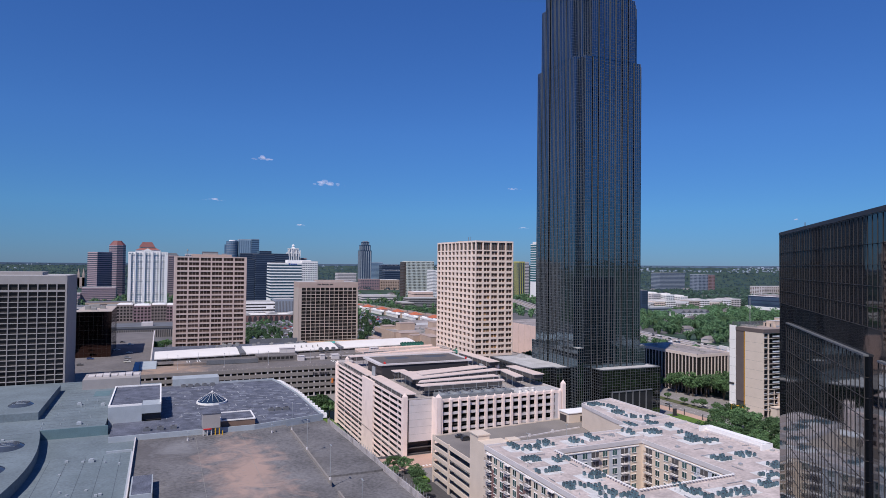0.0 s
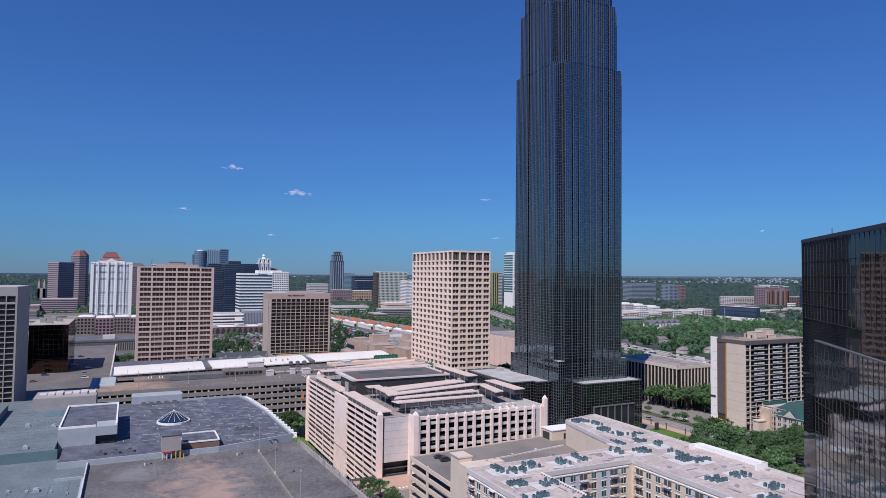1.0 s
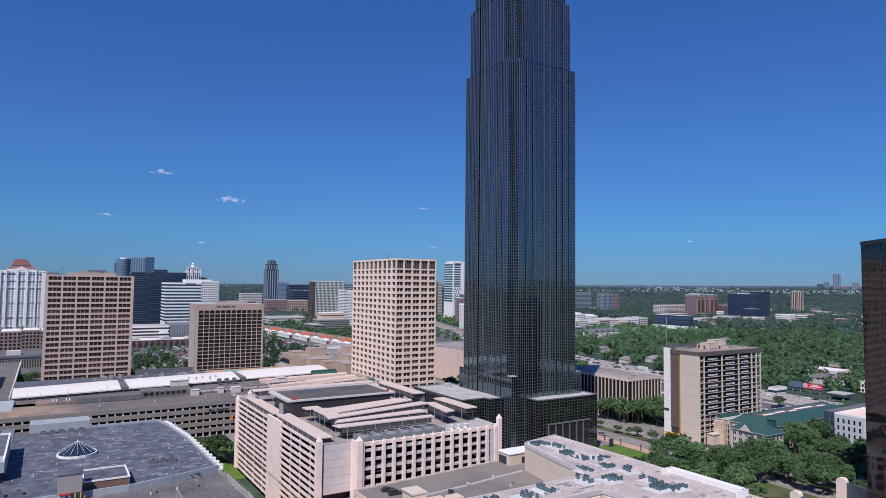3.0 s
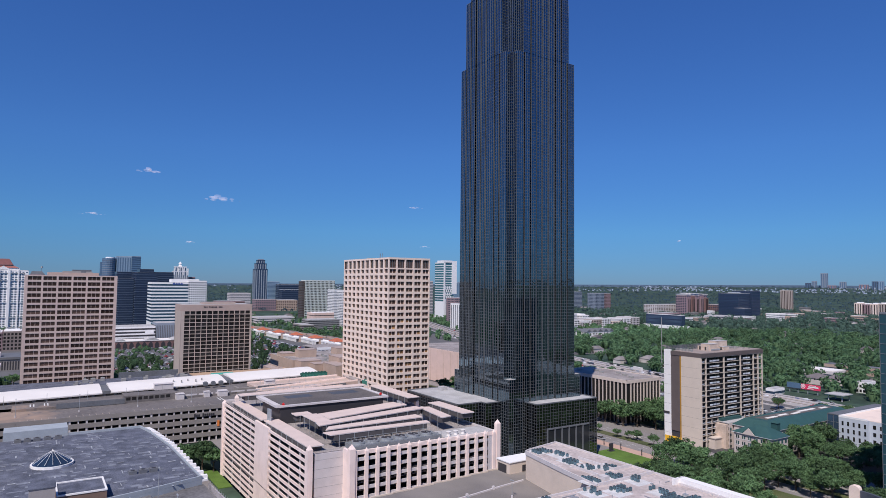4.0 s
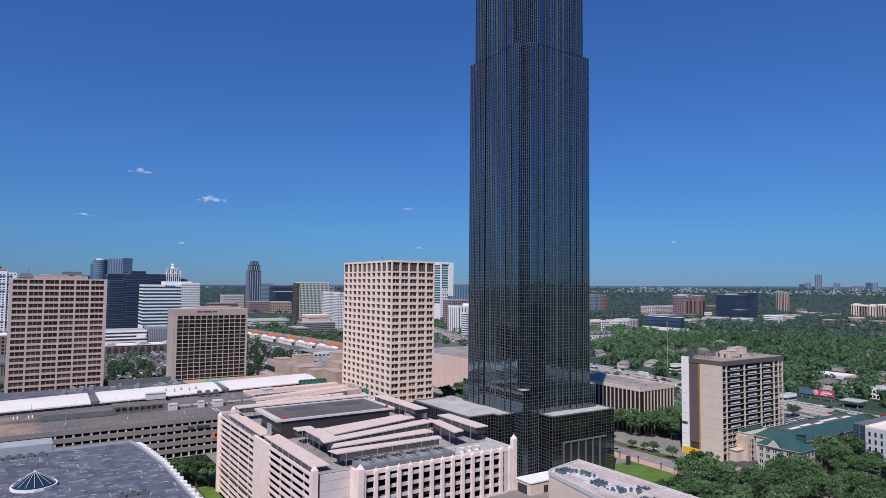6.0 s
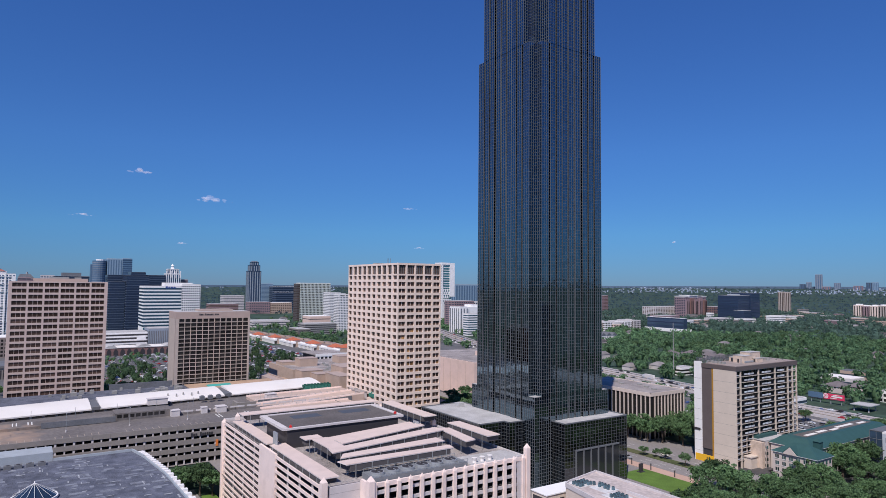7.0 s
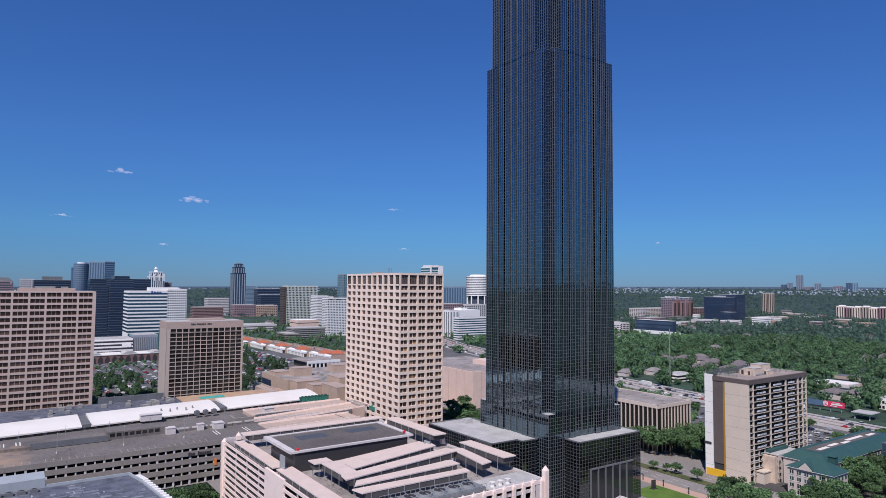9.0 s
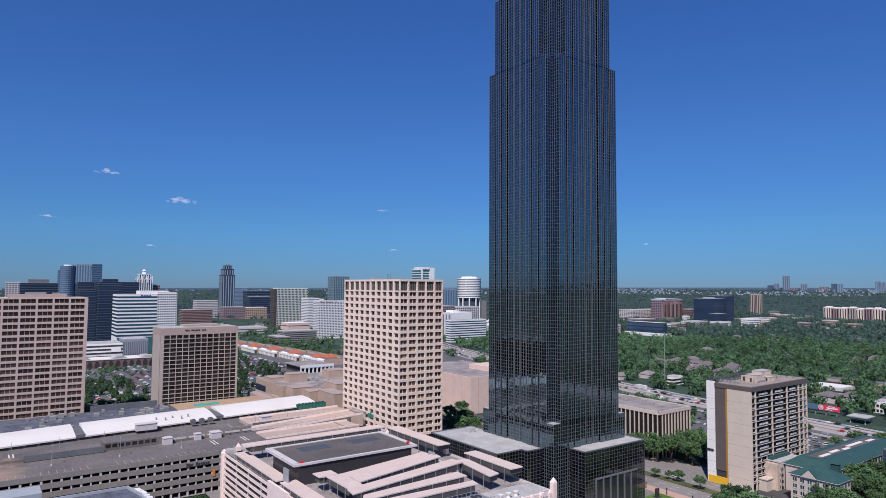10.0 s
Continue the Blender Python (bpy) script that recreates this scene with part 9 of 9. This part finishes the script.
# towers on the left edge
ps = far_block("office_tower", "pink striped office tower", OT, -1670, -1634, -150, -114, 101, MAUVE, GREYGLASS, "band", 4.4, share=.45, most=30)
ps.rotation_euler = (0, 0, radians(38))
pt = thing("office_tower", "tall pink granite tower with a pitched cap", OT, (-1780, -104, G))
part("wall", Geo().tube(-1780, -104, 18.6, G, 121, 8), MAUVE, pt)
for i in range(27):
    part("window_band", Geo().tube(-1780, -104, 18.8, 2 + i * 4.4, 3.9 + i * 4.4, 8), GREYGLASS, pt)
part("cap", Geo().tube(-1780, -104, 18.6, 121, 132, 8, 9), MAROON, pt, "maroon pitched cap")
pg2 = far_block("parking_garage", "pink striped parking garage", "parking garage", -1540, -1500, -152, -89, 26, MAUVE, GREYGLASS, "band", 4, share=.4)
far_block("parking_garage", "lower pink striped parking deck", "parking garage", -1530, -1490, -172, -153, 14, MAUVE, GREYGLASS, "band", 4, share=.4)
hr = far_block("apartment_building", "white high-rise apartment tower with a red hipped crown", "apartment building", -1338, -1298, -58, 8.5, 99, WHITE, BLUEGLASS, "grid", 4.0, 4.75, .5, most=90)
for y, w, z in ((-58, 5, 95), (-47, 2, 100), (-33, 3.4, 100), (-19.5, 3.4, 100), (-6, 2, 100), (3.5, 5, 95)):
    part("pier", Geo().box(-1297.9, -1296, y, y + w, G, z), WHITE, hr)
for r in (0, 3, 6, 12, 18, 22):
    part("cornice", Geo().box(-1297.9, -1296.6, -58.4, 8.9, 94.5 - r * 4.0, 95.2 - r * 4.0), WHITE, hr)
part("crown", Geo().box(-1330, -1302, -46, -4, 99, 103), WHITE, hr, "white crown storey")
part("gable", Geo().prism([(-1302, -36), (-1299, -36), (-1299, -16), (-1302, -16)], 100, 106, [(-1302, -26.2), (-1299, -26.2), (-1299, -25.8), (-1302, -25.8)]), WHITE, hr)
part("crown_roof", Geo().hip(-1332, -1301, -46, -5, 103, 107.4, 8), REDCAP, hr, "red tiled lower roof")
part("crown_roof", Geo().hip(-1326, -1306, -41, -13, 108, 118, 6), MAROON, hr, "maroon hipped upper roof")
for k, (y0, y1, z) in enumerate(((-58, -37, 20.5), (-36.5, -14, 19), (-13.5, 6, 20), (6.5, 26, 19.2))):
    far_block("apartment_building", "brown mid-rise apartments with white parapets", "apartment building", -1040 - k % 2 * 4, -1000, y0, y1, z, (MIDBROWN, BLUSH)[k % 2], BLACKGLASS, "grid", 4.4, 4.2, .6, cap=(0.75, 1.2, WHITE), group="brown mid-rise apartments", roof=ROOFWHITE)
lg = far_block("parking_garage", "long dark garage with slatted sides", "parking garage", -850, -800, -70, 14, 7.5, GREYTAN, DARK, "stripe", 8, 2.2, .5, roof=SLATE, most=45)
part("roof_edge", Geo().box(-800.5, -799.2, -70, 14, 6.3, 8.4), SLATE, lg)
part("stair_box", Geo().box(-822, -812, -21, -9, 7.5, 12), PALE, lg, "small white stair box")
far_block("apartment_building", "far grey tower behind the white high-rise", "apartment building", -1740, -1700, 9, 32, 96, BLUSH, GREYGLASS, "band", 5)
ch = thing("church", "far gothic church with twin spires", "church", (-2190, -224, G))
for y in (-234, -221):
    part("spire", Geo().box(-2196, -2190, y, y + 6, G, 40).prism([(-2196, y), (-2190, y), (-2190, y + 6), (-2196, y + 6)], 40, 58, [(-2193.2, y + 2.8), (-2192.8, y + 2.8), (-2192.8, y + 3.2), (-2193.2, y + 3.2)]), TAN, ch)
part("nave", Geo().box(-2240, -2190, -234, -215, G, 30), TAN, ch)
for i, (x, y, w, z, m) in enumerate(((-1150, -150, 60, 9, SLATE), (-1180, -85, 50, 8, GREY), (-1240, -120, 70, 10, SLATE), (-900, -140, 60, 8, ROOFWHITE), (-1330, -200, 60, 12, BLUSH), (-1420, -60, 40, 14, PALE))):
    far_block("store", "low flat-roofed store behind the brown offices", "store", x - 40, x, y, y + w, z, (PALE, GREYTAN, TANPINK)[i % 3], GREYGLASS, "band", 5, share=.3, group="low stores behind the offices", roof=m, most=3)
# red-roofed shopping strip
for i in range(6):
    x, y = -1180 + i * 62.0, 327 + i * 6.6
    s = thing("shop", "white arcaded shop with a red tiled hip on a brown roof", "shop", (x, y, G), "red-roofed shops")
    part("wall", Geo().box(x - 31, x + 30.8, y + 4, y + 44, G, 3.4), TANPINK, s)
    part("flat_roof", Geo().box(x - 30.4, x + 30.2, y + 4.5, y + 43.4, 3.4, 3.7), SHOPROOF, s, "brown gravel roof")
    part("parapet", Geo().box(x - 31, x + 30.8, y + 3.4, y + 4.4, 2.4, 4.1), WHITE, s, "white parapet over the arcade")
    part("roof", Geo().hip(x - 9, x + 12, y + 2, y + 19, 4.2, 8.4), REDROOF, s, "red tiled hip roof")
    part("eave", Geo().box(x - 8.6, x + 11.6, y + 2.4, y + 18.6, 3.7, 4.2), WHITE, s)
    part("rear_wall", Geo().box(x - 31, x + 30.8, y + 26, y + 27, 3.7, 5.4), TANPINK, s, "stepped tan roof wall")
    for k in range(12):
        part("arcade_pier", Geo().box(x - 30.6 + k * 5.1, x - 29.2 + k * 5.1, y, y + 1.2, G, 1.2), WHITE, s)
    part("arcade_beam", Geo().box(x - 31, x + 30.8, y - .1, y + 3.4, 0.9, 3.0), WHITE, s)
    for k in range(4):
        part("rooftop_unit", Geo().box(x - 24 + k * 13, x - 21 + k * 13, y + 22 + k * 37 % 14, y + 24.5 + k * 37 % 14, 3.7, 5.4), GREY, s)
    CLEAR.append((x - 32, x + 32, y - 3, y + 46))
pav = thing("arcade", "white arched pavilion before the red-roofed shops", "arcade", (-812, 330, G))
part("roof", Geo().box(-836, -786, 309, 350, 3.2, 4.2), ROOFDIRT, pav)
part("parapet", Geo().box(-786.4, -785.6, 308.6, 350.4, 2.2, 5.2), WHITE, pav, "white parapet")
# dark block put behind the arches for the pavilion's inner shade
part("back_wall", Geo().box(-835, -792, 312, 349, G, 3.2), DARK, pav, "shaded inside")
for k in range(9):
    part("pier", Geo().box(-787.2, -785.8, 308.8 + k * 5.05, 310.2 + k * 5.05, G, 2.2), WHITE, pav)
    if k < 8:
        part("arch", Geo().prism([(-787, 310.2 + k * 5.05), (-786, 310.2 + k * 5.05), (-786, 313.85 + k * 5.05), (-787, 313.85 + k * 5.05)], 1.4, 2.3), WHITE, pav)
for x, y in ((-858, 381),):
    part("roof", Geo().hip(x - 10, x + 10, y - 10, y + 10, 4.2, 8.6), REDROOF, pav, "red tiled hip roof")
    part("wall", Geo().box(x - 9.6, x + 9.6, y - 9.6, y + 9.6, G, 4.2), TANPINK, pav)
CLEAR.append((-870, -784, 306, 394))
woods("car_park_trees", "green trees behind the red-roofed shops", -1180, -880, 384, 446, 150, 3.0, 5.4, 44, 1.0, wooded, 51, LEAF2)
for x, y, w, d, h, m in ((-1040, 1330, 40, 60, 8, WHITE), (-1050, 1420, 30, 70, 7, TANPINK), (-1060, 1520, 40, 60, 9, PALE), (-1030, 1600, 36, 44, 7, WHITE), (-1070, 1800, 40, 60, 8, TANPINK), (-1100, 1900, 30, 80, 7, BLUSH), (-1040, 2040, 40, 60, 7, WHITE), (-1150, 2180, 40, 70, 8, TANPINK), (-1170, 1440, 40, 70, 12, BLUSH), (-1130, 610, 50, 40, 8, WHITE), (-1400, 420, 60, 80, 9, PALE), (-1380, 660, 70, 50, 10, TANPINK), (-1480, 760, 60, 60, 10, PALE)):
    far_block("shop", "low pale flat-roofed shops", "shops", x - w, x, y, y + d, h, m, GREYGLASS, "band", 5, share=.35, group="low shops", most=2)


# ---- scattered houses, woods and the town to the horizon ----
def town():
    rng = random.Random(11)
    walls, roofs = Geo(), Geo()
    CLEAR.append((-353, -318, 534, 562))
    for i in range(170):
        a, q = radians(rng.uniform(-12, 110) if i % 2 else rng.uniform(-5, 50)), rng.uniform(700, 2600)
        x, y = -96 - q * math.sin(a), 9 + q * math.cos(a)
        if not wooded(x, y) or (-1010 < x < -640 and -60 < y < 640):
            continue
        w, d, h = rng.uniform(5, 9), rng.uniform(5, 10), rng.uniform(4, 6)
        if q > 1700:
            w, d, h = w * 1.1, d * 1.3, h * 1.0
        low = lie(x, y)
        walls.box(x - w, x + w, y - d, y + d, low - 2, low + h)
        roofs.hip(x - w - .5, x + w + .5, y - d - .5, y + d + .5, low + h, low + h + (3.6 if q < 1700 else 0.6), min(w, d) * .8)
        if q < 2200:
            CLEAR.append((x - w, x + w, y - d, y + d))
    tagged(new("town_houses", walls.mesh("town_houses", TOWNWALL)), "scattered pale houses and shops among the woods", "houses", kind="stuff")
    tagged(new("town_roofs", roofs.mesh("town_roofs", TOWNROOF)), "low roofs of the scattered houses", "roofs", kind="stuff")


town()


def skyline_specks():
    """The pale roofs and blocks of the town far out."""
    rng = random.Random(31)
    g = Geo()
    for i in range(3000):
        a, q = radians(rng.uniform(-5, 62) if rng.random() < .8 else rng.uniform(62, 108)), 4735 - 620 * rng.random() ** 1.4
        x, y = -96 - q * math.sin(a), 9 + q * math.cos(a)
        if math.sin(x * 0.006) + math.sin(y * 0.007 + 1) + math.sin((x - y) * 0.004) < rng.uniform(-0.8, 1.6):
            continue
        w, h = rng.uniform(2, 8), rng.uniform(4, 8) + (rng.uniform(3, 8) if rng.random() < .05 else 0)
        low = lie(x, y)
        g.box(x - w * .5, x + w * .5, y - w * .8, y + w * .8, low - 5, low + h)
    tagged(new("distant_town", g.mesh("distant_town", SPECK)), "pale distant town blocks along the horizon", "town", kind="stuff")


skyline_specks()
for x, y, w, d in ((-606, 728, 9, 7), (-588, 742, 10, 7), (-572, 756, 9, 7), (-598, 756, 9, 7), (-553, 752, 9, 7), (-360, 630, 10, 10), (-346, 641, 9, 8), (-318, 655, 9, 7), (-272, 650, 10, 8)):
    h = thing("house", "pale town house with a grey hipped roof", "house", (x, y, G), "town houses")
    part("wall", Geo().box(x - w, x + w, y - d, y + d, G, G + 5.5), WALLPINK, h)
    part("roof", Geo().hip(x - w - .6, x + w + .6, y - d - .6, y + d + .6, G + 5.5, G + 9.6), HOUSEROOF, h, "grey hipped roof")
    for k in range(4):
        part("window", Geo().box(x - w + 2 + k * w * .48, x - w + 3.5 + k * w * .48, y - d - .06, y - d + .05, G + 4, G + 5.8), BLACKGLASS, h)
    CLEAR.append((x - w, x + w, y - d, y + d))
far_block("office_building", "white shop block with upright dark windows", "shops", -317, -309, 606, 624, 5.0, WHITE, BLACKGLASS, "grid", 4, 3, .55)
for x, y, w in ((-528, 668, 8), (-534, 686, 8), (-541, 704, 9), (-547, 722, 8), (-553, 740, 8), (-509, 700, 8), (-512, 718, 9), (-518, 737, 8), (-526, 756, 8), (-534, 776, 8)):
    rh = thing("house", "white terraced house with a grey hipped roof", "house", (x, y, G), "terraced house row")
    part("wall", Geo().box(x - w, x + w, y - 7.6, y + 7.6, G, G + 4.4), WHITE, rh)
    part("roof", Geo().hip(x - w - .6, x + w + .6, y - 8.2, y + 8.2, G + 4.4, G + 8.2), HOUSEROOF, rh, "grey hipped roof")
    for j in range(3):
        part("window", Geo().box(x + w - .02, x + w + .05, y - 5.6 + j * 4.4, y - 3.4 + j * 4.4, G + 1.6, G + 3.6), BLACKGLASS, rh)
    CLEAR.append((x - w, x + w + (7 if x > -520 else 0), y - 8, y + 8))
far_block("shop", "white roadside shop with dark upper windows", "shop", -506, -494, 592, 611, 4.4, WHITE, BLACKGLASS, "band", 3.4, share=.5)
far_block("store", "low store with a white flat roof among trees", "store", -396, -366, 672, 696, 3.0, PALE, GREYGLASS, "band", 5, share=.3, roof=ROOFWHITE)
far_block("store", "long low store with a dark grey roof", "store", -402, -352, 726, 742, 4.0, TANPINK, GREYGLASS, "band", 5, share=.3, roof=SLATE)
far_block("shop", "blue and white roadside shop with wide windows", "shop", -352, -345, 531, 547, 0.5, WHITE, BLUEGLASS, "band", 3.4, share=.55)
gs = thing("fuel_canopy", "flat pale fuel canopy with a green edge", "canopy", (-306, 552, G))
part("roof", Geo().box(-312, -298, 545, 560, 0.6, 1.2), ROOFPALE, gs)
part("fascia", Geo().box(-312.2, -297.8, 544.8, 560.2, 0.2, 0.62), GREENROOF, gs, "green fascia")
for x in (-310, -300):
    for y in (547, 558):
        part("post", Geo().box(x - .3, x + .3, y - .3, y + .3, G, 0.3), PALE, gs)
CLEAR.append((-314, -296, 543, 562))
woods("woods", "dense dark green woods beyond the freeway", -760, 40, 525, 1250, 2300, 4.2, 9.0, 108, 1.15, lambda x, y: wooded(x, y) and y > 520, 21)
woods("woods", "green woods along the freeway's far bend", -1500, -760, 560, 1150, 1900, 3.4, 7.4, 36, 1.5, lambda x, y: wooded(x, y) and not (x < -1000 and y < 640), 25)
# the far crowns below take the haze-tinted leaf colours
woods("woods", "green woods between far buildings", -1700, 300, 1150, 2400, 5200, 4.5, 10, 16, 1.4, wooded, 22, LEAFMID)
woods("woods", "green woods behind the mall", -1700, -640, -420, 900, 1500, 4, 7, 18, 1.5, lambda x, y: wooded(x, y) and not (-1010 < x < -640 and 0 < y < 640) and (y < -64 or x < -1000 or y > 640), 23)
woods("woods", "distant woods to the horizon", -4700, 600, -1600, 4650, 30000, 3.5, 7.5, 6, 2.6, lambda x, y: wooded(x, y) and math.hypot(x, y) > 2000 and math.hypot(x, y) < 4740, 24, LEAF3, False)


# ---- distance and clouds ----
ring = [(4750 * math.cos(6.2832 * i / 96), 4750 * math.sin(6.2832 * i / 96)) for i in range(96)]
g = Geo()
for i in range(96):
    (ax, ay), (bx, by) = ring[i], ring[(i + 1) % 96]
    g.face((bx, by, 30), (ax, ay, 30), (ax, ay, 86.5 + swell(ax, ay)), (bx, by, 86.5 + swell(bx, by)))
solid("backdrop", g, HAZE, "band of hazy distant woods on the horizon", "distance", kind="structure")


def cloud(t, px, py, w, h, seed):
    """A small fair-weather cloud, given by its bearing and height."""
    rng = random.Random(seed)
    g = Geo()
    far = 4700.0
    a = radians(px)
    cx, cy, cz = -60 - far * math.sin(a), 15 + far * math.cos(a), py
    ux, uy = math.cos(a), math.sin(a)
    for i in range(13):
        f = rng.gauss(0, 0.3)
        q = w * f
        r = h * rng.uniform(0.14, 0.30) * max(0.2, 1 - abs(f) * 1.1)
        z = cz + rng.uniform(0, 1) * h * 0.8 * max(0, 1 - abs(f) * 1.5)
        x, y = cx + ux * q, cy + uy * q
        k = 8
        n = len(g.v)
        for j in range(1, 5):
            th = math.pi * j / 5
            g.v += [(x + r * 2.8 * math.sin(th) * math.cos(6.2832 * m / k), y + r * 2.8 * math.sin(th) * math.sin(6.2832 * m / k), z + r * math.cos(th)) for m in range(k)]
        for j in range(3):
            g.f += [(n + j * k + m, n + j * k + (m + 1) % k, n + (j + 1) * k + (m + 1) % k, n + (j + 1) * k + m) for m in range(k)]
        g.f += [tuple(n + m for m in range(k)), tuple(n + 3 * k + m for m in reversed(range(k)))]
    solid("cloud", g, CLOUD, "small wispy white fair-weather cloud", "cloud", group="clouds")


for bearing, high, w, h, seed in ((82.3, 822, 150, 34, 1), (76.7, 655, 190, 44, 2), (86.2, 515, 120, 18, 3), (79.0, 352, 70, 14, 4), (59.8, 645, 90, 16, 5), (58.8, 356, 70, 14, 6), (36.7, 400, 26, 12, 7)):
    cloud(0, bearing, high, w, h, seed)
